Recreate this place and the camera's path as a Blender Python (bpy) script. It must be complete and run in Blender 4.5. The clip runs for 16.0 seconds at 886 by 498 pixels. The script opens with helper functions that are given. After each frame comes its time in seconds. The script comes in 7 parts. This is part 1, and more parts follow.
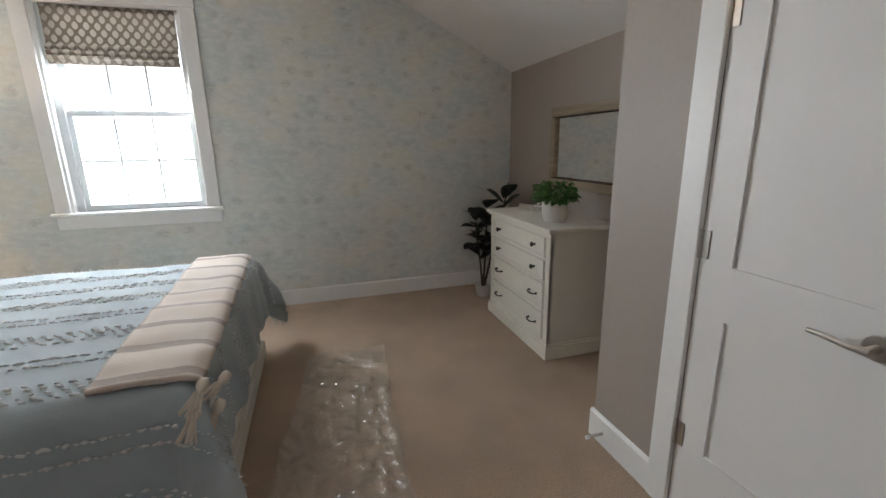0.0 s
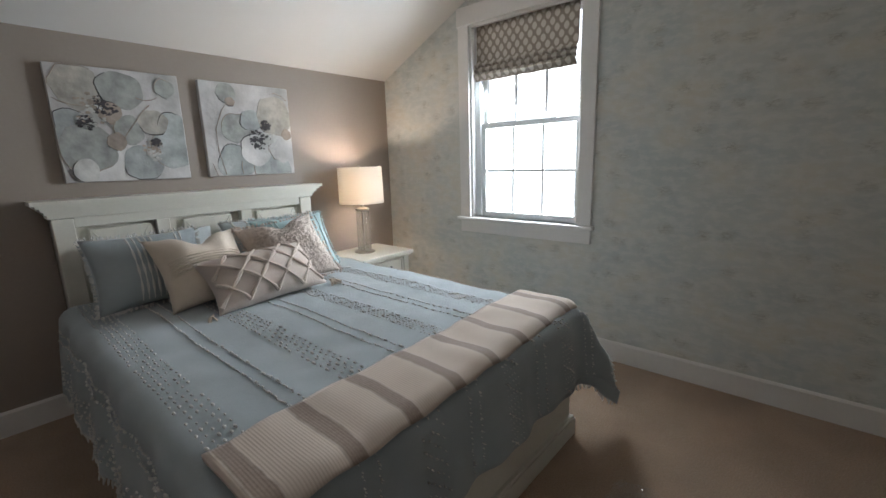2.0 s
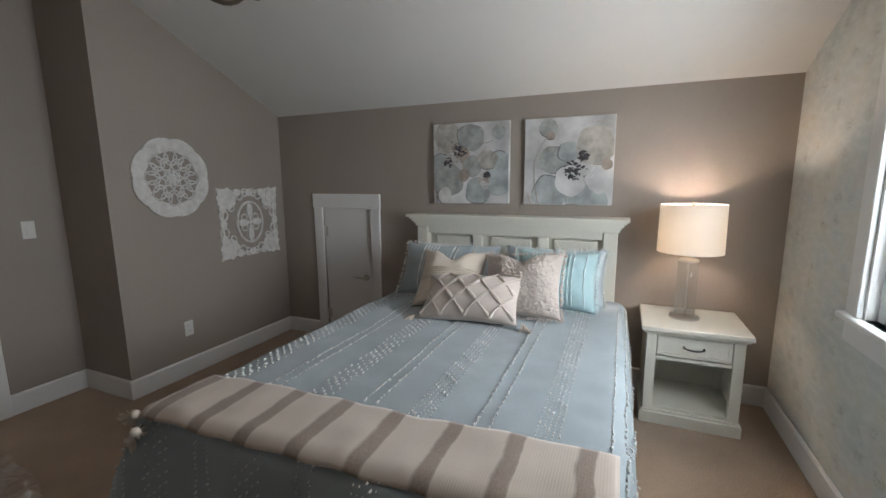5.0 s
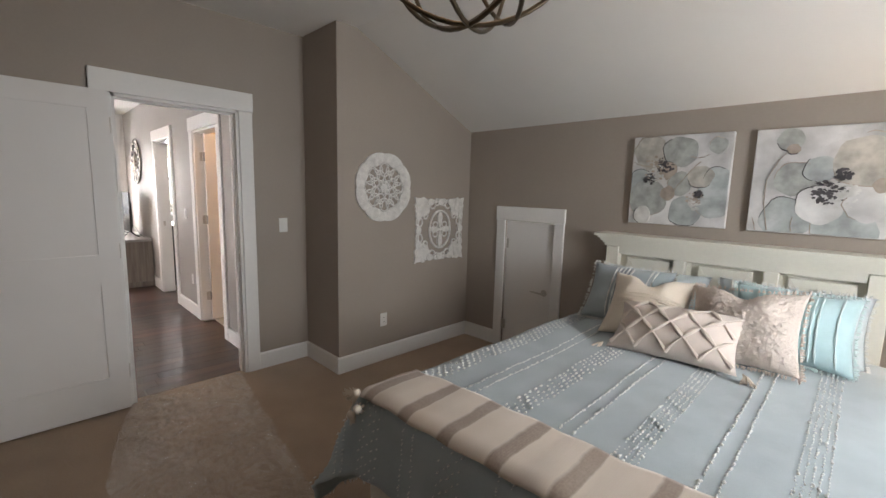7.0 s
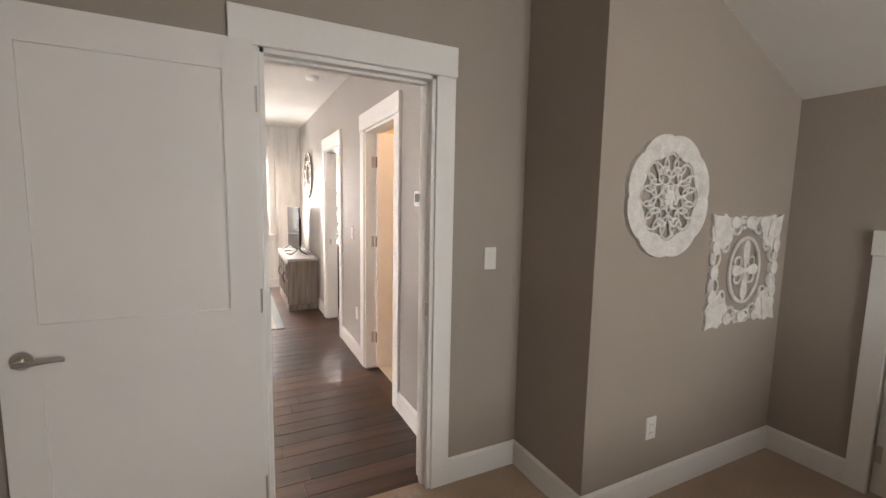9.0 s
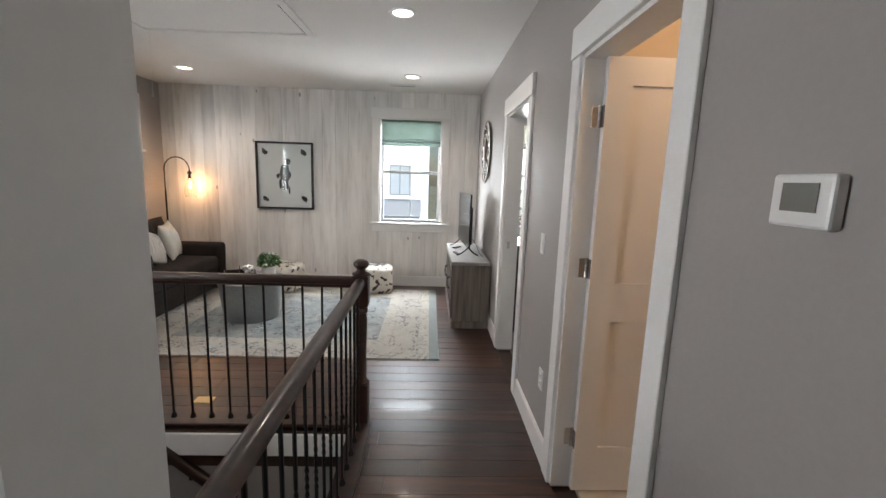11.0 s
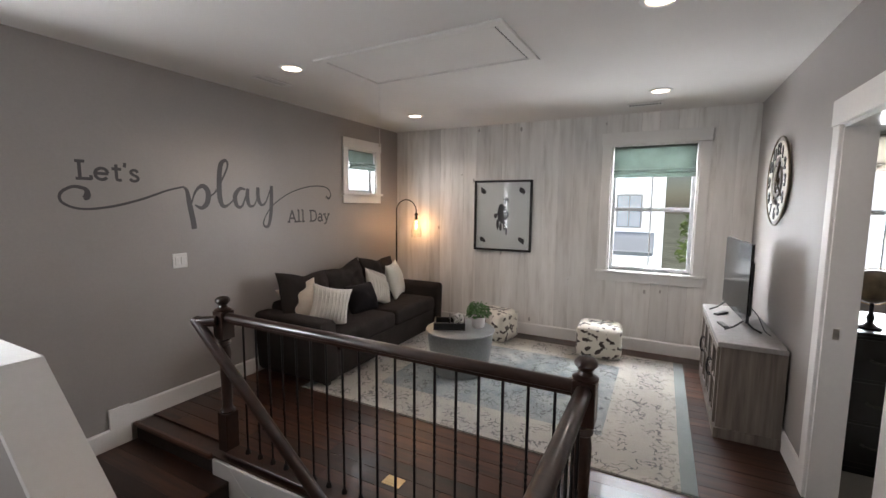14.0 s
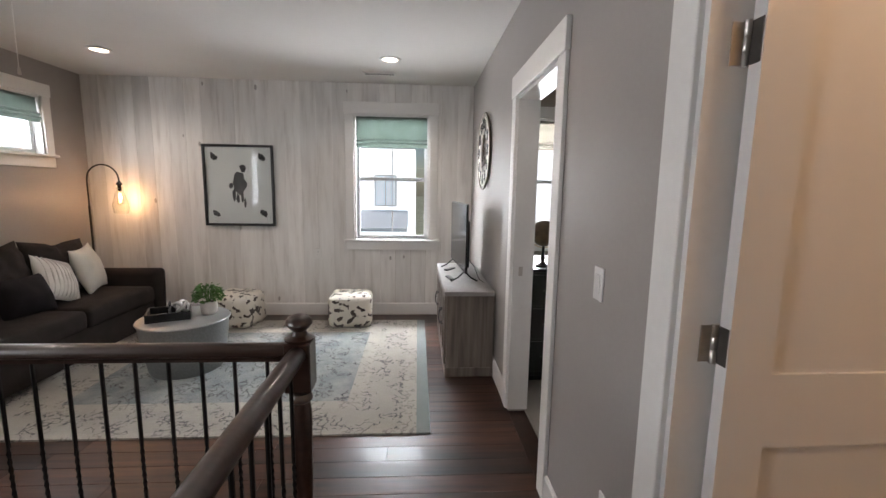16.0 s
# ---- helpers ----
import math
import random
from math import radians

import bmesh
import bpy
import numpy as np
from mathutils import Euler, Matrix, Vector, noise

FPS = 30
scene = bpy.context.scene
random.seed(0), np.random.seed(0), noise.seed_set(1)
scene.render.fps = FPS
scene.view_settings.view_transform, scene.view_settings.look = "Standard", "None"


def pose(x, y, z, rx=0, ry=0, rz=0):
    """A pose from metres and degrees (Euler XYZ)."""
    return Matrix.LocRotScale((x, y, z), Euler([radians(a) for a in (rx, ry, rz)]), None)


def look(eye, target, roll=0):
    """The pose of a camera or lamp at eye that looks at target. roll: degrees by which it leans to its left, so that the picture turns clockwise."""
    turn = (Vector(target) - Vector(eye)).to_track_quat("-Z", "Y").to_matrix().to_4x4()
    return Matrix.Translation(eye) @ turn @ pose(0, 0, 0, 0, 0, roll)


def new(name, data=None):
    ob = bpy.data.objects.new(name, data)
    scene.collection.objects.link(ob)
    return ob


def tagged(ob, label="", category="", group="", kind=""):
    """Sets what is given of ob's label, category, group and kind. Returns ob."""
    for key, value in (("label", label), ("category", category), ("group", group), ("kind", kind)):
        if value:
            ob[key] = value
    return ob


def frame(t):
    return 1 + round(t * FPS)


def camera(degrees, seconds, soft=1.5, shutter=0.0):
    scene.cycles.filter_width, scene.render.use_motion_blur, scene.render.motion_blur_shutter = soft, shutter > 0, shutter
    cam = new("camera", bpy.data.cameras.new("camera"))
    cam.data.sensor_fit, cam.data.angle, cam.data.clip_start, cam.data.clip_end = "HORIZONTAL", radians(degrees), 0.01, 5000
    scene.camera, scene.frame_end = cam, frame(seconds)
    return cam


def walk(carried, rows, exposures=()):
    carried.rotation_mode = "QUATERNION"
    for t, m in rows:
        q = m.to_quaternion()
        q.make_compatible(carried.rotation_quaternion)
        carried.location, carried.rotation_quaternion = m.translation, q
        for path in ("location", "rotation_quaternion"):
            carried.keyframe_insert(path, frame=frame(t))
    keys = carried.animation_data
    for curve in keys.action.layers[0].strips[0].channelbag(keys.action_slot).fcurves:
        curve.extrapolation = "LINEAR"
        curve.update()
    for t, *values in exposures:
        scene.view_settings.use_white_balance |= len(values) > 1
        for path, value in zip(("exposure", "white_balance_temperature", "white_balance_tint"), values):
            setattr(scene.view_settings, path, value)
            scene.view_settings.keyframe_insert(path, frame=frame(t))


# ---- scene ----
cam = camera(92.9, 16.0)
PATH = [
    (0, (0.759, 0.722, 1.336), (1.321, 2.582, 0.862), -0.9),
    (0.5, (0.84, 0.965, 1.332), (1.128, 2.889, 0.869), -1.7),
    (1, (1.016, 1.238, 1.328), (0.821, 3.175, 0.871), -2.2),
    (1.5, (1.125, 1.463, 1.305), (0.392, 3.275, 0.879), -1.9),
    (2, (1.125, 1.75, 1.355), (-0.173, 3.215, 0.943), -1.7),
    (2.5, (1.176, 2.02, 1.376), (-0.517, 3.015, 1.0), -1.4),
    (3, (1.159, 2.29, 1.366), (-0.725, 2.862, 1.016), -1.1),
    (3.2, (1.168, 2.421, 1.396), (-0.754, 2.848, 1.043), -0.9),
    (5.5, (1.295, 3.704, 1.47), (-0.389, 2.668, 1.167), -0.1),
    (6, (1.375, 3.762, 1.465), (-0.164, 2.519, 1.172), 0.4),
    (6.5, (1.383, 3.623, 1.469), (-0.062, 2.269, 1.185), 0.9),
    (7, (1.309, 3.373, 1.489), (-0.097, 1.978, 1.215), 1.5),
    (7.5, (1.178, 3.085, 1.486), (-0.197, 1.656, 1.228), 1.6),
    (8, (1.118, 2.701, 1.462), (-0.171, 1.191, 1.224), 1.6),
    (8.5, (1.064, 2.266, 1.446), (-0.054, 0.624, 1.214), 1.3),
    (9, (0.96, 1.829, 1.46), (0.079, 0.047, 1.238), 1.1),
    (11.3, (0.606, 0.015, 1.491), (0.677, -1.957, 1.16), 1.9),
    (11.5, (0.635, -0.108, 1.476), (0.81, -2.072, 1.141), 1.9),
    (12, (0.662, -0.33, 1.489), (1.108, -2.25, 1.151), 1.7),
    (12.5, (0.679, -0.492, 1.608), (1.361, -2.347, 1.3), 1.3),
    (13, (0.734, -0.546, 1.663), (1.584, -2.337, 1.398), 1.0),
    (13.5, (0.773, -0.532, 1.649), (1.703, -2.288, 1.419), 0.9),
    (14, (0.766, -0.506, 1.612), (1.682, -2.272, 1.401), 0.5),
    (14.5, (0.718, -0.519, 1.608), (1.509, -2.342, 1.384), 0.5),
    (15, (0.648, -0.538, 1.563), (1.213, -2.44, 1.312), 0.8),
    (15.5, (0.569, -0.581, 1.515), (0.836, -2.545, 1.246), 1.0),
    (16, (0.588, -0.736, 1.461), (0.466, -2.713, 1.184), 0.9),
]
walk(cam, [(t, look(eye, target, roll)) for t, eye, target, roll in PATH],
     [(0, 0.55, 6600, 17), (1.0, 0.33, 6600, 17), (1.5, 0.02, 6600, 17), (2.0, -0.22, 6550, 17), (2.5, -0.48, 6550, 16), (3.0, -0.62, 6450, 14), (5.5, -0.26, 6650, 18),
      (7.0, 0.10, 7050, 20), (8.0, 0.42, 7400, 21), (9.0, 0.46, 7550, 21), (11.5, -0.72, 6450, 13), (13.5, -0.82, 6600, 17), (16.0, -0.78, 6650, 17)])


# ---- plan ----
WX, EX, NY = -1.93, 2.57, 4.465          # bedroom walls
FLAT = 2.69                              # flat part of the bedroom ceiling
KW, KE = 2.07, 1.98                      # knee heights, west and east
SW_END, SE_START = -0.59, 1.18           # where the slopes meet the flat ceiling
JX, JY = -0.415, 0.515                   # corner of the wall that juts into the bedroom
CX, CY = 1.93, 2.18                      # closet corner
HX, PEX, PFY, PH = -0.03, 4.145, -5.585, 2.605   # hall west wall, playroom east and far walls, ceiling
DOOR = (0.11, 0.86, -0.02, 2.035)          # bedroom doorway
NWIN = (-0.955, -0.06, 0.90, 2.33)      # bedroom window opening
PWIN = (0.46, 1.30, 0.89, 2.275)
SWIN = (-5.075, -4.515, 1.74, 2.28)      # small side window
STWIN = (-1.0, -0.36, 1.0, 2.2)          # window over the stairwell
OWIN = (-1.42, -0.58, 0.89, 2.275)
D1 = (-1.668, -0.912, -0.02, 2.035)          # doorway of the bathroom
D2 = (-3.39, -2.615, -0.02, 2.035)          # doorway of the office
CD = (1.17, 1.735, -0.02, 1.9)             # closet doorway

# ---- world, sun, exposure ----
world = bpy.data.worlds.new("world")
scene.world = world
world.use_nodes = True
wn = world.node_tree.nodes
sky = wn.new("ShaderNodeTexSky")
sky.sky_type, sky.sun_disc, sky.sun_elevation, sky.sun_rotation = "NISHITA", False, radians(42), radians(90)
world.node_tree.links.new(sky.outputs[0], wn["Background"].inputs[0])
wn["Background"].inputs[1].default_value = 0.12


def lamp(name, kind, m, energy, colour, **more):
    data = bpy.data.lights.new(name, kind)
    data.energy, data.color = energy, colour
    if kind == "SUN":
        data.angle = more["angle"]
    elif kind == "AREA":
        data.shape, data.size, data.size_y = "RECTANGLE", more["size"], more["size_y"]
    elif kind == "SPOT":
        data.shadow_soft_size, data.spot_size, data.spot_blend = more["radius"], more["cone"], 0.6
    else:
        data.shadow_soft_size = more["radius"]
    ob = new(name, data)
    ob.matrix_world = m
    return ob


lamp("sun", "SUN", look((0, 0, 0), (-1.1, -0.01, -1.0)), 5.0, (1, 0.95, 0.88), angle=radians(0.5))
DAY = (0.90, 0.96, 1.0)
lamp("daylight_bedroom", "AREA", look((-0.5, NY + 0.2, 1.42), (-0.75, 2.3, 0.55)), 66, (0.83, 0.95, 1.0), size=0.84, size_y=1.04)
lamp("daylight_playroom", "AREA", look((0.9, -6.5, 2.8), (0.95, -4.9, 0.9)), 800, DAY, size=2.0, size_y=0.9)
for lx, tx in ((2.35, 0.2), (-0.6, 1.6)):
    lamp("daylight_playroom", "AREA", look((lx, -6.6, 1.7), (tx, -4.4, 1.1)), 600, DAY, size=1.8, size_y=1.9)
lamp("daylight_side", "AREA", look((PEX + 0.2, -4.795, 1.9), (3.0, -4.795, 1.5)), 26, DAY, size=0.54, size_y=0.5)
lamp("daylight_ground", "AREA", look((0.9, -10.0, -2.4), (0.9, -5.0, 1.7)), 4200, DAY, size=9.0, size_y=5.0)
lamp("daylight_office", "AREA", look((-1.0, -6.45, 2.6), (-1.0, -4.4, 0.9)), 190, DAY, size=1.8, size_y=0.9)

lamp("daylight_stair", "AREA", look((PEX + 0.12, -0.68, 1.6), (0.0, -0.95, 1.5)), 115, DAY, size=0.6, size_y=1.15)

lamp("table_lamp_light", "POINT", pose(-1.69, 3.93, 1.215), 12.5, (1.0, 0.82, 0.63), radius=0.03)
lamp("chandelier_light", "POINT", pose(0.48, 2.62, 2.2), 2.2, (1.0, 0.80, 0.58), radius=0.14)
lamp("floor_lamp_light", "POINT", pose(3.715, -5.40, 1.31), 12, (1.0, 0.55, 0.25), radius=0.03)
for lx, ly in ((3.26, -2.86), (3.31, -4.70), (0.84, -4.70), (0.83, -2.88)):
    lamp("downlight", "SPOT", look((lx, ly, PH - 0.012), (lx, ly, 0)), 54, (1.0, 0.88, 0.74), radius=0.06, cone=radians(146))
lamp("bathroom_light", "POINT", pose(-0.95, -1.05, PH - 0.2), 30, (1.0, 0.68, 0.40), radius=0.1)


# ---- materials ----
MATS = {}


def mat(name, colour, rough=0.6, metal=0.0, grain=0.0, scale=20.0, blotch=0.0, bscale=2.0, bump=0.0, bump_scale=200.0, spec=0.5, sheen=0.0, rand=0.0, coat=0.0):
    """Principled material: a base colour with blotches at one scale, grain at a finer one, and fine relief."""
    if name in MATS:
        return MATS[name]
    m = bpy.data.materials.new(name)
    m.use_nodes = True
    n, l = m.node_tree.nodes, m.node_tree.links
    p = n["Principled BSDF"]
    p.inputs["Roughness"].default_value, p.inputs["Metallic"].default_value = rough, metal
    p.inputs["Specular IOR Level"].default_value = spec
    p.inputs["Sheen Weight"].default_value = sheen
    p.inputs["Coat Weight"].default_value = coat
    co = n.new("ShaderNodeTexCoord")
    base = n.new("ShaderNodeRGB")
    base.outputs[0].default_value = (*colour, 1)
    out = base.outputs[0]
    hsv = n.new("ShaderNodeHueSaturation")
    l.new(out, hsv.inputs["Color"])
    val = None
    for amount, sc, det in ((blotch, bscale, 3), (grain, scale, 5)):
        if amount:
            t = n.new("ShaderNodeTexNoise")
            t.inputs["Scale"].default_value, t.inputs["Detail"].default_value = sc, det
            l.new(co.outputs["Object"], t.inputs["Vector"])
            r = n.new("ShaderNodeMapRange")
            r.inputs["From Min"].default_value, r.inputs["From Max"].default_value = 0.3, 0.7
            r.inputs["To Min"].default_value, r.inputs["To Max"].default_value = 1 - amount, 1 + amount
            l.new(t.outputs["Fac"], r.inputs["Value"])
            if val is None:
                val = r.outputs[0]
            else:
                mu = n.new("ShaderNodeMath")
                mu.operation = "MULTIPLY"
                l.new(val, mu.inputs[0])
                l.new(r.outputs[0], mu.inputs[1])
                val = mu.outputs[0]
    if rand:
        oi = n.new("ShaderNodeObjectInfo")
        r = n.new("ShaderNodeMapRange")
        r.inputs["To Min"].default_value, r.inputs["To Max"].default_value = 1 - rand, 1 + rand
        l.new(oi.outputs["Random"], r.inputs["Value"])
        if val is None:
            val = r.outputs[0]
        else:
            mu = n.new("ShaderNodeMath")
            mu.operation = "MULTIPLY"
            l.new(val, mu.inputs[0])
            l.new(r.outputs[0], mu.inputs[1])
            val = mu.outputs[0]
    if val is not None:
        l.new(val, hsv.inputs["Value"])
    l.new(hsv.outputs[0], p.inputs["Base Color"])
    if bump:
        t = n.new("ShaderNodeTexNoise")
        t.inputs["Scale"].default_value, t.inputs["Detail"].default_value = bump_scale, 4
        l.new(co.outputs["Object"], t.inputs["Vector"])
        b = n.new("ShaderNodeBump")
        b.inputs["Strength"].default_value, b.inputs["Distance"].default_value = bump, 0.01
        l.new(t.outputs["Fac"], b.inputs["Height"])
        l.new(b.outputs[0], p.inputs["Normal"])
    MATS[name] = m
    return m


def node(m, kind, **inputs):
    """Adds a node to a material; keyword inputs set its sockets by name."""
    x = m.node_tree.nodes.new(kind)
    for k, v in inputs.items():
        x.inputs[k.replace("_", " ")].default_value = v
    return x


paint = mat("greige_paint", (0.34, 0.29, 0.25), 0.55, blotch=0.04, bscale=1.5, grain=0.02, scale=60, bump=0.06, bump_scale=350)
hall_paint = mat("hall_greige_paint", (0.33, 0.305, 0.285), 0.42, blotch=0.04, bscale=1.5, grain=0.02, scale=60, bump=0.05, bump_scale=350)
ceiling_paint = mat("ceiling_paint", (0.74, 0.72, 0.69), 0.85, blotch=0.02, bump=0.05, bump_scale=300)
trim_white = mat("trim_white", (0.78, 0.77, 0.75), 0.42, blotch=0.02, grain=0.015, scale=40, bump=0.02, bump_scale=120)
door_white = mat("door_white", (0.76, 0.74, 0.72), 0.45, blotch=0.02, bump=0.02, bump_scale=90)
carpet = mat("beige_carpet", (0.425, 0.308, 0.218), 0.95, blotch=0.10, bscale=3.0, grain=0.28, scale=160, bump=0.7, bump_scale=320, spec=0.1, sheen=0.2)
dark_wood = mat("dark_stained_wood", (0.035, 0.016, 0.010), 0.3, grain=0.3, scale=25, blotch=0.2, bscale=5, bump=0.05, bump_scale=60, coat=0.3)
metal_nickel = mat("brushed_nickel", (0.55, 0.52, 0.48), 0.3, 1.0, grain=0.05, scale=80)
black_metal = mat("black_metal", (0.015, 0.014, 0.014), 0.4, 0.6, grain=0.1)
plastic_white = mat("white_plastic", (0.75, 0.74, 0.72), 0.35, grain=0.01)
furniture_white = mat("antique_white_lacquer", (0.72, 0.70, 0.62), 0.38, blotch=0.03, grain=0.02, scale=50, bump=0.03, bump_scale=80)
dark_pewter = mat("dark_satin_nickel", (0.16, 0.15, 0.14), 0.35, 0.9, grain=0.1)
mirror_glass = mat("mirror_glass", (0.85, 0.86, 0.86), 0.02, 1.0)




# ---- patterned materials ----
def chain(m, op, a, b=None):
    """A math node on sockets or numbers."""
    x = m.node_tree.nodes.new("ShaderNodeMath")
    x.operation = op
    for k, v in enumerate((a, b)):
        if v is None:
            continue
        if isinstance(v, (int, float)):
            x.inputs[k].default_value = v
        else:
            m.node_tree.links.new(v, x.inputs[k])
    return x.outputs[0]


def coords(m):
    co = m.node_tree.nodes.new("ShaderNodeTexCoord")
    s = m.node_tree.nodes.new("ShaderNodeSeparateXYZ")
    m.node_tree.links.new(co.outputs["Object"], s.inputs[0])
    return co.outputs["Object"], s.outputs[0], s.outputs[1], s.outputs[2]


def scaled(m, vec, sx, sy, sz):
    x = m.node_tree.nodes.new("ShaderNodeMapping")
    x.inputs["Scale"].default_value = (sx, sy, sz)
    m.node_tree.links.new(vec, x.inputs["Vector"])
    return x.outputs[0]


def noise_of(m, vec, sc, detail=3.0, rough=0.5):
    t = m.node_tree.nodes.new("ShaderNodeTexNoise")
    t.inputs["Scale"].default_value, t.inputs["Detail"].default_value, t.inputs["Roughness"].default_value = sc, detail, rough
    m.node_tree.links.new(vec, t.inputs["Vector"])
    return t.outputs["Fac"]


def ramp(m, fac, stops, mode="LINEAR"):
    r = m.node_tree.nodes.new("ShaderNodeValToRGB")
    e = r.color_ramp.elements
    r.color_ramp.interpolation = mode
    while len(e) < len(stops):
        e.new(0.5)
    for k, (p, c) in enumerate(stops):
        e[k].position, e[k].color = p, (*c, 1)
    m.node_tree.links.new(fac, r.inputs[0])
    return r.outputs[0]


def mix(m, fac, a, b, blend="MIX"):
    x = m.node_tree.nodes.new("ShaderNodeMix")
    x.data_type, x.blend_type = "RGBA", blend
    for sock, v in ((x.inputs[0], fac), (x.inputs[6], a), (x.inputs[7], b)):
        if isinstance(v, (int, float)):
            sock.default_value = v
        elif isinstance(v, tuple):
            sock.default_value = (*v, 1)
        else:
            m.node_tree.links.new(v, sock)
    return x.outputs[2]


def custom(name, rough=0.6, metal=0.0, spec=0.5, sheen=0.0, coat=0.0):
    m = bpy.data.materials.new(name)
    m.use_nodes = True
    p = m.node_tree.nodes["Principled BSDF"]
    p.inputs["Roughness"].default_value, p.inputs["Metallic"].default_value = rough, metal
    p.inputs["Specular IOR Level"].default_value, p.inputs["Sheen Weight"].default_value, p.inputs["Coat Weight"].default_value = spec, sheen, coat
    MATS[name] = m
    return m, p


def finish(m, p, colour, height=None, strength=0.3, dist=0.01):
    m.node_tree.links.new(colour, p.inputs["Base Color"])
    if height is not None:
        b = m.node_tree.nodes.new("ShaderNodeBump")
        b.inputs["Strength"].default_value, b.inputs["Distance"].default_value = strength, dist
        m.node_tree.links.new(height, b.inputs["Height"])
        m.node_tree.links.new(b.outputs[0], p.inputs["Normal"])
    return m


# wallpaper: pale blue-grey with small warm brushed dabs and thin sketched strokes
m, p = custom("wallpaper", 0.75)
vec, x, y, z = coords(m)
n1 = noise_of(m, scaled(m, vec, 1.0, 1, 1.5), 3.2, 3, 0.55)
n2 = noise_of(m, scaled(m, vec, 1.0, 1, 2.2), 13.0, 3, 0.6)
n3 = noise_of(m, scaled(m, vec, 0.9, 1, 2.4), 17.0, 2)
n4 = noise_of(m, vec, 60, 3)
c = ramp(m, n1, [(0.36, (0.54, 0.585, 0.575)), (0.5, (0.60, 0.62, 0.59)), (0.64, (0.655, 0.635, 0.565))])
c = mix(m, chain(m, "MULTIPLY", ramp(m, n2, [(0.45, (0, 0, 0)), (0.60, (1, 1, 1))]), 0.55), c, (0.71, 0.715, 0.685))
dab = m.node_tree.nodes.new("ShaderNodeTexVoronoi")
dab.inputs["Scale"].default_value, dab.inputs["Randomness"].default_value = 6.6, 0.55
warp = m.node_tree.nodes.new("ShaderNodeVectorMath")
warp_by = m.node_tree.nodes.new("ShaderNodeCombineXYZ")
m.node_tree.links.new(chain(m, "MULTIPLY", chain(m, "SUBTRACT", n2, 0.5), 0.10), warp_by.inputs[0])
m.node_tree.links.new(chain(m, "MULTIPLY", chain(m, "SUBTRACT", n3, 0.5), 0.08), warp_by.inputs[2])
m.node_tree.links.new(scaled(m, vec, 1.0, 0.001, 1.35), warp.inputs[0])
m.node_tree.links.new(warp_by.outputs[0], warp.inputs[1])
m.node_tree.links.new(warp.outputs[0], dab.inputs["Vector"])
blot = ramp(m, dab.outputs["Distance"], [(0.10, (1, 1, 1)), (0.36, (0, 0, 0))])
grain = ramp(m, noise_of(m, scaled(m, vec, 1, 1, 2.5), 30.0, 3, 0.6), [(0.38, (0, 0, 0)), (0.60, (1, 1, 1))])
c = mix(m, chain(m, "MULTIPLY", chain(m, "MULTIPLY", blot, grain), 0.5), c, (0.40, 0.395, 0.345))
line = chain(m, "LESS_THAN", chain(m, "ABSOLUTE", chain(m, "SUBTRACT", n3, 0.5)), 0.02)
c = mix(m, chain(m, "MULTIPLY", chain(m, "MULTIPLY", line, blot), 0.5), c, (0.33, 0.33, 0.30))
wallpaper = finish(m, p, c, n4, 0.08)

# whitewashed boards, grain along z
m, p = custom("whitewashed_board", 0.7)
vec, x, y, z = coords(m)
info = m.node_tree.nodes.new("ShaderNodeObjectInfo")
shift = m.node_tree.nodes.new("ShaderNodeVectorMath")
m.node_tree.links.new(vec, shift.inputs[0])
comb = m.node_tree.nodes.new("ShaderNodeCombineXYZ")
m.node_tree.links.new(chain(m, "MULTIPLY", info.outputs["Random"], 40.0), comb.inputs[2])
m.node_tree.links.new(comb.outputs[0], shift.inputs[1])
g1 = noise_of(m, scaled(m, shift.outputs[0], 7, 7, 0.7), 2.0, 5, 0.6)
g2 = noise_of(m, scaled(m, shift.outputs[0], 4, 4, 1.0), 1.3, 3)
c = ramp(m, g1, [(0.28, (0.60, 0.575, 0.545)), (0.46, (0.76, 0.745, 0.72)), (0.7, (0.84, 0.83, 0.81))])
c = mix(m, chain(m, "MULTIPLY", ramp(m, g2, [(0.52, (0, 0, 0)), (0.75, (1, 1, 1))]), 0.5), c, (0.56, 0.54, 0.52))
vo = m.node_tree.nodes.new("ShaderNodeTexVoronoi")
vo.inputs["Scale"].default_value = 2.2
m.node_tree.links.new(scaled(m, shift.outputs[0], 2.0, 2.0, 1.0), vo.inputs["Vector"])
c = mix(m, chain(m, "MULTIPLY", chain(m, "LESS_THAN", vo.outputs["Distance"], 0.065), 0.6), c, (0.16, 0.14, 0.12))
tint = m.node_tree.nodes.new("ShaderNodeHueSaturation")
m.node_tree.links.new(c, tint.inputs["Color"])
m.node_tree.links.new(chain(m, "ADD", chain(m, "MULTIPLY", info.outputs["Random"], 0.26), 0.86), tint.inputs["Value"])
board_mat = finish(m, p, tint.outputs[0], g1, 0.12)


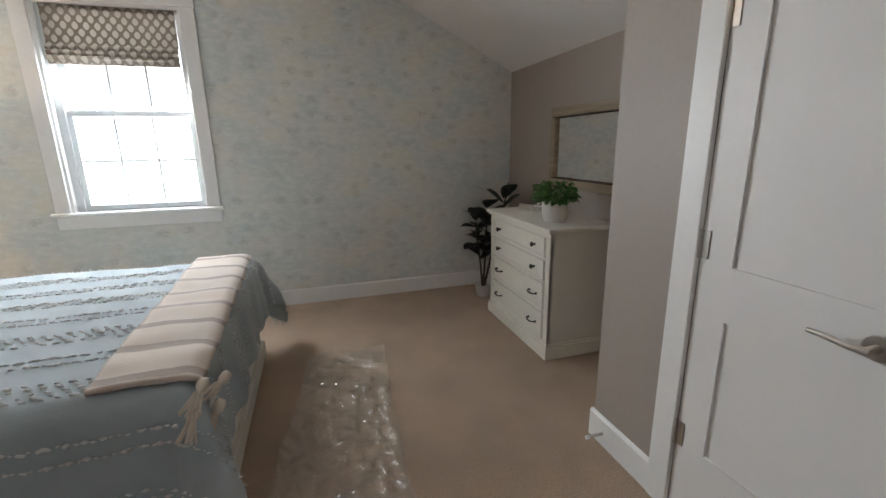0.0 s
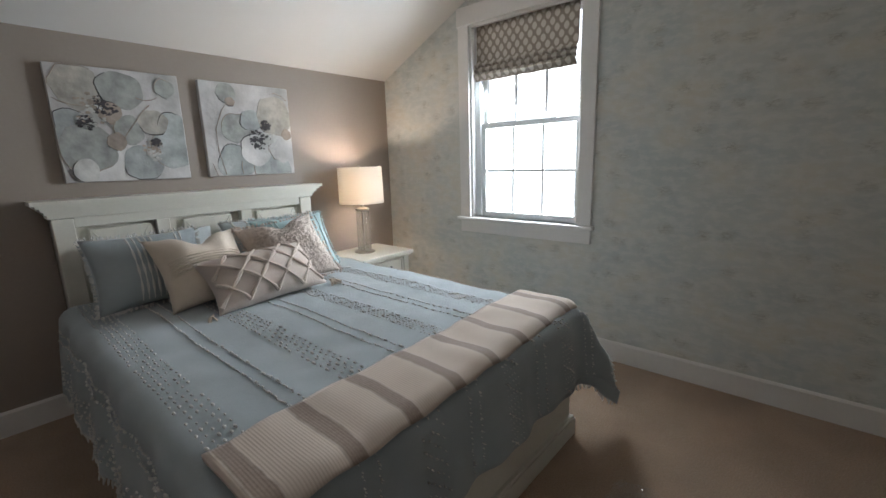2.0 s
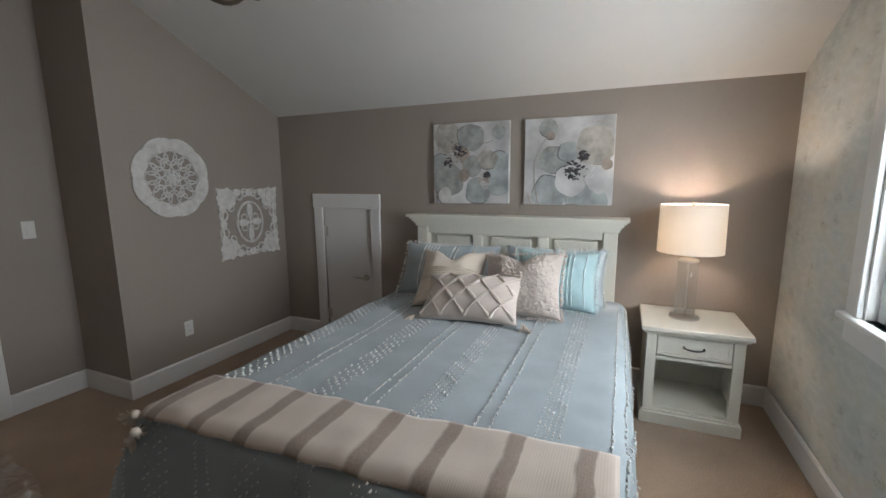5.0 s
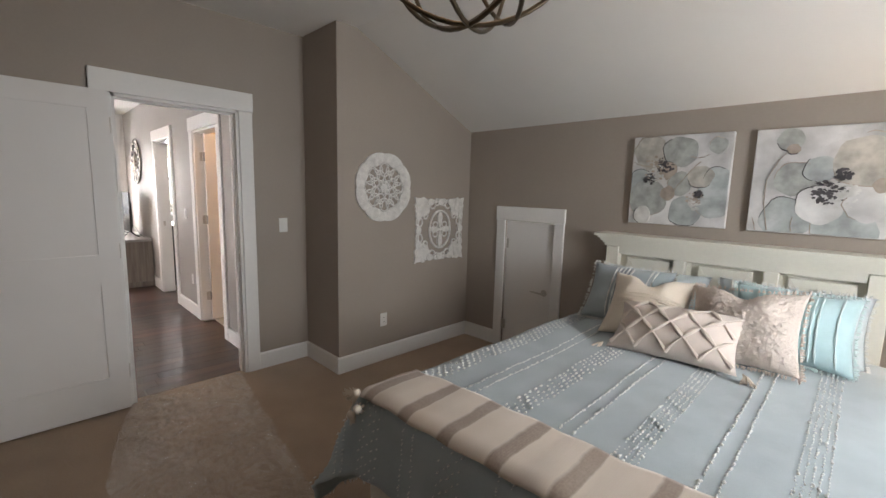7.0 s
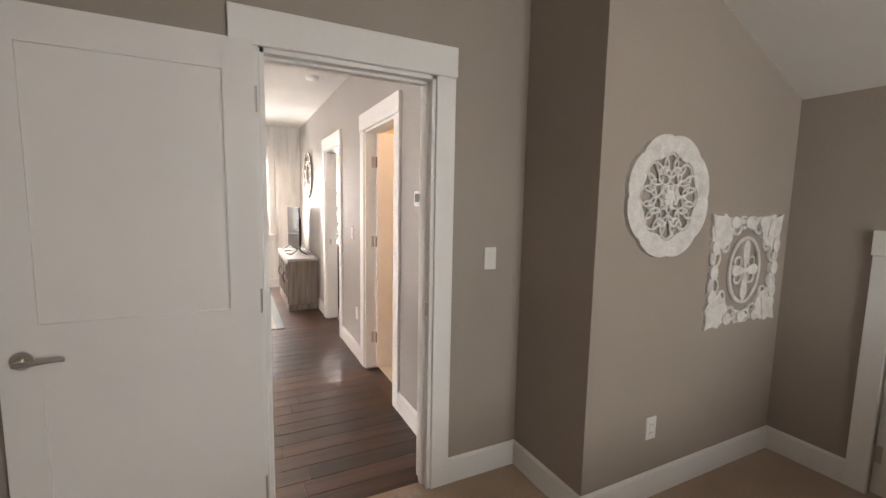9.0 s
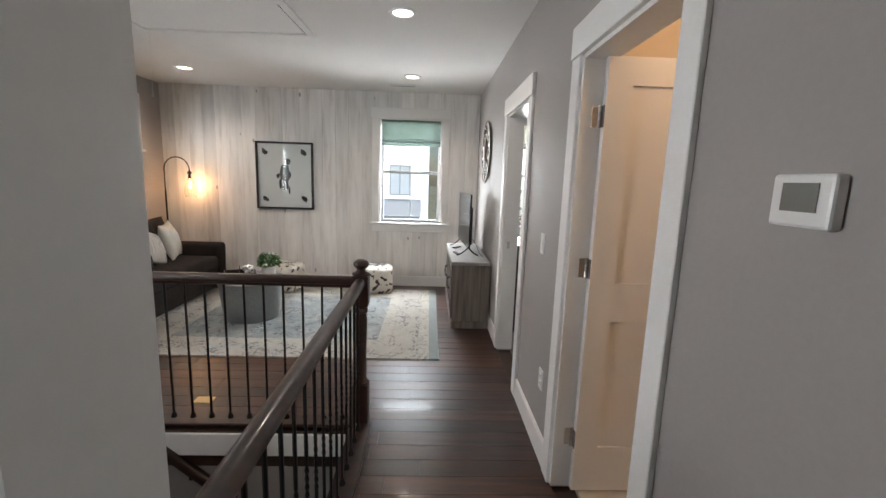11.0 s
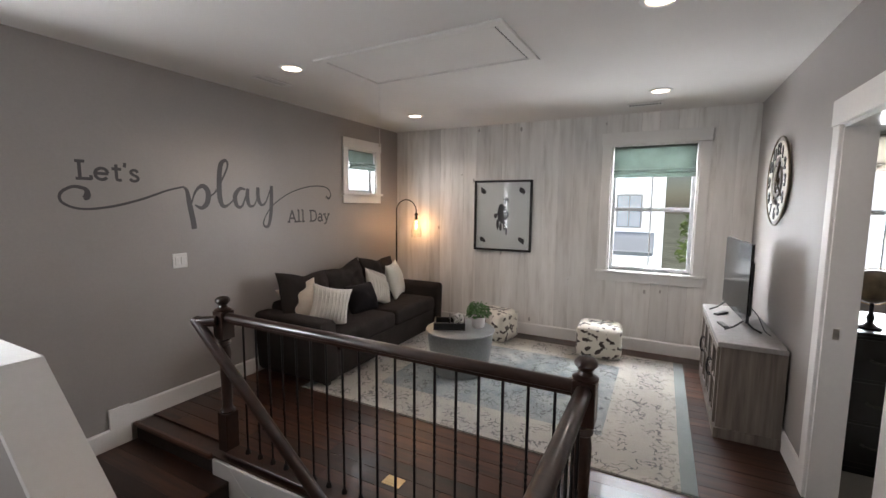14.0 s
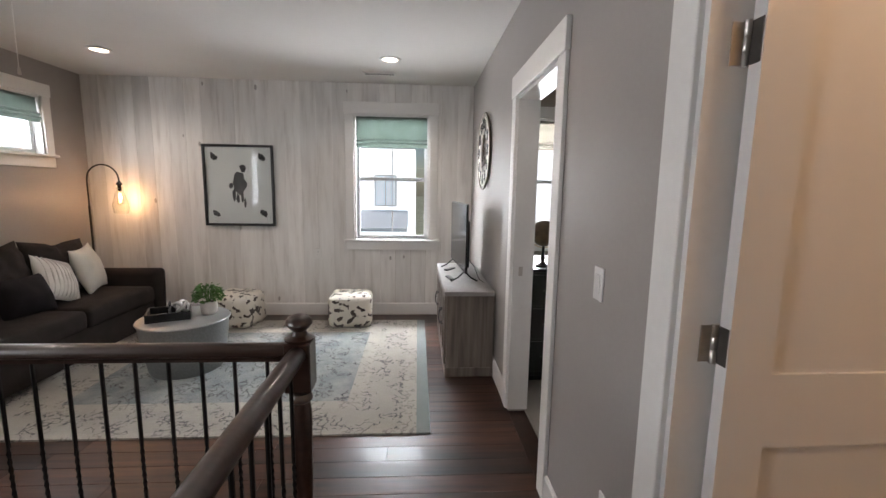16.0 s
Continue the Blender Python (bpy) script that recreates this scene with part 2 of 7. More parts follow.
def wood(name, dark, light, along="x", rough=0.3, coat=0.25, fine=12.0, random_tone=0.5):
    """Planked wood: long grain, tone by piece."""
    m, p = custom(name, rough, coat=coat)
    vec, x, y, z = coords(m)
    info = m.node_tree.nodes.new("ShaderNodeObjectInfo")
    comb = m.node_tree.nodes.new("ShaderNodeCombineXYZ")
    for k in range(3):
        m.node_tree.links.new(chain(m, "MULTIPLY", info.outputs["Random"], 17.0 + 9 * k), comb.inputs[k])
    add = m.node_tree.nodes.new("ShaderNodeVectorMath")
    m.node_tree.links.new(vec, add.inputs[0])
    m.node_tree.links.new(comb.outputs[0], add.inputs[1])
    s = {"x": (0.7, fine, fine), "y": (fine, 0.7, fine), "z": (fine, fine, 0.7)}[along]
    g = noise_of(m, scaled(m, add.outputs[0], *s), 2.2, 6, 0.62)
    c = ramp(m, g, [(0.3, dark), (0.7, light)])
    h = m.node_tree.nodes.new("ShaderNodeHueSaturation")
    m.node_tree.links.new(c, h.inputs["Color"])
    m.node_tree.links.new(chain(m, "ADD", chain(m, "MULTIPLY", info.outputs["Random"], random_tone), 1 - random_tone / 2), h.inputs["Value"])
    return finish(m, p, h.outputs[0], g, 0.08)


floor_wood = wood("dark_floor_plank", (0.009, 0.004, 0.0027), (0.075, 0.029, 0.0155), "x", 0.33, 0.05, fine=9.0, random_tone=1.1)
rail_wood = wood("dark_rail_wood", (0.012, 0.0055, 0.0035), (0.036, 0.015, 0.0095), "x", 0.28, 0.25, random_tone=0.1)
console_wood = wood("weathered_grey_wood", (0.085, 0.068, 0.056), (0.20, 0.17, 0.145), "z", 0.6, 0.0, random_tone=0.25)
frame_wood = wood("silvered_wood_frame", (0.20, 0.15, 0.10), (0.36, 0.29, 0.20), "y", 0.45, 0.0, random_tone=0.1)


def cloth(name, colour, weave=420.0, rough=0.95, depth=0.25, vary=0.08):
    return mat(name, colour, rough, blotch=vary, bscale=6, grain=vary, scale=weave, bump=depth, bump_scale=weave, spec=0.15, sheen=0.25)


comforter_cloth = cloth("grey_blue_cotton", (0.35, 0.40, 0.42), 500)
tuft_cloth = cloth("pale_yarn", (0.68, 0.685, 0.655), 900)
aqua_cloth = cloth("aqua_cotton", (0.41, 0.57, 0.59), 500)
cream_cloth = cloth("cream_cotton", (0.66, 0.575, 0.48), 600)
blush_cloth = cloth("blush_fur", (0.70, 0.60, 0.535), 180, depth=0.9)
pale_cloth = cloth("pale_blue_linen", (0.52, 0.58, 0.60), 500)
charcoal = mat("charcoal_upholstery", (0.030, 0.025, 0.023), 0.95, blotch=0.15, bscale=7, grain=0.25, scale=260, bump=0.35, bump_scale=420, spec=0.1)
charcoal_dark = mat("dark_velvet", (0.017, 0.015, 0.016), 0.95, blotch=0.15, bscale=7, grain=0.2, scale=260, bump=0.3, bump_scale=420, spec=0.1)
white_knit = cloth("white_knit", (0.66, 0.63, 0.58), 300, depth=0.5)
shade_teal = cloth("sage_teal_linen", (0.20, 0.24, 0.22), 500)

# roman shade: trellis of rounded diamonds
m, p = custom("trellis_linen", 0.9, sheen=0.2)
vec, x, y, z = coords(m)
u = chain(m, "MULTIPLY", x, 1 / 0.066)
v = chain(m, "MULTIPLY", z, 1 / 0.088)
wav = chain(m, "ADD", chain(m, "SINE", chain(m, "MULTIPLY", u, math.pi * 2)), chain(m, "SINE", chain(m, "MULTIPLY", v, math.pi * 2)))
c = ramp(m, chain(m, "ABSOLUTE", wav), [(0.0, (0.25, 0.215, 0.18)), (0.70, (0.27, 0.23, 0.19)), (0.92, (0.50, 0.46, 0.41))])
trellis = finish(m, p, c, noise_of(m, vec, 500), 0.15)

# striped throw: cream with brown bands along y, ribbed
m, p = custom("striped_throw", 0.95, sheen=0.25, spec=0.15)
vec, x, y, z = coords(m)
yy = chain(m, "ADD", y, chain(m, "MULTIPLY", chain(m, "SUBTRACT", noise_of(m, vec, 8), 0.5), 0.03))
fr = chain(m, "FRACT", chain(m, "MULTIPLY", chain(m, "SUBTRACT", yy, 0.076), 1 / 0.2035))
c = ramp(m, fr, [(0.0, (0.56, 0.47, 0.40)), (0.30, (0.61, 0.52, 0.45)), (0.60, (0.58, 0.49, 0.42)), (0.66, (0.23, 0.165, 0.13)), (0.87, (0.24, 0.175, 0.14)), (0.90, (0.56, 0.47, 0.40))])
rib = chain(m, "SINE", chain(m, "MULTIPLY", y, 760.0))
c = mix(m, chain(m, "MULTIPLY", noise_of(m, vec, 120), 0.3), c, (0.66, 0.58, 0.50))
throw_cloth = finish(m, p, c, rib, 0.12, 0.003)

# spotted hide
m, p = custom("spotted_hide", 0.9, sheen=0.3)
vec, x, y, z = coords(m)
spot = noise_of(m, scaled(m, vec, 1, 1, 1.1), 15.0, 2, 0.4)
c = ramp(m, spot, [(0.545, (0.66, 0.62, 0.54)), (0.575, (0.05, 0.035, 0.028))])
hide = finish(m, p, c, noise_of(m, vec, 300), 0.4)


def rug_mat(name, ground, second, mark, amount):
    m, p = custom(name, 0.95, spec=0.1, sheen=0.2)
    vec, x, y, z = coords(m)
    c = mix(m, ramp(m, noise_of(m, vec, 5.0, 4, 0.6), [(0.35, (0, 0, 0)), (0.65, (1, 1, 1))]), ground, second)
    a = noise_of(m, vec, 19.0, 2)
    line = chain(m, "LESS_THAN", chain(m, "ABSOLUTE", chain(m, "SUBTRACT", a, 0.5)), 0.035)
    keep = chain(m, "GREATER_THAN", noise_of(m, vec, 6.3, 2), 0.5)
    c = mix(m, chain(m, "MULTIPLY", chain(m, "MULTIPLY", line, keep), amount), c, mark)
    c = mix(m, chain(m, "MULTIPLY", noise_of(m, vec, 260, 3), 0.25), c, (0.42, 0.42, 0.395))
    return finish(m, p, c, noise_of(m, vec, 400), 0.5)


rug_field = rug_mat("rug_teal_field", (0.13, 0.17, 0.185), (0.29, 0.305, 0.295), (0.03, 0.035, 0.045), 0.95)
rug_border = rug_mat("rug_cream_border", (0.38, 0.355, 0.31), (0.32, 0.305, 0.275), (0.05, 0.05, 0.055), 0.95)
rug_band = rug_mat("rug_pale_band", (0.41, 0.38, 0.33), (0.37, 0.345, 0.305), (0.16, 0.15, 0.14), 0.8)
rug_edge = rug_mat("rug_teal_edge", (0.17, 0.215, 0.215), (0.21, 0.25, 0.245), (0.2, 0.26, 0.26), 0.2)

leaf_green = mat("leaf_green", (0.055, 0.16, 0.03), 0.45, blotch=0.25, bscale=20, rand=0.2)
# Leaf green raised for the street trees: sunlight put into the colour
leaf_sunlit = mat("leaf_sunlit", (0.20, 0.27, 0.09), 0.6, blotch=0.3, bscale=2.0)
leaf_dark = mat("leaf_dark", (0.018, 0.030, 0.022), 0.4, blotch=0.25, bscale=15)
stem_brown = mat("stem_brown", (0.06, 0.045, 0.03), 0.7, grain=0.2)
ceramic = mat("matte_white_ceramic", (0.66, 0.63, 0.59), 0.55, blotch=0.05, bscale=12, grain=0.04, scale=90, bump=0.1, bump_scale=60)
bronze = mat("aged_bronze", (0.10, 0.075, 0.05), 0.35, 0.9, grain=0.2)
brass = mat("warm_brass", (0.60, 0.44, 0.24), 0.3, 1.0, grain=0.08)
dark_knob = mat("dark_pewter", (0.06, 0.055, 0.05), 0.35, 0.8, grain=0.1)
lettering = mat("charcoal_vinyl", (0.06, 0.056, 0.057), 0.42, blotch=0.1)
drum_metal = mat("hammered_zinc", (0.30, 0.31, 0.31), 0.42, 0.7, blotch=0.1, grain=0.1, scale=60, bump=0.35, bump_scale=55)
black_lacquer = mat("black_lacquer", (0.012, 0.012, 0.012), 0.35, grain=0.1)
screen_black = mat("screen_glass", (0.008, 0.008, 0.009), 0.16, spec=0.35)
canvas_white = mat("canvas_ground", (0.56, 0.55, 0.54), 0.8, blotch=0.3, bscale=5, grain=0.05, scale=250, bump=0.3, bump_scale=35)
petal_blue = mat("petal_blue_grey", (0.36, 0.385, 0.38), 0.8, blotch=0.35, bscale=9, bump=0.3, bump_scale=40)
petal_pale = mat("petal_pale", (0.50, 0.495, 0.47), 0.8, blotch=0.3, bscale=9, bump=0.3, bump_scale=40)
petal_sage = mat("petal_sage_grey", (0.335, 0.345, 0.325), 0.8, blotch=0.3, bscale=14, bump=0.3, bump_scale=40)
petal_sand = mat("petal_sand_grey", (0.43, 0.405, 0.36), 0.8, blotch=0.28, bscale=14, bump=0.3, bump_scale=40)
petal_taupe = mat("petal_taupe", (0.36, 0.30, 0.25), 0.8, blotch=0.3, bscale=12, bump=0.3, bump_scale=40)
ink = mat("ink_dark", (0.055, 0.05, 0.055), 0.7, blotch=0.3, bscale=30)
paper_white = mat("print_paper", (0.72, 0.72, 0.71), 0.5, blotch=0.04, bscale=6)
carved_white = mat("distressed_white", (0.68, 0.66, 0.63), 0.7, blotch=0.12, bscale=25, grain=0.08, scale=120, bump=0.3, bump_scale=90)
soil = mat("soil", (0.03, 0.022, 0.015), 0.95, grain=0.3)
stair_dark = mat("dark_stair_carpet", (0.035, 0.026, 0.022), 0.95, grain=0.25, scale=140, bump=0.5)


def glassy(name, tint=(1, 1, 1), rough=0.0, ior=1.35):
    """A thin clear film or pane: clear, with gloss by Fresnel."""
    m = bpy.data.materials.new(name)
    m.use_nodes = True
    n, l = m.node_tree.nodes, m.node_tree.links
    n.remove(n["Principled BSDF"])
    a, b, f, mx = n.new("ShaderNodeBsdfTransparent"), n.new("ShaderNodeBsdfGlossy"), n.new("ShaderNodeLayerWeight"), n.new("ShaderNodeMixShader")
    a.inputs[0].default_value = (*tint, 1)
    b.inputs["Roughness"].default_value = rough
    f.inputs["Blend"].default_value = 0.5
    base = ((ior - 1) / (ior + 1)) ** 2
    rise = chain(m, "MULTIPLY", chain(m, "POWER", f.outputs["Facing"], 4.0), 0.8)
    l.new(chain(m, "ADD", rise, base), mx.inputs[0])
    l.new(a.outputs[0], mx.inputs[1])
    l.new(b.outputs[0], mx.inputs[2])
    l.new(mx.outputs[0], n["Material Output"].inputs[0])
    MATS[name] = m
    return m


pane_glass = glassy("window_glass", (0.96, 0.98, 0.98), 0.0, 1.3)
clear_glass = glassy("clear_glass", (0.97, 0.975, 0.97), 0.03, 1.4)
column_glass = glassy("column_glass", (0.96, 0.965, 0.96), 0.04, 1.5)
nt, lt = column_glass.node_tree.nodes, column_glass.node_tree.links
veil = nt.new("ShaderNodeBsdfTranslucent")
veil.inputs[0].default_value = (0.9, 0.89, 0.86, 1)
veil_mix = nt.new("ShaderNodeMixShader")
veil_mix.inputs[0].default_value = 0.2
lt.new(nt["Material Output"].inputs[0].links[0].from_socket, veil_mix.inputs[1])
lt.new(veil.outputs[0], veil_mix.inputs[2])
lt.new(veil_mix.outputs[0], nt["Material Output"].inputs[0])
film_mat = glassy("plastic_film", (0.99, 0.99, 0.99), 0.04, 1.5)
nt, lt = film_mat.node_tree.nodes, film_mat.node_tree.links
haze = nt.new("ShaderNodeBsdfDiffuse")
haze.inputs[0].default_value = (0.75, 0.70, 0.64, 1)
gloss = chain(film_mat, "ADD", chain(film_mat, "MULTIPLY", chain(film_mat, "POWER", nt["Layer Weight"].outputs["Facing"], 2.5), 0.60), 0.10)
lt.new(gloss, nt["Mix Shader"].inputs[0])
haze_mix = nt.new("ShaderNodeMixShader")
haze_mix.inputs[0].default_value = 0.02
lt.new(nt["Material Output"].inputs[0].links[0].from_socket, haze_mix.inputs[1])
lt.new(haze.outputs[0], haze_mix.inputs[2])
lt.new(haze_mix.outputs[0], nt["Material Output"].inputs[0])


vinyl = mat("white_window_vinyl", (0.78, 0.79, 0.79), 0.35, grain=0.01)
nt, lt = vinyl.node_tree.nodes, vinyl.node_tree.links
through_pvc = nt.new("ShaderNodeBsdfTranslucent")
through_pvc.inputs[0].default_value = (0.72, 0.80, 0.82, 1)
pvc_mix = nt.new("ShaderNodeMixShader")
pvc_mix.inputs[0].default_value = 0.10
lt.new(nt["Principled BSDF"].outputs[0], pvc_mix.inputs[1])
lt.new(through_pvc.outputs[0], pvc_mix.inputs[2])
lt.new(pvc_mix.outputs[0], nt["Material Output"].inputs[0])


# Emitting surface, for bulbs and also for the glowing house backdrops outside
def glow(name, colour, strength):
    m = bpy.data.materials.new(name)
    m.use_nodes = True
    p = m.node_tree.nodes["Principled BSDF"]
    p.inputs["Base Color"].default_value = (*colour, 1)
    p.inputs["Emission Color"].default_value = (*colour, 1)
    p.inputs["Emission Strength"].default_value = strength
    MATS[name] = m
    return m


bulb_warm = glow("warm_bulb", (1.0, 0.72, 0.42), 12.0)
filament = glow("amber_filament", (1.0, 0.50, 0.18), 30.0)
can_glow = glow("downlight_lens", (1.0, 0.86, 0.68), 10.0)


# ---- building helpers ----
def add_box(bm, x0, x1, y0, y1, z0, z1):
    vs = [bm.verts.new((x, y, z)) for x in (x0, x1) for y in (y0, y1) for z in (z0, z1)]
    fs = []
    for i in ((0, 1, 3, 2), (4, 6, 7, 5), (0, 4, 5, 1), (2, 3, 7, 6), (0, 2, 6, 4), (1, 5, 7, 3)):
        fs.append(bm.faces.new([vs[k] for k in i]))
    return vs, fs


def box_bm(x0, x1, y0, y1, z0, z1, bevel=0.0, seg=1):
    bm = bmesh.new()
    add_box(bm, min(x0, x1), max(x0, x1), min(y0, y1), max(y0, y1), min(z0, z1), max(z0, z1))
    if bevel:
        bmesh.ops.bevel(bm, geom=bm.edges[:], offset=bevel, segments=seg, affect="EDGES", profile=0.5)
    return bm


def lathe_bm(profile, seg=24, cx=0.0, cy=0.0, cz=0.0):
    """A body of revolution about z from (radius, height) pairs."""
    bm = bmesh.new()
    rings = []
    for r, z in profile:
        if r < 1e-5:
            rings.append([bm.verts.new((cx, cy, cz + z))])
        else:
            rings.append([bm.verts.new((cx + r * math.cos(2 * math.pi * k / seg), cy + r * math.sin(2 * math.pi * k / seg), cz + z)) for k in range(seg)])
    for a, b in zip(rings, rings[1:]):
        for k in range(seg):
            j = (k + 1) % seg
            if len(a) == 1 and len(b) > 1:
                bm.faces.new((a[0], b[j], b[k]))
            elif len(b) == 1 and len(a) > 1:
                bm.faces.new((a[k], a[j], b[0]))
            elif len(a) > 1:
                bm.faces.new((a[k], a[j], b[j], b[k]))
    bmesh.ops.recalc_face_normals(bm, faces=bm.faces[:])
    return bm


def tube_bm(points, radius, seg=8, closed=False, bm=None):
    """A tube along a line of points; radius is a number or one for each point."""
    bm = bm or bmesh.new()
    pts = [Vector(p) for p in points]
    n = len(pts)
    rings, up = [], None
    for i, p in enumerate(pts):
        if closed:
            d = pts[(i + 1) % n] - pts[i - 1]
        else:
            d = pts[min(i + 1, n - 1)] - pts[max(i - 1, 0)]
        d = d.normalized()
        if up is None:
            up = Vector((0, 0, 1)) if abs(d.z) < 0.9 else Vector((1, 0, 0))
        side = d.cross(up).normalized()
        up = side.cross(d).normalized()
        r = radius[i] if isinstance(radius, (list, tuple)) else radius
        rings.append([bm.verts.new(p + r * (math.cos(2 * math.pi * k / seg) * side + math.sin(2 * math.pi * k / seg) * up)) for k in range(seg)])
    pairs = list(zip(rings, rings[1:])) + ([(rings[-1], rings[0])] if closed else [])
    for a, b in pairs:
        for k in range(seg):
            j = (k + 1) % seg
            bm.faces.new((a[k], a[j], b[j], b[k]))
    if not closed:
        bm.faces.new(rings[0][::-1])
        bm.faces.new(rings[-1])
    bmesh.ops.recalc_face_normals(bm, faces=bm.faces[:])
    return bm


def extrude_bm(outline, axis, a0, a1, holes=()):
    """A prism: a 2D outline (list of pairs) pushed along an axis from a0 to a1. axis x: pairs are (y, z); y: (x, z); z: (x, y)."""
    bm = bmesh.new()

    def put(u, v, w):
        return {"x": (w, u, v), "y": (u, w, v), "z": (u, v, w)}[axis]

    lo = [bm.verts.new(put(u, v, a0)) for u, v in outline]
    hi = [bm.verts.new(put(u, v, a1)) for u, v in outline]
    n = len(outline)
    for k in range(n):
        j = (k + 1) % n
        bm.faces.new((lo[k], lo[j], hi[j], hi[k]))
    bm.faces.new(lo[::-1])
    bm.faces.new(hi)
    bmesh.ops.recalc_face_normals(bm, faces=bm.faces[:])
    return bm


def link(name, bm, material, smooth=False):
    me = bpy.data.meshes.new(name)
    bm.to_mesh(me)
    bm.free()
    for m in material if isinstance(material, (list, tuple)) else [material]:
        me.materials.append(m)
    if smooth:
        me.polygons.foreach_set("use_smooth", [True] * len(me.polygons))
        if smooth != "all":
            me.set_sharp_from_angle(angle=radians(40))
    return new(name, me)


def part(name, bm, material, parent, label="", smooth=False):
    ob = link(name, bm, material, smooth)
    ob.parent = parent
    if label:
        ob["label"] = label
    return ob


def empty(name, label, category, group="", at=(0, 0, 0), turn=0.0, kind=""):
    ob = new(name)
    ob.empty_display_size = 0.1
    ob.matrix_world = pose(*at, 0, 0, turn)
    return tagged(ob, label, category, group, kind)


def structure(name, bm, material, label="", smooth=False):
    return tagged(link(name, bm, material, smooth), label, "", "", "structure")


def wall(name, axis, p0, p1, a0, a1, z0, z1, material, holes=(), label=""):
    """A wall slab from p0 to p1 across and from a0 to a1 along, with openings (a0, a1, z0, z1) through it."""
    bm = bmesh.new()
    cuts = sorted({a0, a1, *[h[0] for h in holes], *[h[1] for h in holes]})
    for u0, u1 in zip(cuts, cuts[1:]):
        spans = [(h[2], h[3]) for h in holes if h[0] <= u0 + 1e-6 and h[1] >= u1 - 1e-6]
        z = z0
        for s0, s1 in sorted(spans):
            if s0 > z:
                add_box(bm, *((u0, u1, p0, p1) if axis == "x" else (p0, p1, u0, u1)), z, s0)
            z = s1
        if z < z1:
            add_box(bm, *((u0, u1, p0, p1) if axis == "x" else (p0, p1, u0, u1)), z, z1)
    bmesh.ops.remove_doubles(bm, verts=bm.verts[:], dist=1e-5)
    bm.faces.ensure_lookup_table()
    inner = {}
    for f in bm.faces:
        key = tuple(sorted(v.index for v in f.verts))
        inner.setdefault(key, []).append(f)
    bmesh.ops.delete(bm, geom=[f for fs in inner.values() if len(fs) > 1 for f in fs], context="FACES")
    return structure(name, bm, material, label)



# ---- structure ----
# bedroom
wall("wall_north", "x", NY, NY + 0.14, WX - 0.14, EX + 0.14, -0.02, 2.75, wallpaper, [NWIN], "pale blue-grey wallpaper with sketched flowers")
wall("wall_west", "y", WX - 0.12, WX, -0.12, NY, -0.02, 2.4, paint, [(0.99, 1.51, -0.02, 1.235)], "taupe painted knee wall")
wall("wall_east", "y", EX, EX + 0.12, -0.12, NY, -0.02, 2.4, paint, (), "taupe painted knee wall")
wall("wall_south", "x", -0.12, 0.0, JX - 0.1, EX, -0.02, 2.75, paint, [DOOR], "taupe painted wall with the doorway")
structure("wall_jut", box_bm(WX, JX, -0.0, JY, -0.02, 2.75), paint, "taupe painted wall that juts into the bedroom")
wall("wall_closet", "y", CX, CX + 0.11, 0.0, CY, -0.02, 2.75, paint, [CD], "taupe painted closet wall")
wall("wall_closet_end", "x", CY - 0.11, CY, CX + 0.11, EX, -0.02, 2.4, paint, (), "taupe painted closet end wall")
structure("floor_bedroom", box_bm(WX - 0.1, EX + 0.1, -0.06, NY + 0.1, -0.15, 0.0), carpet, "beige cut-pile carpet")
bm = bmesh.new()
add_box(bm, SW_END, SE_START, -0.12, NY + 0.14, FLAT, FLAT + 0.12)
for xa, za, xb, zb in ((WX - 0.14, KW - 0.14 * 0.463, SW_END, FLAT), (SE_START, FLAT, EX + 0.14, KE - 0.14 * 0.511)):
    vs = [bm.verts.new(p) for y in (-0.12, NY + 0.14) for p in ((xa, y, za), (xb, y, zb), (xb, y, zb + 0.12), (xa, y, za + 0.12))]
    for i in ((0, 1, 2, 3), (7, 6, 5, 4), (0, 4, 5, 1), (1, 5, 6, 2), (2, 6, 7, 3), (3, 7, 4, 0)):
        bm.faces.new([vs[k] for k in i])
bmesh.ops.recalc_face_normals(bm, faces=bm.faces[:])
structure("ceiling_bedroom", bm, ceiling_paint, "white vaulted ceiling with sloped sides")

# hall and playroom
wall("wall_hall", "y", HX - 0.12, HX, PFY, -0.12, -0.02, PH + 0.05, hall_paint, [D1, D2], "greige painted wall with two doorways")
wall("wall_far", "x", PFY - 0.16, PFY - 0.012, -3.2, PEX + 0.12, -0.3, PH + 0.05, paint, [PWIN, OWIN], "whitewashed board wall")
wall("wall_play", "y", PEX, PEX + 0.14, PFY, -0.12, -2.9, PH + 0.05, hall_paint, [SWIN, STWIN], "greige painted wall with lettering")
wall("wall_stair", "x", -0.24, -0.125, 1.06, PEX, -2.9, PH + 0.05, hall_paint, (), "greige painted wall beside the stairwell")
structure("ceiling_playroom", box_bm(HX, PEX, PFY, -0.12, PH, PH + 0.12), ceiling_paint, "flat white ceiling")
bm = bmesh.new()
add_box(bm, HX - 0.12, 1.04, PFY, -0.06, -0.25, -0.02)
add_box(bm, 1.04, PEX, PFY, -2.11, -0.25, -0.02)
structure("floor_playroom", bm, dark_wood, "dark hardwood floor")
structure("floor_lower", box_bm(1.04, PEX, -2.3, -0.12, -2.95, -2.85), dark_wood, "dark wood floor of the storey below")
wall("wall_well_south", "x", -2.3, -2.112, 1.04, PEX, -2.9, -0.25, hall_paint)
wall("wall_well_west", "y", 0.92, 1.038, -2.11, -0.12, -2.9, -0.25, hall_paint)
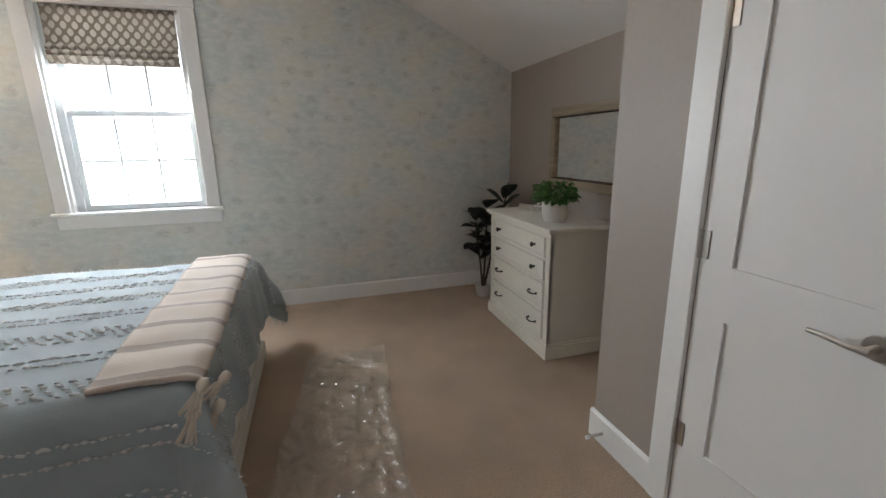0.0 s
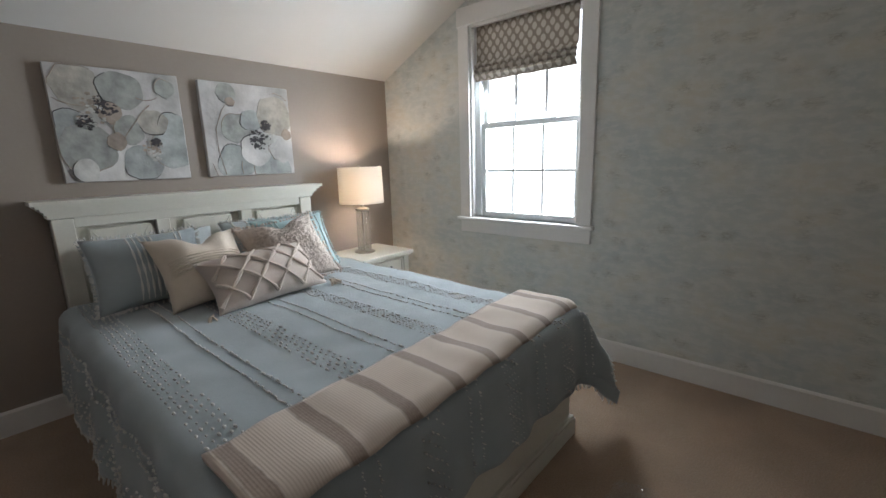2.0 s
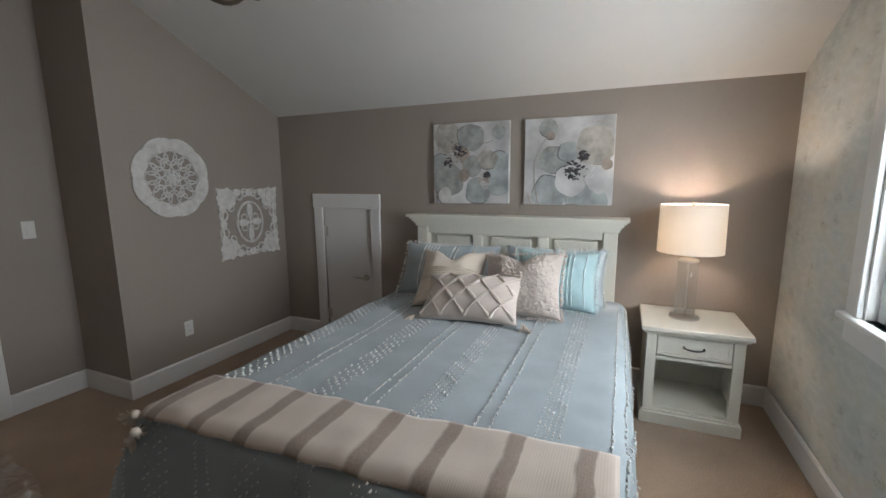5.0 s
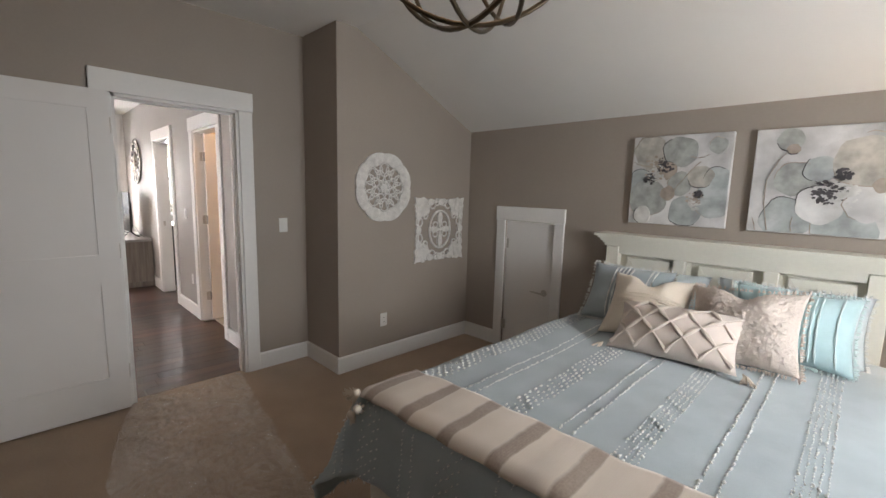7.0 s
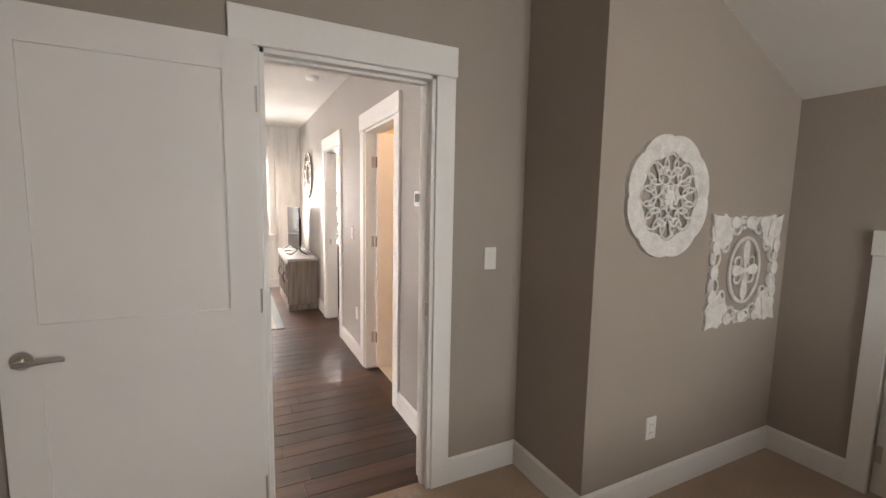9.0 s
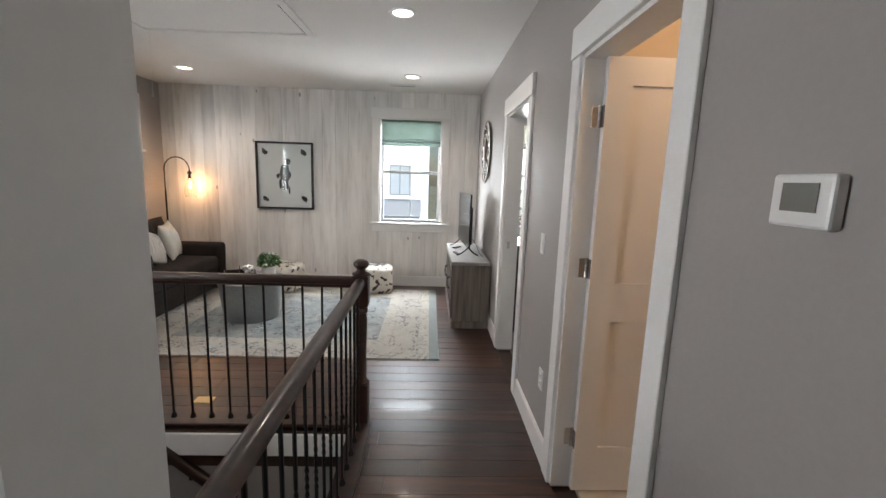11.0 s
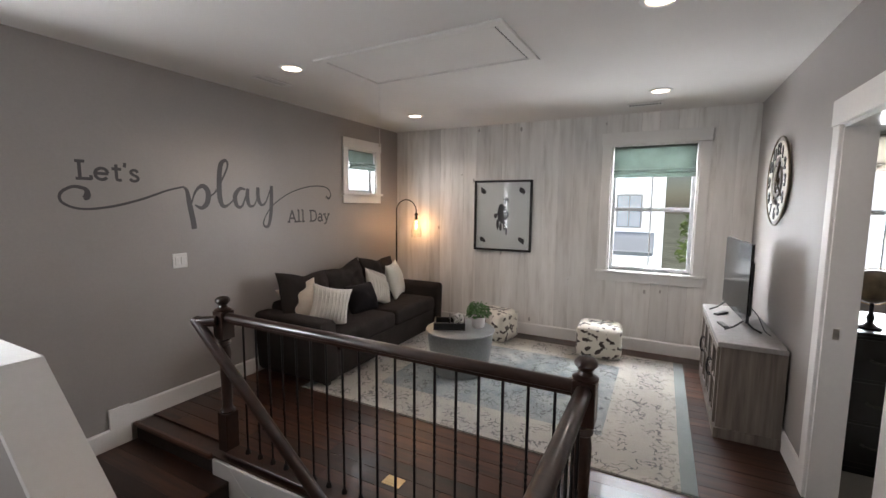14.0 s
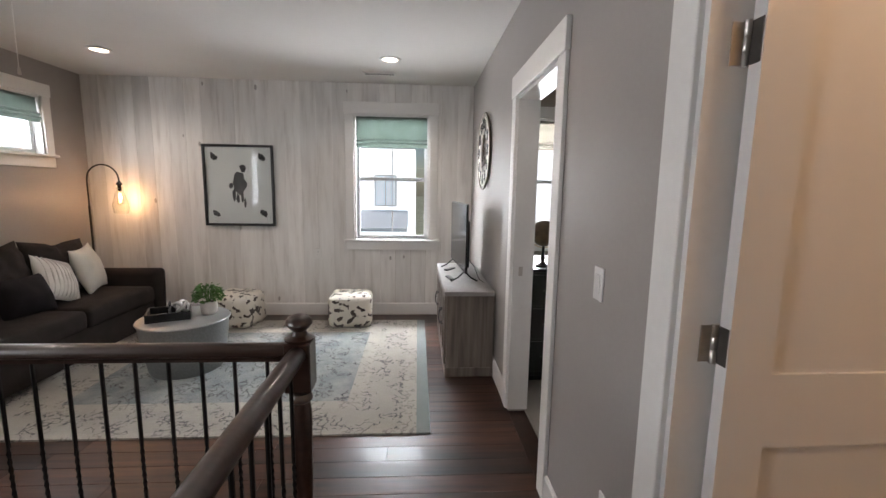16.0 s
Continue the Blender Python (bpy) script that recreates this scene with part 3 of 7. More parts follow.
# bathroom and office shells
bath_paint = mat("bath_paint", (0.62, 0.52, 0.40), 0.7, blotch=0.03, bump=0.05)
wall("wall_bath_far", "y", -2.1, -2.0, -1.9, -0.12, -0.02, PH, bath_paint)
wall("wall_bath_side", "x", -2.0, -1.9, -2.0, HX - 0.12, -0.02, PH, bath_paint)
wall("wall_bath_near", "x", -0.24, -0.125, -2.0, HX - 0.12, -0.02, PH, bath_paint)
structure("ceiling_bath", box_bm(-2.0, HX - 0.12, -1.9, -0.24, PH, PH + 0.1), ceiling_paint)
structure("floor_bath", box_bm(-2.0, HX - 0.12, -1.9, -0.24, -0.1, 0.0), mat("bath_tile", (0.55, 0.5, 0.42), 0.35, blotch=0.08), "pale tiled bathroom floor")
wall("wall_office_far", "y", -3.2, -3.1, PFY, -2.0, -0.02, PH, paint)
wall("wall_office_side", "x", -2.12, -2.004, -3.1, HX - 0.12, -0.02, PH, paint)
structure("ceiling_office", box_bm(-3.1, HX - 0.12, PFY, -2.12, PH, PH + 0.1), ceiling_paint)
structure("floor_office", box_bm(-3.1, HX - 0.12, PFY, -2.12, -0.1, 0.0), mat("grey_carpet", (0.3, 0.28, 0.25), 0.95, grain=0.2, scale=150, bump=0.5), "pale grey carpet")


# ---- trim, doors, windows ----
def baseboard(axis, face, side, a0, a1, z0=0.0, h=0.135):
    """A board against a wall face; side +1 or -1 is the way it stands out."""
    t = 0.015 * side
    prof = [(0, 0), (t, 0), (t, h - 0.012), (t * 0.45, h), (0, h)]
    bm = extrude_bm([(face + d, z0 + z) for d, z in prof], axis, a0, a1)
    return structure("baseboard", bm, trim_white, "white painted baseboard")


baseboard("x", NY, -1, WX, EX)
baseboard("y", WX, 1, JY, 0.90)
baseboard("y", WX, 1, 1.62, NY)
baseboard("y", EX, -1, CY, NY)
baseboard("x", 0.0, 1, JX, 0.012)
baseboard("x", 0.0, 1, 0.965, CX)
baseboard("y", JX, 1, 0.0, JY)
baseboard("x", JY, 1, WX, JX + 0.015)
baseboard("y", CX, -1, CD[1] + 0.09, CY + 0.015)
baseboard("y", CX, -1, 0.0, CD[0] - 0.09)
baseboard("x", CY, 1, CX, EX)
baseboard("y", HX, 1, D1[1] + 0.098, -0.125, h=0.14)
baseboard("y", HX, 1, D2[1] + 0.098, D1[0] - 0.098, h=0.14)
baseboard("y", HX, 1, PFY, D2[0] - 0.098, h=0.14)
baseboard("x", PFY, 1, HX, PEX, h=0.14)
baseboard("y", PEX, -1, PFY, -2.06, h=0.14)
baseboard("y", PEX, -1, -1.93, -1.24, z0=-0.13, h=0.14)
structure("trim", box_bm(PEX - 0.015, PEX, -2.06, -1.93, -0.13, 0.15), trim_white, "white block where the baseboard steps down")


def casing(axis, face, side, a0, a1, top, w=0.098, head=0.135):
    """Side boards and a taller head board round an opening."""
    t0, t1 = (face, face + 0.02) if side > 0 else (face - 0.02, face)
    h0, h1 = (face, face + 0.026) if side > 0 else (face - 0.026, face)
    for u0, u1, z0, z1, (p0, p1) in ((a0 - w, a0, 0, top, (t0, t1)), (a1, a1 + w, 0, top, (t0, t1)), (a0 - w - 0.006, a1 + w + 0.006, top, top + head, (h0, h1))):
        b = box_bm(u0, u1, p0, p1, z0, z1, 0.003) if axis == "x" else box_bm(p0, p1, u0, u1, z0, z1, 0.003)
        structure("trim", b, trim_white, "white painted door casing")


def jamb(axis, p0, p1, a0, a1, top):
    for u0, u1, z0, z1 in ((a0, a0 + 0.018, 0, top), (a1 - 0.018, a1, 0, top), (a0, a1, top - 0.018, top)):
        b = box_bm(u0, u1, p0, p1, z0, z1) if axis == "x" else box_bm(p0, p1, u0, u1, z0, z1)
        structure("trim", b, trim_white, "white door jamb")


casing("x", 0.0, 1, DOOR[0], DOOR[1], DOOR[3])
jamb("x", -0.13, 0.005, DOOR[0], DOOR[1], DOOR[3])
structure("trim", box_bm(DOOR[0] + 0.018, DOOR[0] + 0.03, -0.075, -0.04, 0, DOOR[3] - 0.018), trim_white, "door stop strip")
structure("trim", box_bm(DOOR[0] + 0.018, DOOR[1] - 0.018, -0.075, -0.04, DOOR[3] - 0.03, DOOR[3] - 0.018), trim_white, "door stop strip")
casing("y", HX, 1, D1[0], D1[1], D1[3])
jamb("y", HX - 0.13, HX + 0.004, D1[0], D1[1], D1[3])
casing("y", HX, 1, D2[0], D2[1], D2[3])
jamb("y", HX - 0.13, HX + 0.004, D2[0], D2[1], D2[3])
casing("y", CX, -1, CD[0], CD[1], CD[3], 0.092, 0.12)
casing("y", WX, 1, 0.99, 1.51, 1.235, 0.092, 0.125)


def panel_door(name, label, w, h, panels, stile, lever, hinges, lever_side=1, thick=0.035):
    """A leaf with recessed panels, hinged at its local x = 0, standing along +x; y is its thickness. Panels: (z0, z1)."""
    d = empty(name, label, "door", kind="structure")
    bm = bmesh.new()
    add_box(bm, 0, w, 0.009, thick - 0.009, 0.008, h)
    for y0, y1 in ((0, 0.009), (thick - 0.009, thick)):
        add_box(bm, 0, stile, y0, y1, 0.008, h)
        add_box(bm, w - stile, w, y0, y1, 0.008, h)
        zs = [0.008] + [v for q in panels for v in q] + [h]
        for z0, z1 in zip(zs[::2], zs[1::2]):
            add_box(bm, stile, w - stile, y0, y1, z0, z1)
    part("leaf", bm, door_white, d, "white two-panel leaf")
    for z in hinges:
        b = box_bm(-0.002, 0.028, -0.004, 0.0, z - 0.045, z + 0.045)
        b2 = lathe_bm([(0, -0.048), (0.007, -0.048), (0.007, 0.048), (0, 0.048)], 10, -0.004, -0.006, z)
        tmp = bpy.data.meshes.new("t")
        b2.to_mesh(tmp)
        b.from_mesh(tmp)
        b2.free()
        bpy.data.meshes.remove(tmp)
        part("hinge", b, metal_nickel, d, "satin nickel hinge", smooth=True)
    if lever:
        lx, lz, ydir = lever
        for s in ydir:
            y0 = 0 if s < 0 else thick
            hnd = part("handle", tube_bm([(lx, y0, lz), (lx, y0 + s * 0.008, lz)], 0.03, 20), metal_nickel, d, "satin nickel lever handle", smooth=True)
            part("neck", tube_bm([(lx, y0 + s * 0.006, lz), (lx, y0 + s * 0.05, lz)], 0.01, 12), metal_nickel, hnd, smooth=True)
            part("lever", tube_bm([(lx + 0.008, y0 + s * 0.047, lz), (lx - 0.03, y0 + s * 0.049, lz), (lx - 0.085, y0 + s * 0.047, lz + 0.003), (lx - 0.118, y0 + s * 0.045, lz + 0.002)], [0.0095, 0.0085, 0.007, 0.006], 12), metal_nickel, hnd, smooth=True)
    return d


door = panel_door("door_1", "white two-panel bedroom door swung open against the wall", 0.765, 2.03, [(0.24, 0.842), (1.037, 1.915)], 0.105, (0.705, 0.925, (1,)), (0.25, 1.05, 1.83))
door.matrix_world = pose(0.882, 0.036, 0.004)
door = panel_door("door_2", "white two-panel closet door standing closed", 0.56, CD[3] - 0.012, [(0.31, 0.792), (0.966, 1.76)], 0.11, (0.475, 0.882, (-1,)), (0.335, 1.02, 1.69))
door.matrix_world = pose(CX - 0.004, CD[1] - 0.004, 0.004, 0, 0, -90) @ Matrix.Scale(1, 4)
door = panel_door("door_3", "small white access door closed in the knee wall", 0.51, 1.222, [], 0.1, (0.435, 0.60, (-1,)), (0.22, 1.01))
door.matrix_world = pose(WX - 0.014, 0.995, 0.004, 0, 0, 90)
door = panel_door("door_4", "white two-panel bathroom door standing open", 0.72, 2.015, [(0.24, 0.87), (1.05, 1.90)], 0.11, (0.67, 0.94, (-1, 1)), ())
door.matrix_world = pose(HX - 0.085, D1[0] + 0.028, 0.004, 0, 0, 180) @ pose(0, -0.035, 0)
for z in (0.27, 1.11, 1.775):
    h = part("hinge", lathe_bm([(0, -0.048), (0.008, -0.048), (0.008, -0.017), (0.0072, -0.016), (0.008, -0.015), (0.008, 0.015), (0.0072, 0.016), (0.008, 0.017), (0.008, 0.048), (0, 0.048)], 12, -0.006, 0.04, z), metal_nickel, door, "satin nickel hinge", smooth=True)
    part("leaf_plate", box_bm(-0.003, 0.0, 0.003, 0.033, z - 0.045, z + 0.045, 0.001), dark_pewter, h)
    part("jamb_plate", box_bm(-0.040, -0.006, 0.041, 0.0445, z - 0.045, z + 0.045, 0.001), metal_nickel, h)
structure("trim", box_bm(DOOR[0] + 0.017, DOOR[0] + 0.021, -0.035, -0.012, 0.90, 0.965), metal_nickel, "nickel strike plate on the jamb")
structure("trim", box_bm(HX - 0.06, HX - 0.035, D2[0] + 0.017, D2[0] + 0.021, 0.92, 0.98), metal_nickel, "nickel strike plate on the jamb")


def make_window(name, label, place, w, z0, z1, cols, lower_rows, depth=0.13, w_case=0.098, head=0.13, single=False, inset=0.0):
    """A sash window in its wall. Local x runs along the wall from the opening's middle, y outwards from the wall's face."""
    win = empty(name, label, "window", kind="structure")
    win.matrix_world = place
    h = w / 2
    for u0, u1, a, b, t in ((-h - w_case, -h, z0, z1, 0.02), (h, h + w_case, z0, z1, 0.02), (-h - w_case - 0.008, h + w_case + 0.008, z1, z1 + head, 0.026)):
        part("window_frame", box_bm(u0, u1, -t, 0.0, a, b, 0.003), trim_white, win, "white casing board")
    part("window_sill", box_bm(-h - w_case - 0.022, h + w_case + 0.022, -0.045, 0.0, z0 - 0.026, z0, 0.004), trim_white, win, "white sill")
    part("window_sill", box_bm(-h, h, 0.0, depth, z0 - 0.026, z0), trim_white, win)
    part("apron", box_bm(-h - w_case, h + w_case, -0.018, 0.0, z0 - 0.122, z0 - 0.026, 0.003), trim_white, win)
    for u0, u1, a, b in ((-h, -h + 0.018, z0, z1), (h - 0.018, h, z0, z1), (-h + 0.018, h - 0.018, z1 - 0.018, z1)):
        part("window_frame", box_bm(u0, u1, 0.0, depth, a, b), trim_white, win)
    zm = (z0 + z1) / 2 + 0.005
    sashes = [(z0, z1 - 0.018, depth * 0.6, 1, lower_rows)] if single else [(z0, zm, depth * 0.42, cols, lower_rows), (zm - 0.035, z1 - 0.018, depth * 0.66, cols, 1)]
    for a, b, yy, nc, nr in sashes:
        i = h - 0.018
        s = 0.036
        j = -i + inset
        sash = part("sash", box_bm(j, i, yy, yy + 0.03, a, a + 0.045), vinyl, win, "white vinyl sash")
        part("rail", box_bm(j, i, yy, yy + 0.03, b - s, b), vinyl, sash)
        part("stile", box_bm(j, j + s, yy, yy + 0.03, a + 0.045, b - s), vinyl, sash)
        part("stile", box_bm(i - s, i, yy, yy + 0.03, a + 0.045, b - s), vinyl, sash)
        for k in range(1, nc):
            u = j + s + (i - j - 2 * s) * k / nc
            part("muntin", box_bm(u - 0.008, u + 0.008, yy + 0.008, yy + 0.022, a + 0.045, b - s), vinyl, sash)
        for k in range(1, nr):
            v = a + 0.045 + (b - s - a - 0.045) * k / nr
            part("muntin", box_bm(j + s, i - s, yy + 0.007, yy + 0.023, v - 0.008, v + 0.008), vinyl, sash)
        g = part("pane", box_bm(j + s, i - s, yy + 0.013, yy + 0.017, a + 0.045, b - s), pane_glass, sash)
        g.visible_shadow = False
    if inset:
        part("jamb_liner", box_bm(-h + 0.018, -h + 0.018 + inset, depth * 0.3, depth, z0, z1 - 0.018), vinyl, win)
    if not single:
        for u in (-h * 0.5, h * 0.5):
            part("sash_lock", box_bm(u - 0.03, u + 0.03, depth * 0.42 - 0.002, depth * 0.42 + 0.03, zm, zm + 0.012, 0.004), vinyl, win)
    return win


make_window("window_1", "white double-hung bedroom window with grilles", pose((NWIN[0] + NWIN[1]) / 2, NY, 0), NWIN[1] - NWIN[0], NWIN[2], NWIN[3], 3, 2, inset=0.05)
make_window("window_2", "white double-hung playroom window", pose((PWIN[0] + PWIN[1]) / 2, PFY, 0, 0, 0, 180), PWIN[1] - PWIN[0], PWIN[2], PWIN[3], 2, 1, head=0.13)
make_window("window_3", "small white fixed window high in the wall", pose(PEX, (SWIN[0] + SWIN[1]) / 2, 0, 0, 0, -90), SWIN[1] - SWIN[0], SWIN[2], SWIN[3], 1, 1, single=True, head=0.115, w_case=0.088)
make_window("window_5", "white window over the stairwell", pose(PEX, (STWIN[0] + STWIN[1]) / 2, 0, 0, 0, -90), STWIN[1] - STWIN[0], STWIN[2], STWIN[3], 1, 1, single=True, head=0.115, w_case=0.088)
make_window("window_4", "white double-hung office window", pose((OWIN[0] + OWIN[1]) / 2, PFY, 0, 0, 0, 180), OWIN[1] - OWIN[0], OWIN[2], OWIN[3], 2, 1)


def roman_shade(place, w, z_top, z_low, material, label, folds=3):
    """Gathered roman shade: a flat upper cloth and stacked folds below."""
    s = empty("roman_shade", label, "window shade")
    s.matrix_world = place
    fold_h = 0.036
    zf = z_low + fold_h * folds
    bm = bmesh.new()
    nx = 24
    prof = [(0.0, z_top), (0.004, zf + 0.02), (0.012, zf)]
    for k in range(folds):
        z = zf - k * fold_h
        prof += [(0.030 + 0.006 * k, z - 0.006), (0.036 + 0.006 * k, z - fold_h * 0.55), (0.020 + 0.004 * k, z - fold_h * 0.95)]
    prof += [(0.018, z_low - 0.02)]
    rows = []
    for d, z in prof:
        rows.append([bm.verts.new((-w / 2 + w * i / nx, -d + 0.004 * noise.noise(Vector((i * 0.7, z * 9, 1.3))), z + 0.006 * noise.noise(Vector((i * 0.35, z * 5, 7.0))))) for i in range(nx + 1)])
    for a, b in zip(rows, rows[1:]):
        for i in range(nx):
            bm.faces.new((a[i], a[i + 1], b[i + 1], b[i]))
    bmesh.ops.solidify(bm, geom=bm.faces[:], thickness=0.003)
    part("cloth", bm, material, s, smooth=True)
    part("headrail", box_bm(-w / 2, w / 2, 0.004, 0.03, z_top - 0.03, z_top - 0.001), trim_white, s)
    return s


roman_shade(pose(-0.50, NY + 0.02, 0), 0.80, 2.31, 1.945, trellis, "taupe trellis-patterned roman shade gathered at the window top")
roman_shade(pose((PWIN[0] + PWIN[1]) / 2, PFY - 0.02, 0, 0, 0, 180), 0.79, 2.256, 1.94, shade_teal, "sage-teal linen roman shade half raised", 2)
roman_shade(pose(PEX + 0.02, (SWIN[0] + SWIN[1]) / 2, 0, 0, 0, -90), 0.51, 2.26, 2.05, shade_teal, "small sage-teal linen roman shade", 2)
roman_shade(pose((OWIN[0] + OWIN[1]) / 2, PFY - 0.02, 0, 0, 0, 180), 0.79, 2.256, 1.95, mat("grey_linen", (0.36, 0.34, 0.30), 0.9, grain=0.1, scale=400), "pale grey roman shade in the office", 2)


def wall_plate(name, label, place, rockers=1, outlet=False):
    """A plate on a wall; local y points out of the wall into the room by minus."""
    w = 0.07 if rockers == 1 else 0.115
    s = empty(name, label, "outlet" if outlet else "light switch")
    s.matrix_world = place
    part("plate", box_bm(-w / 2, w / 2, -0.006, 0, -0.0575, 0.0575, 0.002), plastic_white, s)
    for k in range(rockers):
        u = (k - (rockers - 1) / 2) * 0.046
        if outlet:
            for z in (-0.02, 0.02):
                q = part("socket", box_bm(u - 0.016, u + 0.016, -0.009, -0.005, z - 0.014, z + 0.014, 0.003), plastic_white, s)
                for du in (-0.006, 0.006):
                    part("slot", box_bm(u + du - 0.001, u + du + 0.001, -0.0094, -0.0088, z - 0.004, z + 0.005), black_metal, q)
        else:
            part("rocker", box_bm(u - 0.016, u + 0.016, -0.010, -0.005, -0.033, 0.033, 0.002), plastic_white, s)
    return s


wall_plate("light_switch", "white rocker switch on the taupe wall", pose(-0.215, 0.0, 1.175, 0, 0, 180))
wall_plate("wall_outlet", "white duplex outlet low on the taupe wall", pose(-0.857, JY, 0.365, 0, 0, 180), outlet=True)
wall_plate("light_switch", "white rocker switch in the hall", pose(HX, -2.10, 1.155, 0, 0, 90))
wall_plate("wall_outlet", "white duplex outlet low in the hall", pose(HX, -1.95, 0.42, 0, 0, 90), outlet=True)
wall_plate("light_switch", "white double switch below the lettering", pose(PEX, -2.485, 1.15, 0, 0, -90), 2)
wall_plate("wall_outlet", "white outlet on the board wall", pose(1.72, PFY, 0.72, 0, 0, 180), outlet=True)
th = empty("thermostat", "white thermostat with a small grey display", "thermostat")
th.matrix_world = pose(HX, -0.475, 1.475, 0, 0, 90)
part("case", box_bm(-0.06, 0.06, -0.025, 0, -0.045, 0.045, 0.006, 2), plastic_white, th)
part("display", box_bm(-0.035, 0.035, -0.027, -0.024, -0.018, 0.03), mat("display_grey", (0.12, 0.13, 0.12), 0.2), th)
ds = empty("door_stop", "small nickel spring door stop on the baseboard", "door stop")
ds.matrix_world = pose(CX - 0.015, 2.10, 0.06, 0, 0, 0)
part("spring", tube_bm([(0, 0, 0), (-0.07, 0, 0)], 0.007, 10), metal_nickel, ds, smooth=True)
part("tip", tube_bm([(-0.07, 0, 0), (-0.085, 0, 0)], 0.009, 10), plastic_white, ds, smooth=True)


# ---- bedroom furniture ----
def moulded(parent, name, x0, x1, y0, y1, steps, material):
    """A stack of slabs that step outwards, as a crown or plinth: (z0, z1, out)."""
    bm = bmesh.new()
    for z0, z1, o in steps:
        add_box(bm, x0 - o, x1 + o, y0 - o, y1 + o, z0, z1)
    return part(name, bm, material, parent)


bed = empty("bed", "antique-white panelled bed with a tall headboard", "bed", at=(-0.68, 2.775, 0))
BX, BY = 0.68, -2.775                                  # to the bed's own coordinates
hx0, hx1, hy0, hy1 = -1.90, -1.80, 2.03, 3.52
hb = part("headboard", box_bm(hx0 + BX, hx0 + 0.05 + BX, hy0 + BY, hy1 + BY, 0.3, 1.12), furniture_white, bed, "cream panelled headboard")
for y0, y1 in ((hy0 - 0.0, hy0 + 0.09), (hy1 - 0.09, hy1)):
    part("post", box_bm(hx0 - 0.005 + BX, hx1 + 0.012 + BX, y0 + BY, y1 + BY, 0.0, 1.115, 0.004), furniture_white, hb)
for z0, z1 in ((1.062, 1.118), (0.45, 0.56)):
    part("rail", box_bm(hx0 + 0.05 + BX, hx1 + BX, hy0 + 0.09 + BY, hy1 - 0.09 + BY, z0, z1, 0.003), furniture_white, hb)
for k in (1, 2):
    yc = hy0 + (hy1 - hy0) * k / 3
    part("stile", box_bm(hx0 + 0.05 + BX, hx1 + BX, yc - 0.035 + BY, yc + 0.035 + BY, 0.56, 1.062, 0.003), furniture_white, hb)
for k in range(3):
    a, b = hy0 + 0.1 + (hy1 - hy0 - 0.1) * k / 3, hy0 + (hy1 - hy0 - 0.1) * (k + 1) / 3
    panel = part("panel", box_bm(hx0 + 0.05 + BX, hx0 + 0.082 + BX, a + 0.045 + BY, b - 0.025 + BY, 0.585, 1.044, 0.006), furniture_white, hb)
    for za, zb in ((0.60, 1.03), (1.03, 0.60)):
        part("bead", tube_bm([(hx0 + 0.082 + BX, a + 0.06 + BY, za), (hx0 + 0.082 + BX, b - 0.04 + BY, zb)], 0.004, 6), furniture_white, panel)
moulded(bed, "crown", hx0 + BX, hx1 + 0.01 + BX, hy0 + BY, hy1 + BY, [(1.118, 1.14, 0.012), (1.14, 1.155, 0.022), (1.155, 1.175, 0.036), (1.175, 1.19, 0.052), (1.19, 1.21, 0.07)], furniture_white)
for y0, y1 in ((2.06, 2.095), (3.455, 3.49)):
    part("side_rail", box_bm(-1.80 + BX, 0.28 + BX, y0 + BY, y1 + BY, 0.13, 0.36, 0.004), furniture_white, bed)
ft = part("footboard", box_bm(0.28 + BX, 0.335 + BX, 2.0 + BY, 3.55 + BY, 0.06, 0.56, 0.006), furniture_white, bed, "cream footboard")
moulded(ft, "plinth", 0.275 + BX, 0.345 + BX, 1.99 + BY, 3.56 + BY, [(0.0, 0.085, 0.012), (0.085, 0.10, 0.005)], furniture_white)
for a, b in ((2.08, 2.55), (2.6, 2.95), (3.0, 3.47)):
    part("panel", box_bm(0.335 + BX, 0.343 + BX, a + BY, b + BY, 0.16, 0.44, 0.004), furniture_white, ft)
mt = tagged(link("mattress", box_bm(-1.79, 0.27, 2.07, 3.48, 0.34, 0.643, 0.05, 3), mat("mattress_ticking", (0.7, 0.69, 0.66), 0.9, blotch=0.04), True), "white mattress under the bed cover", "mattress")
part("box_spring", box_bm(-1.79, 0.27, 2.10, 3.45, 0.14, 0.34, 0.02), MATS["mattress_ticking"], mt)


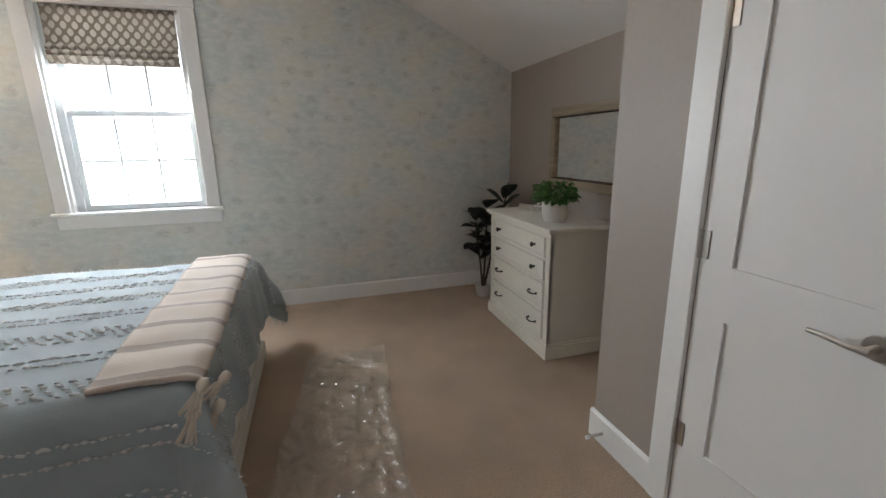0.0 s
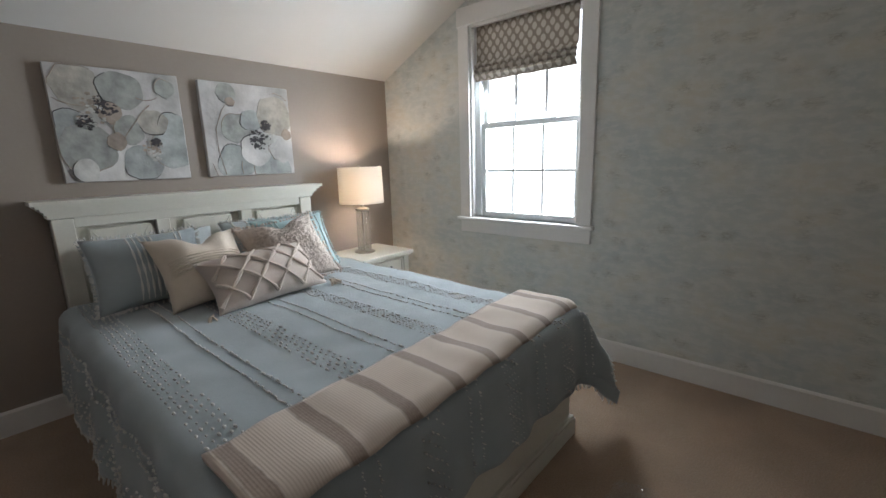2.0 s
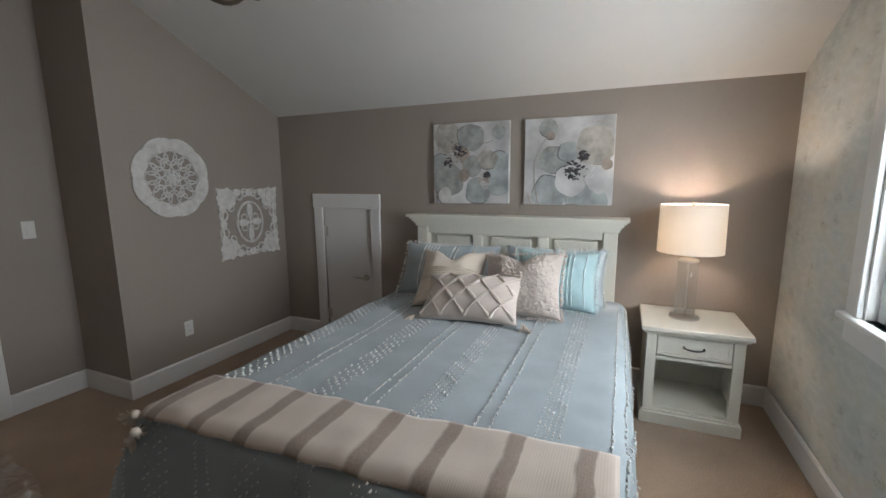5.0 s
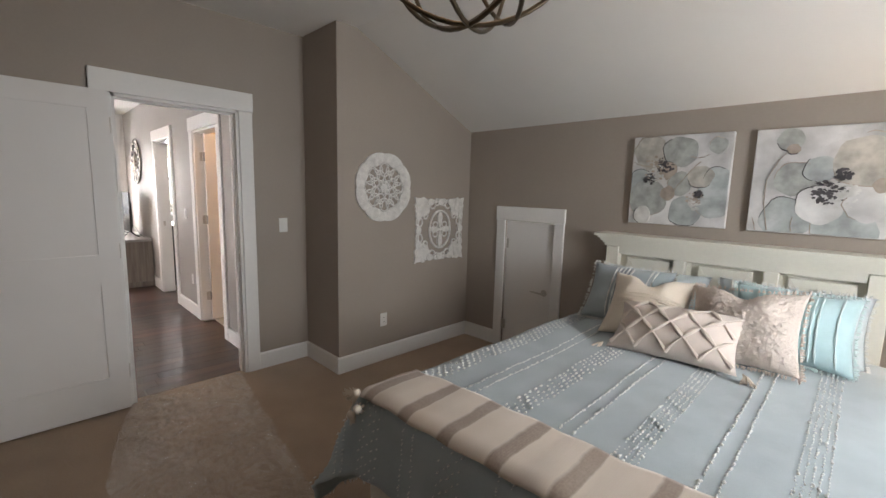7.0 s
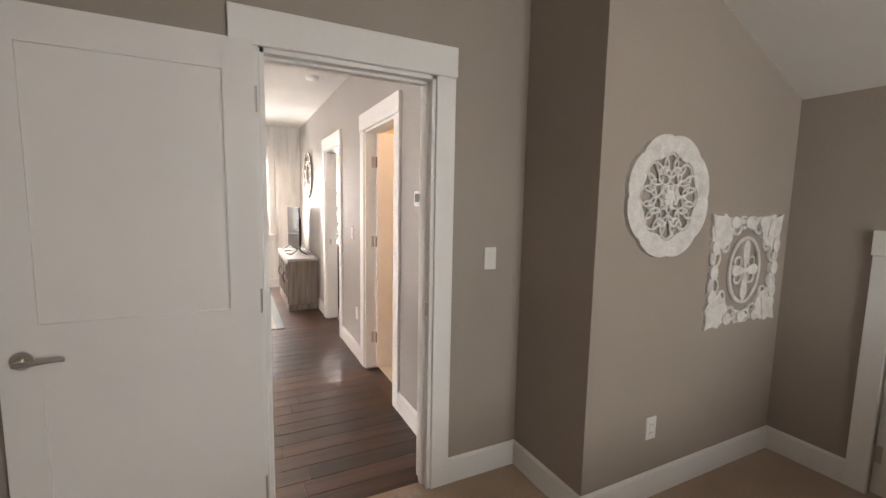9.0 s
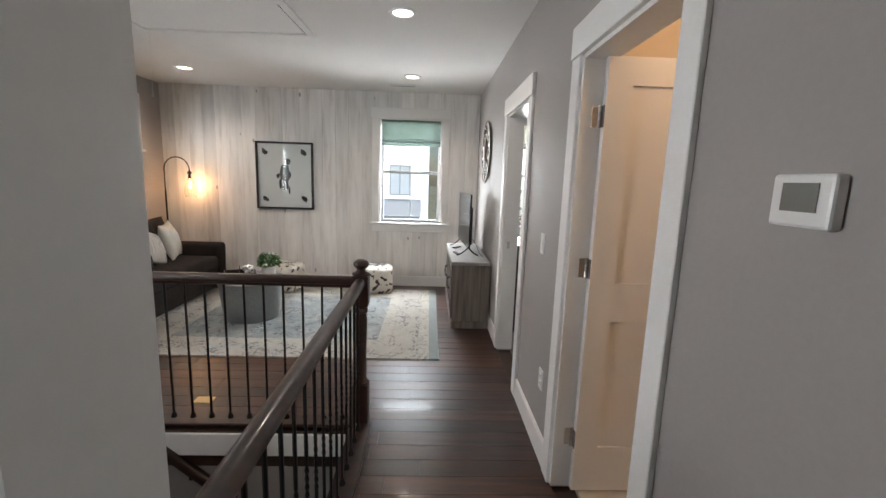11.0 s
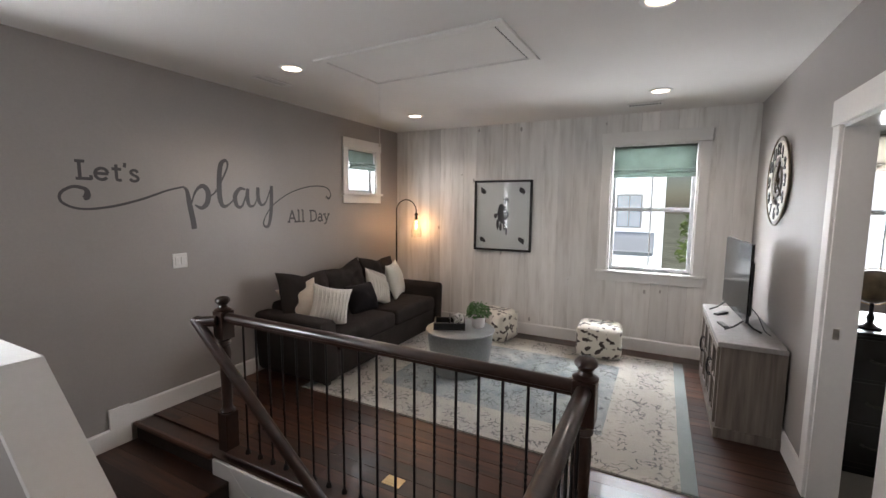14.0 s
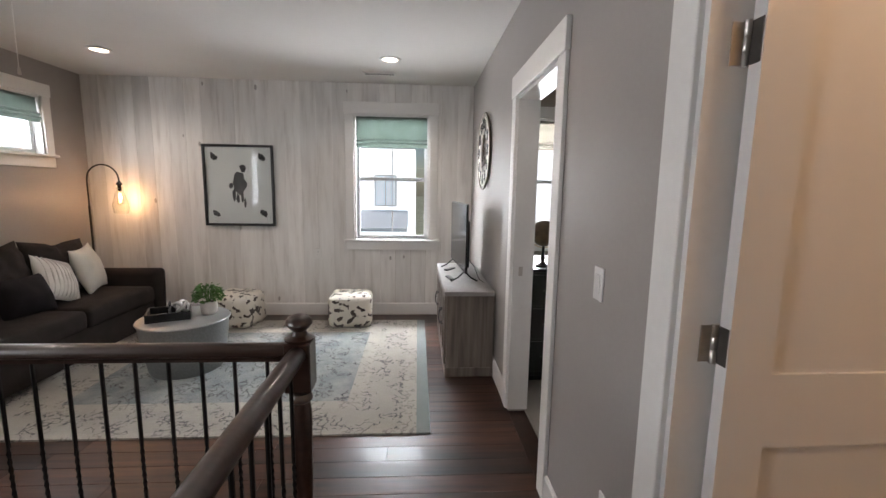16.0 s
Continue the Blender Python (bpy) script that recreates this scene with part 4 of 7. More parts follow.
def drape(x0, x1, y0, y1, top, u0, u1, v0, v1, nu, nv, radius, lean, wave, seed, thick, sag=0.0):
    """Cloth over a block: rect (x0..x1, y0..y1) at height top; the cloth spans (u0..u1, v0..v1) before it folds over the edges."""
    bm = bmesh.new()

    def place(u, v):
        cx, cy = min(max(u, x0), x1), min(max(v, y0), y1)
        ex, ey = u - cx, v - cy
        d = math.hypot(ex, ey)
        z = top + 0.012 * noise.noise(Vector((u * 2.3, v * 2.3, seed))) + 0.005 * noise.noise(Vector((u * 8, v * 8, seed + 3)))
        if d < 1e-6:
            return (u, v, z)
        dx, dy = ex / d, ey / d
        arc = radius * math.pi / 2
        if d < arc:
            out, dn = radius * math.sin(d / radius), radius * (1 - math.cos(d / radius))
        else:
            out, dn = radius + (d - arc) * lean, radius + (d - arc) * math.sqrt(1 - lean * lean)
        corner = min(abs(ex), abs(ey)) / max(d, 1e-6)
        s = (u if abs(ey) > abs(ex) else v)
        out += wave * min(d / 0.25, 1.0) * (math.sin(s * 15 + seed) + 0.6 * math.sin(s * 33 + 1 + seed)) * 0.5 + corner * d * 0.45
        dn *= 1 - 0.12 * corner
        return (cx + dx * out, cy + dy * out, z - dn)

    grid = [[bm.verts.new(place(u0 + (u1 - u0) * i / nu, v0 + (v1 - v0) * j / nv)) for j in range(nv + 1)] for i in range(nu + 1)]
    for i in range(nu):
        for j in range(nv):
            bm.faces.new((grid[i][j], grid[i + 1][j], grid[i + 1][j + 1], grid[i][j + 1]))
    bmesh.ops.recalc_face_normals(bm, faces=bm.faces[:])
    bm.normal_update()
    if sum(f.normal.z for f in bm.faces) < 0:
        bmesh.ops.reverse_faces(bm, faces=bm.faces[:])
    if thick:
        bmesh.ops.solidify(bm, geom=bm.faces[:], thickness=thick)
    return bm, place


SPAN = (-1.70, 0.315, 2.04, 3.53)
bm, on_cover = drape(*SPAN, 0.667, -1.70, 0.69, 1.55, 4.02, 116, 116, 0.07, 0.10, 0.022, 2.0, 0.014)
cover = tagged(link("comforter", bm, comforter_cloth, "all"), "grey-blue comforter with rows of tufted yarn on the bed", "comforter")
bm = bmesh.new()
rng = random.Random(4)
rows = []
v = 1.62
while v < 4.0:
    if v < 2.6:
        for k in range(5):
            rows.append((v + 0.022 * k, 0.040, 0.0070, 0.017 * (k % 2)))
    else:
        for k in range(5):
            rows.append((v + 0.018 * k, 0.105, 0.0074, 0.015 * k))
            rows.append((v + 0.018 * k, 0.021, 0.0042, 0.0))
    for k in range(2):
        rows.append((v + 0.228 + 0.05 * k, 0.044, 0.0074, 0.0))
        rows.append((v + 0.228 + 0.05 * k, 0.020, 0.0050, 0.0))
    v += 0.425
for v, pitch, size, start in rows:
    u = -1.66 + start
    while u < 0.68:
        if rng.random() < 0.93:
            px, py, pz = on_cover(u, v + rng.uniform(-0.003, 0.003))
            s = size * rng.uniform(0.7, 1.25) * (0.6 if u > 0.38 else 1.0)
            outward = max(0.0, min(1.0, (0.667 - pz) / 0.07))
            ox = s * outward * (1 if u > SPAN[1] else 0)
            oy = s * outward * (1 if v > SPAN[3] else -1 if v < SPAN[2] else 0)
            c = Vector((px + ox, py + oy, pz + s * 0.35))
            r = [bm.verts.new(c + Vector(q)) for q in ((s * 1.8, s * rng.uniform(-0.5, 0.5), 0), (0, s * 0.7, 0), (-s * 1.6, s * rng.uniform(-0.5, 0.5), 0), (0, -s * 0.7, 0), (0, 0, s * 0.8), (0, 0, -s))]
            for a, b in ((0, 1), (1, 2), (2, 3), (3, 0)):
                bm.faces.new((r[a], r[b], r[4]))
                bm.faces.new((r[b], r[a], r[5]))
        u += pitch
tufts = part("tufts", bm, tuft_cloth, cover, "rows of pale tufted yarn", smooth="all")
tufts["kind"] = "stuff"
# fringe along the long edges
bm = bmesh.new()
for v in (1.552, 4.018):
    u = -1.68
    while u < 0.68:
        a = Vector(on_cover(u, v))
        e = Vector((rng.uniform(-0.012, 0.012), rng.uniform(-0.01, 0.01), -rng.uniform(0.018, 0.042)))
        tube_bm([a, a + e * 0.5, a + e], [0.004, 0.005, 0.002], 4, bm=bm)
        u += 0.021
fr = part("fringe", bm, tuft_cloth, cover, "frayed pale fringe")
fr["kind"] = "stuff"

bm, on_throw = drape(-1.5, 0.335, 2.035, 3.55, 0.692, 0.095, 0.405, 2.02, 3.57, 22, 90, 0.075, 0.12, 0.004, 5.0, 0.016)
for q in bm.verts:
    q.co.x += -0.06 * (q.co.y - 2.05) / 1.6
    q.co.z += 0.003 * math.sin(q.co.y * 29.2 + 0.6)
throw = tagged(link("throw_blanket", bm, throw_cloth, "all"), "cream and brown striped woven throw folded across the bed foot", "throw blanket")


def tassel(at, tilt, parent):
    t = part("tassel", lathe_bm([(0, 0.03), (0.012, 0.028), (0.017, 0.015), (0.016, 0.0), (0.008, -0.012), (0.010, -0.018), (0, -0.019)], 12), cream_cloth, parent, "cream yarn tassel", smooth="all")
    bm = bmesh.new()
    r = random.Random(int(at[0] * 1000) + 5)
    for k in range(26):
        a, q = 2 * math.pi * r.random(), 0.011 * r.random() ** 0.5
        e = 0.022 + 0.008 * r.random()
        tube_bm([(q * math.cos(a), q * math.sin(a), -0.014), (q * 1.5 * math.cos(a), q * 1.5 * math.sin(a), -0.04), (e * math.cos(a), e * math.sin(a), -0.075 - 0.012 * r.random())], 0.0022, 4, bm=bm)
    part("strands", bm, cream_cloth, t)["kind"] = "stuff"
    t.matrix_basis = Matrix.Translation(at) @ Euler([radians(a) for a in tilt]).to_matrix().to_4x4()


for at, tilt in (((0.395, 1.985, 0.66), (-62, 25, 0)), ((0.435, 2.06, 0.635), (-40, 55, 0)), ((0.375, 1.955, 0.605), (-25, 15, 0)), ((0.425, 2.0, 0.575), (-20, 30, 0))):
    tassel(at, tilt, throw)


def pillow_bm(w, h, t, n=20, pinch=0.07, crumple=0.014, seed=1.0, fur=0.0, chop=0.0):
    """A filled cushion: width along x, height along z, thickness along y, pinched between the corners."""
    bm = bmesh.new()
    sides = []
    for s in (1, -1):
        g = []
        for i in range(n + 1):
            row = []
            for j in range(n + 1):
                u, v = 2 * i / n - 1, 2 * j / n - 1
                x = w / 2 * u * (1 - pinch * (1 - v * v))
                z = h / 2 * v * (1 - pinch * (1 - u * u))
                d = (max(0.0, 1 - abs(u) ** 2.3) ** 0.62) * (max(0.0, 1 - abs(v) ** 2.3) ** 0.62)
                y = s * t / 2 * d + crumple * noise.noise(Vector((x * 11, z * 11, seed + s))) * d
                if chop:
                    z -= chop * math.exp(-(u * 3.2) ** 2) * max(0.0, (v + 0.2) / 1.2) ** 2
                    y *= 1 + 0.35 * math.exp(-((abs(u) - 0.45) * 4) ** 2) * max(0.0, v)
                if fur:
                    y += s * fur * d ** 0.3 * noise.noise(Vector((x * 105, z * 105, seed)))
                row.append((x, y, z))
            g.append(row)
        sides.append(g)
    vs = {}

    def vert(i, j, s):
        edge = i in (0, n) or j in (0, n)
        k = (i, j, 0 if edge else s)
        if k not in vs:
            vs[k] = bm.verts.new(sides[0 if s > 0 else 1][i][j])
        return vs[k]

    for s in (1, -1):
        for i in range(n):
            for j in range(n):
                q = [vert(i, j, s), vert(i + 1, j, s), vert(i + 1, j + 1, s), vert(i, j + 1, s)]
                bm.faces.new(q if s < 0 else q[::-1])
    bmesh.ops.recalc_face_normals(bm, faces=bm.faces[:])
    return bm


def front(w, h, t, u, v, pinch=0.07):
    """The point on a cushion's front at u, v in -1..1."""
    d = (max(0.0, 1 - abs(u) ** 2.3) ** 0.62) * (max(0.0, 1 - abs(v) ** 2.3) ** 0.62)
    return Vector((w / 2 * u * (1 - pinch * (1 - v * v)), -t / 2 * d - 0.002, h / 2 * v * (1 - pinch * (1 - u * u))))


def cushion(label, w, h, t, material, at, turn, back, spin=0.0, seed=1.0, stripes=(), stripe_mat=None, fur=0.0, name="pillow", fringe=None, chop=0.0, pinch=0.07):
    """A pillow that leans back by some degrees; turn faces its front."""
    c = tagged(link(name, pillow_bm(w, h, t * 1.25, seed=seed, fur=fur, n=56 if fur else 24, chop=chop, pinch=pinch), material, "all"), label, "pillow")
    c.matrix_world = pose(*at, 0, 0, turn) @ pose(0, 0, 0, -back) @ pose(0, 0, 0, 0, spin, 0)
    if stripes:
        for pts, r in stripes:
            line = [front(w, h, t * 1.25 + 0.008, u, v, pinch) for u, v in pts]
            part("embroidery", tube_bm(line, [r * (1 + 0.45 * math.sin(7.1 * k + seed)) for k in range(len(line))], 6), stripe_mat, c, "raised yarn line")
    if fringe:
        bm = bmesh.new()
        rr = random.Random(int(seed * 7))
        for k in range(260):
            e = rr.uniform(-1, 1)
            u, v = ((e, 1), (e, -1), (1, e), (-1, e))[k % 4]
            q = front(w, h, 0.0, u, v)
            o = Vector((u if k % 4 > 1 else 0.3 * rr.uniform(-1, 1), 0.5 * rr.uniform(-1, 1), v if k % 4 < 2 else 0.3 * rr.uniform(-1, 1)))
            tube_bm([q, q + o * 0.006, q + o * rr.uniform(0.009, 0.019)], [0.004, 0.0045, 0.002], 4, bm=bm)
        part("fringe", bm, fringe, c, "frayed yarn fringe")["kind"] = "stuff"
    return c


def upright(us, r=0.004, n=14):
    return [([(u, -0.93 + 1.86 * k / n) for k in range(n + 1)], r) for u in us]


def lattice(n, r):
    out = []
    for k in range(-n, n + 1):
        for s in (1, -1):
            pts = []
            for q in range(25):
                a = -1 + 2 * q / 24
                u = k / n * 2.0 + s * a * 0.55
                if abs(u) < 0.97 and abs(a) < 0.95:
                    pts.append((u, a))
            if len(pts) > 3:
                out.append((pts, r))
    return out


# facing the foot of the bed: the fronts look along +x
cushion("pale blue sleeping pillow with tufted edge against the headboard", 0.66, 0.38, 0.16, pale_cloth, (-1.62, 2.42, 0.83), 90, 28, seed=2)
cushion("pale blue sleeping pillow with tufted edge against the headboard", 0.68, 0.39, 0.16, pale_cloth, (-1.61, 3.13, 0.835), 90, 28, seed=3, stripes=upright((-0.8, -0.55, 0.1, 0.4), 0.005), stripe_mat=tuft_cloth, fringe=tuft_cloth)
cushion("grey-blue tufted sham leaning on the headboard", 0.52, 0.40, 0.15, comforter_cloth, (-1.43, 2.34, 0.85), 90, 30, seed=4, stripes=upright((-0.32, -0.22, -0.12, -0.02, 0.08, 0.55, 0.65), 0.0042, 30), stripe_mat=tuft_cloth, fringe=tuft_cloth, pinch=0.1)
cushion("aqua tufted sham leaning on the headboard", 0.52, 0.40, 0.15, aqua_cloth, (-1.44, 3.17, 0.845), 90, 30, seed=5, stripes=upright((-0.6, -0.5, 0.15, 0.25, 0.35, 0.45, 0.75), 0.0042, 30), stripe_mat=cloth("pale_aqua_yarn", (0.56, 0.68, 0.68), 500), fringe=MATS["pale_aqua_yarn"], pinch=0.1)
cream = cushion("cream cotton cushion with a textured lower half", 0.46, 0.43, 0.17, cream_cloth, (-1.245, 2.535, 0.84), 94, 40, seed=6, chop=0.065, pinch=0.11,
                stripes=[([(-0.86 + 1.72 * k / 12, v) for k in range(13)], 0.0035) for v in (0.16, 0.08, 0.0, -0.08, -0.16, -0.24)], stripe_mat=cream_cloth)
cushion("blush shaggy fur cushion", 0.50, 0.44, 0.18, blush_cloth, (-1.23, 3.0, 0.845), 85, 38, -6, seed=7, fur=0.022, fringe=blush_cloth, chop=0.05, pinch=0.11)
lum = cushion("blush lumbar cushion with a raised diamond lattice and tasselled corners", 0.60, 0.33, 0.16, cloth("blush_linen", (0.64, 0.55, 0.495), 500), (-1.035, 2.745, 0.79), 89, 48, -3, seed=8, stripes=lattice(4, 0.0085), stripe_mat=cloth("blush_yarn", (0.74, 0.64, 0.565), 300, depth=0.7), pinch=0.09)
bm = bmesh.new()
rr = random.Random(77)
for k in range(46):
    a = 2 * math.pi * rr.random()
    tube_bm([(0.215, -0.02, -0.02), (0.222 + 0.008 * math.cos(a), -0.03 + 0.01 * math.sin(a), -0.05), (0.225 + 0.02 * math.cos(a), -0.035 + 0.02 * math.sin(a), -0.10 - 0.012 * rr.random())], 0.0028, 4, bm=bm)
part("tassel", bm, cream_cloth, cream, "cream yarn tassel")
for u in (-1, 1):
    bm = bmesh.new()
    rr = random.Random(9 + u)
    for k in range(40):
        a = 2 * math.pi * rr.random()
        tube_bm([(u * 0.32, 0, -0.145), (u * 0.335 + 0.01 * math.cos(a), 0.012 * math.sin(a), -0.16), (u * 0.345 + 0.03 * math.cos(a), 0.03 * math.sin(a), -0.19 - 0.01 * rr.random())], 0.003, 4, bm=bm)
    part("tassel", bm, cream_cloth, lum, "cream yarn tassel")


def bar_pull(parent, x, y, z, half, axis="y", out=(1, 0, 0), material=dark_knob):
    """An arched pull: feet and a bowed bar."""
    o = Vector(out)
    d = Vector((0, 1, 0)) if axis == "y" else Vector((0, 0, 1)) if axis == "z" else Vector((1, 0, 0))
    c = Vector((x, y, z))
    pts = [c - d * half, c - d * half + o * 0.018, c - d * half * 0.6 + o * 0.026 - Vector((0, 0, 0.004)), c + o * 0.028 - Vector((0, 0, 0.006)), c + d * half * 0.6 + o * 0.026 - Vector((0, 0, 0.004)), c + d * half + o * 0.018, c + d * half]
    return part("handle", tube_bm(pts, [0.008, 0.005, 0.005, 0.006, 0.005, 0.005, 0.008], 10), material, parent, "dark pewter pull", smooth=True)


def knob(parent, x, y, z, material=dark_knob):
    k = part("knob", lathe_bm([(0, 0), (0.009, 0.0), (0.006, 0.010), (0.008, 0.016), (0.016, 0.021), (0.016, 0.027), (0.010, 0.032), (0, 0.033)], 16), material, parent, "dark pewter knob", smooth=True)
    k.matrix_basis = pose(x, y, z, 0, -90, 0)
    return k


# nightstand
ns = empty("nightstand", "antique-white nightstand with one drawer over an open shelf", "nightstand", at=(-1.66, 3.965, 0))
part("top", box_bm(-0.255, 0.235, -0.28, 0.28, 0.585, 0.615, 0.006, 2), furniture_white, ns)
moulded(ns, "cornice", -0.235, 0.2, -0.25, 0.25, [(0.56, 0.572, 0.004), (0.572, 0.586, 0.016)], furniture_white)
for x0, x1 in ((-0.235, -0.19), (0.155, 0.2)):
    for y0, y1 in ((-0.25, -0.195), (0.195, 0.25)):
        part("leg", box_bm(x0, x1, y0, y1, 0.05, 0.56, 0.003), furniture_white, ns)
part("back_panel", box_bm(-0.235, -0.222, -0.195, 0.195, 0.08, 0.56), furniture_white, ns)
for y0, y1 in ((-0.245, -0.232), (0.232, 0.245)):
    part("side_panel", box_bm(-0.19, 0.155, y0, y1, 0.08, 0.56), furniture_white, ns)
part("divider", box_bm(-0.222, 0.19, -0.232, 0.232, 0.405, 0.425), furniture_white, ns)
part("shelf", box_bm(-0.222, 0.19, -0.232, 0.232, 0.085, 0.105), furniture_white, ns)
moulded(ns, "plinth", -0.235, 0.2, -0.25, 0.25, [(0.0, 0.07, 0.015), (0.07, 0.085, 0.006)], furniture_white)
dr = part("drawer", box_bm(-0.15, 0.192, -0.19, 0.19, 0.432, 0.553, 0.002), furniture_white, ns)
bm = bmesh.new()
for y0, y1, z0, z1 in ((-0.188, 0.188, 0.535, 0.55), (-0.188, 0.188, 0.435, 0.45), (-0.188, -0.17, 0.45, 0.535), (0.17, 0.188, 0.45, 0.535)):
    add_box(bm, 0.192, 0.199, y0, y1, z0, z1)
part("drawer_front", bm, furniture_white, dr)
bar_pull(dr, 0.194, 0.0, 0.497, 0.05)

# table lamp
tl = empty("table_lamp", "glass-column table lamp, lit, with a white drum shade", "lamp", at=(-1.69, 3.93, 0.615))
part("base", lathe_bm([(0, 0), (0.085, 0), (0.085, 0.012), (0.07, 0.02), (0, 0.02)], 32), metal_nickel, tl, smooth=True)
part("column", lathe_bm([(0.052, 0.021), (0.056, 0.03), (0.056, 0.35), (0.052, 0.356)], 32), column_glass, tl, "clear glass column", smooth=True)
part("stem", tube_bm([(0, 0, 0.02), (0, 0, 0.43)], 0.006, 10), metal_nickel, tl, smooth=True)
part("collar", lathe_bm([(0, 0.355), (0.056, 0.355), (0.056, 0.368), (0.03, 0.378), (0.014, 0.385), (0.014, 0.42), (0, 0.42)], 28), metal_nickel, tl, smooth=True)
m = bpy.data.materials.new("lamp_shade_linen")
m.use_nodes = True
q = m.node_tree.nodes["Principled BSDF"]
q.inputs["Base Color"].default_value, q.inputs["Roughness"].default_value = (0.86, 0.82, 0.76, 1), 0.9
tr = m.node_tree.nodes.new("ShaderNodeBsdfTranslucent")
tr.inputs[0].default_value = (0.96, 0.92, 0.86, 1)
ms = m.node_tree.nodes.new("ShaderNodeMixShader")
ms.inputs[0].default_value = 0.55
m.node_tree.links.new(q.outputs[0], ms.inputs[1])
m.node_tree.links.new(tr.outputs[0], ms.inputs[2])
m.node_tree.links.new(ms.outputs[0], m.node_tree.nodes["Material Output"].inputs[0])
part("shade", lathe_bm([(0.182, 0.415), (0.178, 0.705), (0.176, 0.705), (0.180, 0.415), (0.182, 0.415)], 48), m, tl, "white linen drum shade", smooth=True)
for k in range(3):
    a = 2 * math.pi * k / 3
    part("spider", tube_bm([(0, 0, 0.69), (0.177 * math.cos(a), 0.177 * math.sin(a), 0.69)], 0.002, 6), metal_nickel, tl)
part("finial", lathe_bm([(0, 0.69), (0.008, 0.692), (0.01, 0.705), (0.004, 0.715), (0, 0.72)], 12), metal_nickel, tl, smooth=True)
part("bulb", lathe_bm([(0, 0.42), (0.014, 0.43), (0.03, 0.50), (0.024, 0.535), (0, 0.55)], 16), bulb_warm, tl, "glowing bulb", smooth=True)

# paintings
def blob(cx, cy, r, seed, squash=1.0, n=26, wob=0.22):
    return [(cx + r * (1 + wob * noise.noise(Vector((math.cos(2 * math.pi * k / n) * 1.4, math.sin(2 * math.pi * k / n) * 1.4, seed)))) * math.cos(2 * math.pi * k / n), cy + squash * r * (1 + wob * noise.noise(Vector((math.cos(2 * math.pi * k / n) * 1.4, math.sin(2 * math.pi * k / n) * 1.4, seed + 9)))) * math.sin(2 * math.pi * k / n)) for k in range(n)]


def painting(label, y0, z0, size, petals, centres, seed, strokes=()):
    """A stretched canvas on the west wall with raised painted petals. Petals: (u, v, r, tone)."""
    p0 = empty("painting", label, "painting", group="flower paintings", at=(WX + 0.002, y0, z0))
    part("canvas", box_bm(0, 0.038, 0, size, 0, size, 0.003), canvas_white, p0)
    for k, (u, v, r, tone) in enumerate(petals):
        o = [(min(max(a, 0.004), size - 0.004), min(max(b, 0.004), size - 0.004)) for a, b in blob(u * size, v * size, r * size, seed + k)]
        d = 0.0385 + 0.0007 * (k + 1)
        part("petal", extrude_bm(o, "x", 0.037, d), (petal_blue, petal_pale, petal_sand, canvas_white, petal_sage, petal_taupe)[tone], p0, "painted petal")
        arc = [(d + 0.0005, *q) for q in o[int(4 + 5 * (k % 3)):int(14 + 5 * (k % 3))]]
        part("outline", tube_bm(arc, [0.0012 + 0.0016 * math.sin(math.pi * i / (len(arc) - 1)) for i in range(len(arc))], 5), petal_taupe if k % 2 else ink, p0)
    for pts in strokes:
        q = [(0.0445, u * size, v * size) for u, v in pts]
        fine = [tuple(0.5 * (1 - f) * (a[i] + b[i]) + 0.5 * f * (b[i] + c[i]) for i in range(3)) for a, b, c in zip(q, q[1:], q[2:]) for f in (0, 0.25, 0.5, 0.75)]
        fine = [q[0]] + fine + [q[-1]]
        part("brush_line", tube_bm(fine, [0.0015 + 0.0016 * abs(math.sin(2.3 * i)) for i in range(len(fine))], 5), petal_taupe, p0)
    rr = random.Random(seed)
    for u, v, r, tone in centres:
        bm = bmesh.new()
        for k in range(38):
            a, q = 2 * math.pi * rr.random(), r * size * rr.random() ** 0.7
            s = 0.004 + 0.011 * rr.random()
            cx, cz = u * size + q * math.cos(a), v * size + q * math.sin(a)
            vs = [bm.verts.new((0.0475 + 0.002 * rr.random(), cx + s * math.cos(t * 1.2566 + a), cz + 0.7 * s * math.sin(t * 1.2566 + a))) for t in range(5)]
            bm.faces.new(vs)
        part("stamens", bm, (ink, petal_taupe, petal_pale)[tone], p0)


painting("floral canvas with muted blue and taupe blossoms", 2.133, 1.293, 0.612,
         [(0.10, 0.47, 0.17, 0), (0.88, 0.30, 0.20, 0), (0.60, 0.16, 0.17, 0), (0.20, 0.83, 0.185, 2), (0.51, 0.82, 0.175, 4), (0.20, 0.29, 0.215, 4), (0.89, 0.52, 0.13, 0), (0.53, 0.46, 0.125, 4),
          (0.73, 0.54, 0.125, 2), (0.87, 0.87, 0.085, 4), (0.16, 0.10, 0.10, 1), (0.42, 0.36, 0.075, 5), (0.40, 0.62, 0.09, 5)],
         [(0.30, 0.64, 0.16, 1), (0.27, 0.58, 0.11, 2), (0.36, 0.66, 0.10, 0), (0.22, 0.52, 0.06, 0), (0.70, 0.30, 0.08, 1), (0.70, 0.24, 0.06, 2), (0.73, 0.35, 0.04, 0)], 3,
         [[(0.45, 0.30), (0.47, 0.42), (0.58, 0.50), (0.62, 0.62), (0.72, 0.70)], [(0.80, 0.78), (0.70, 0.72), (0.62, 0.76)], [(0.02, 0.72), (0.10, 0.66), (0.22, 0.66)]])
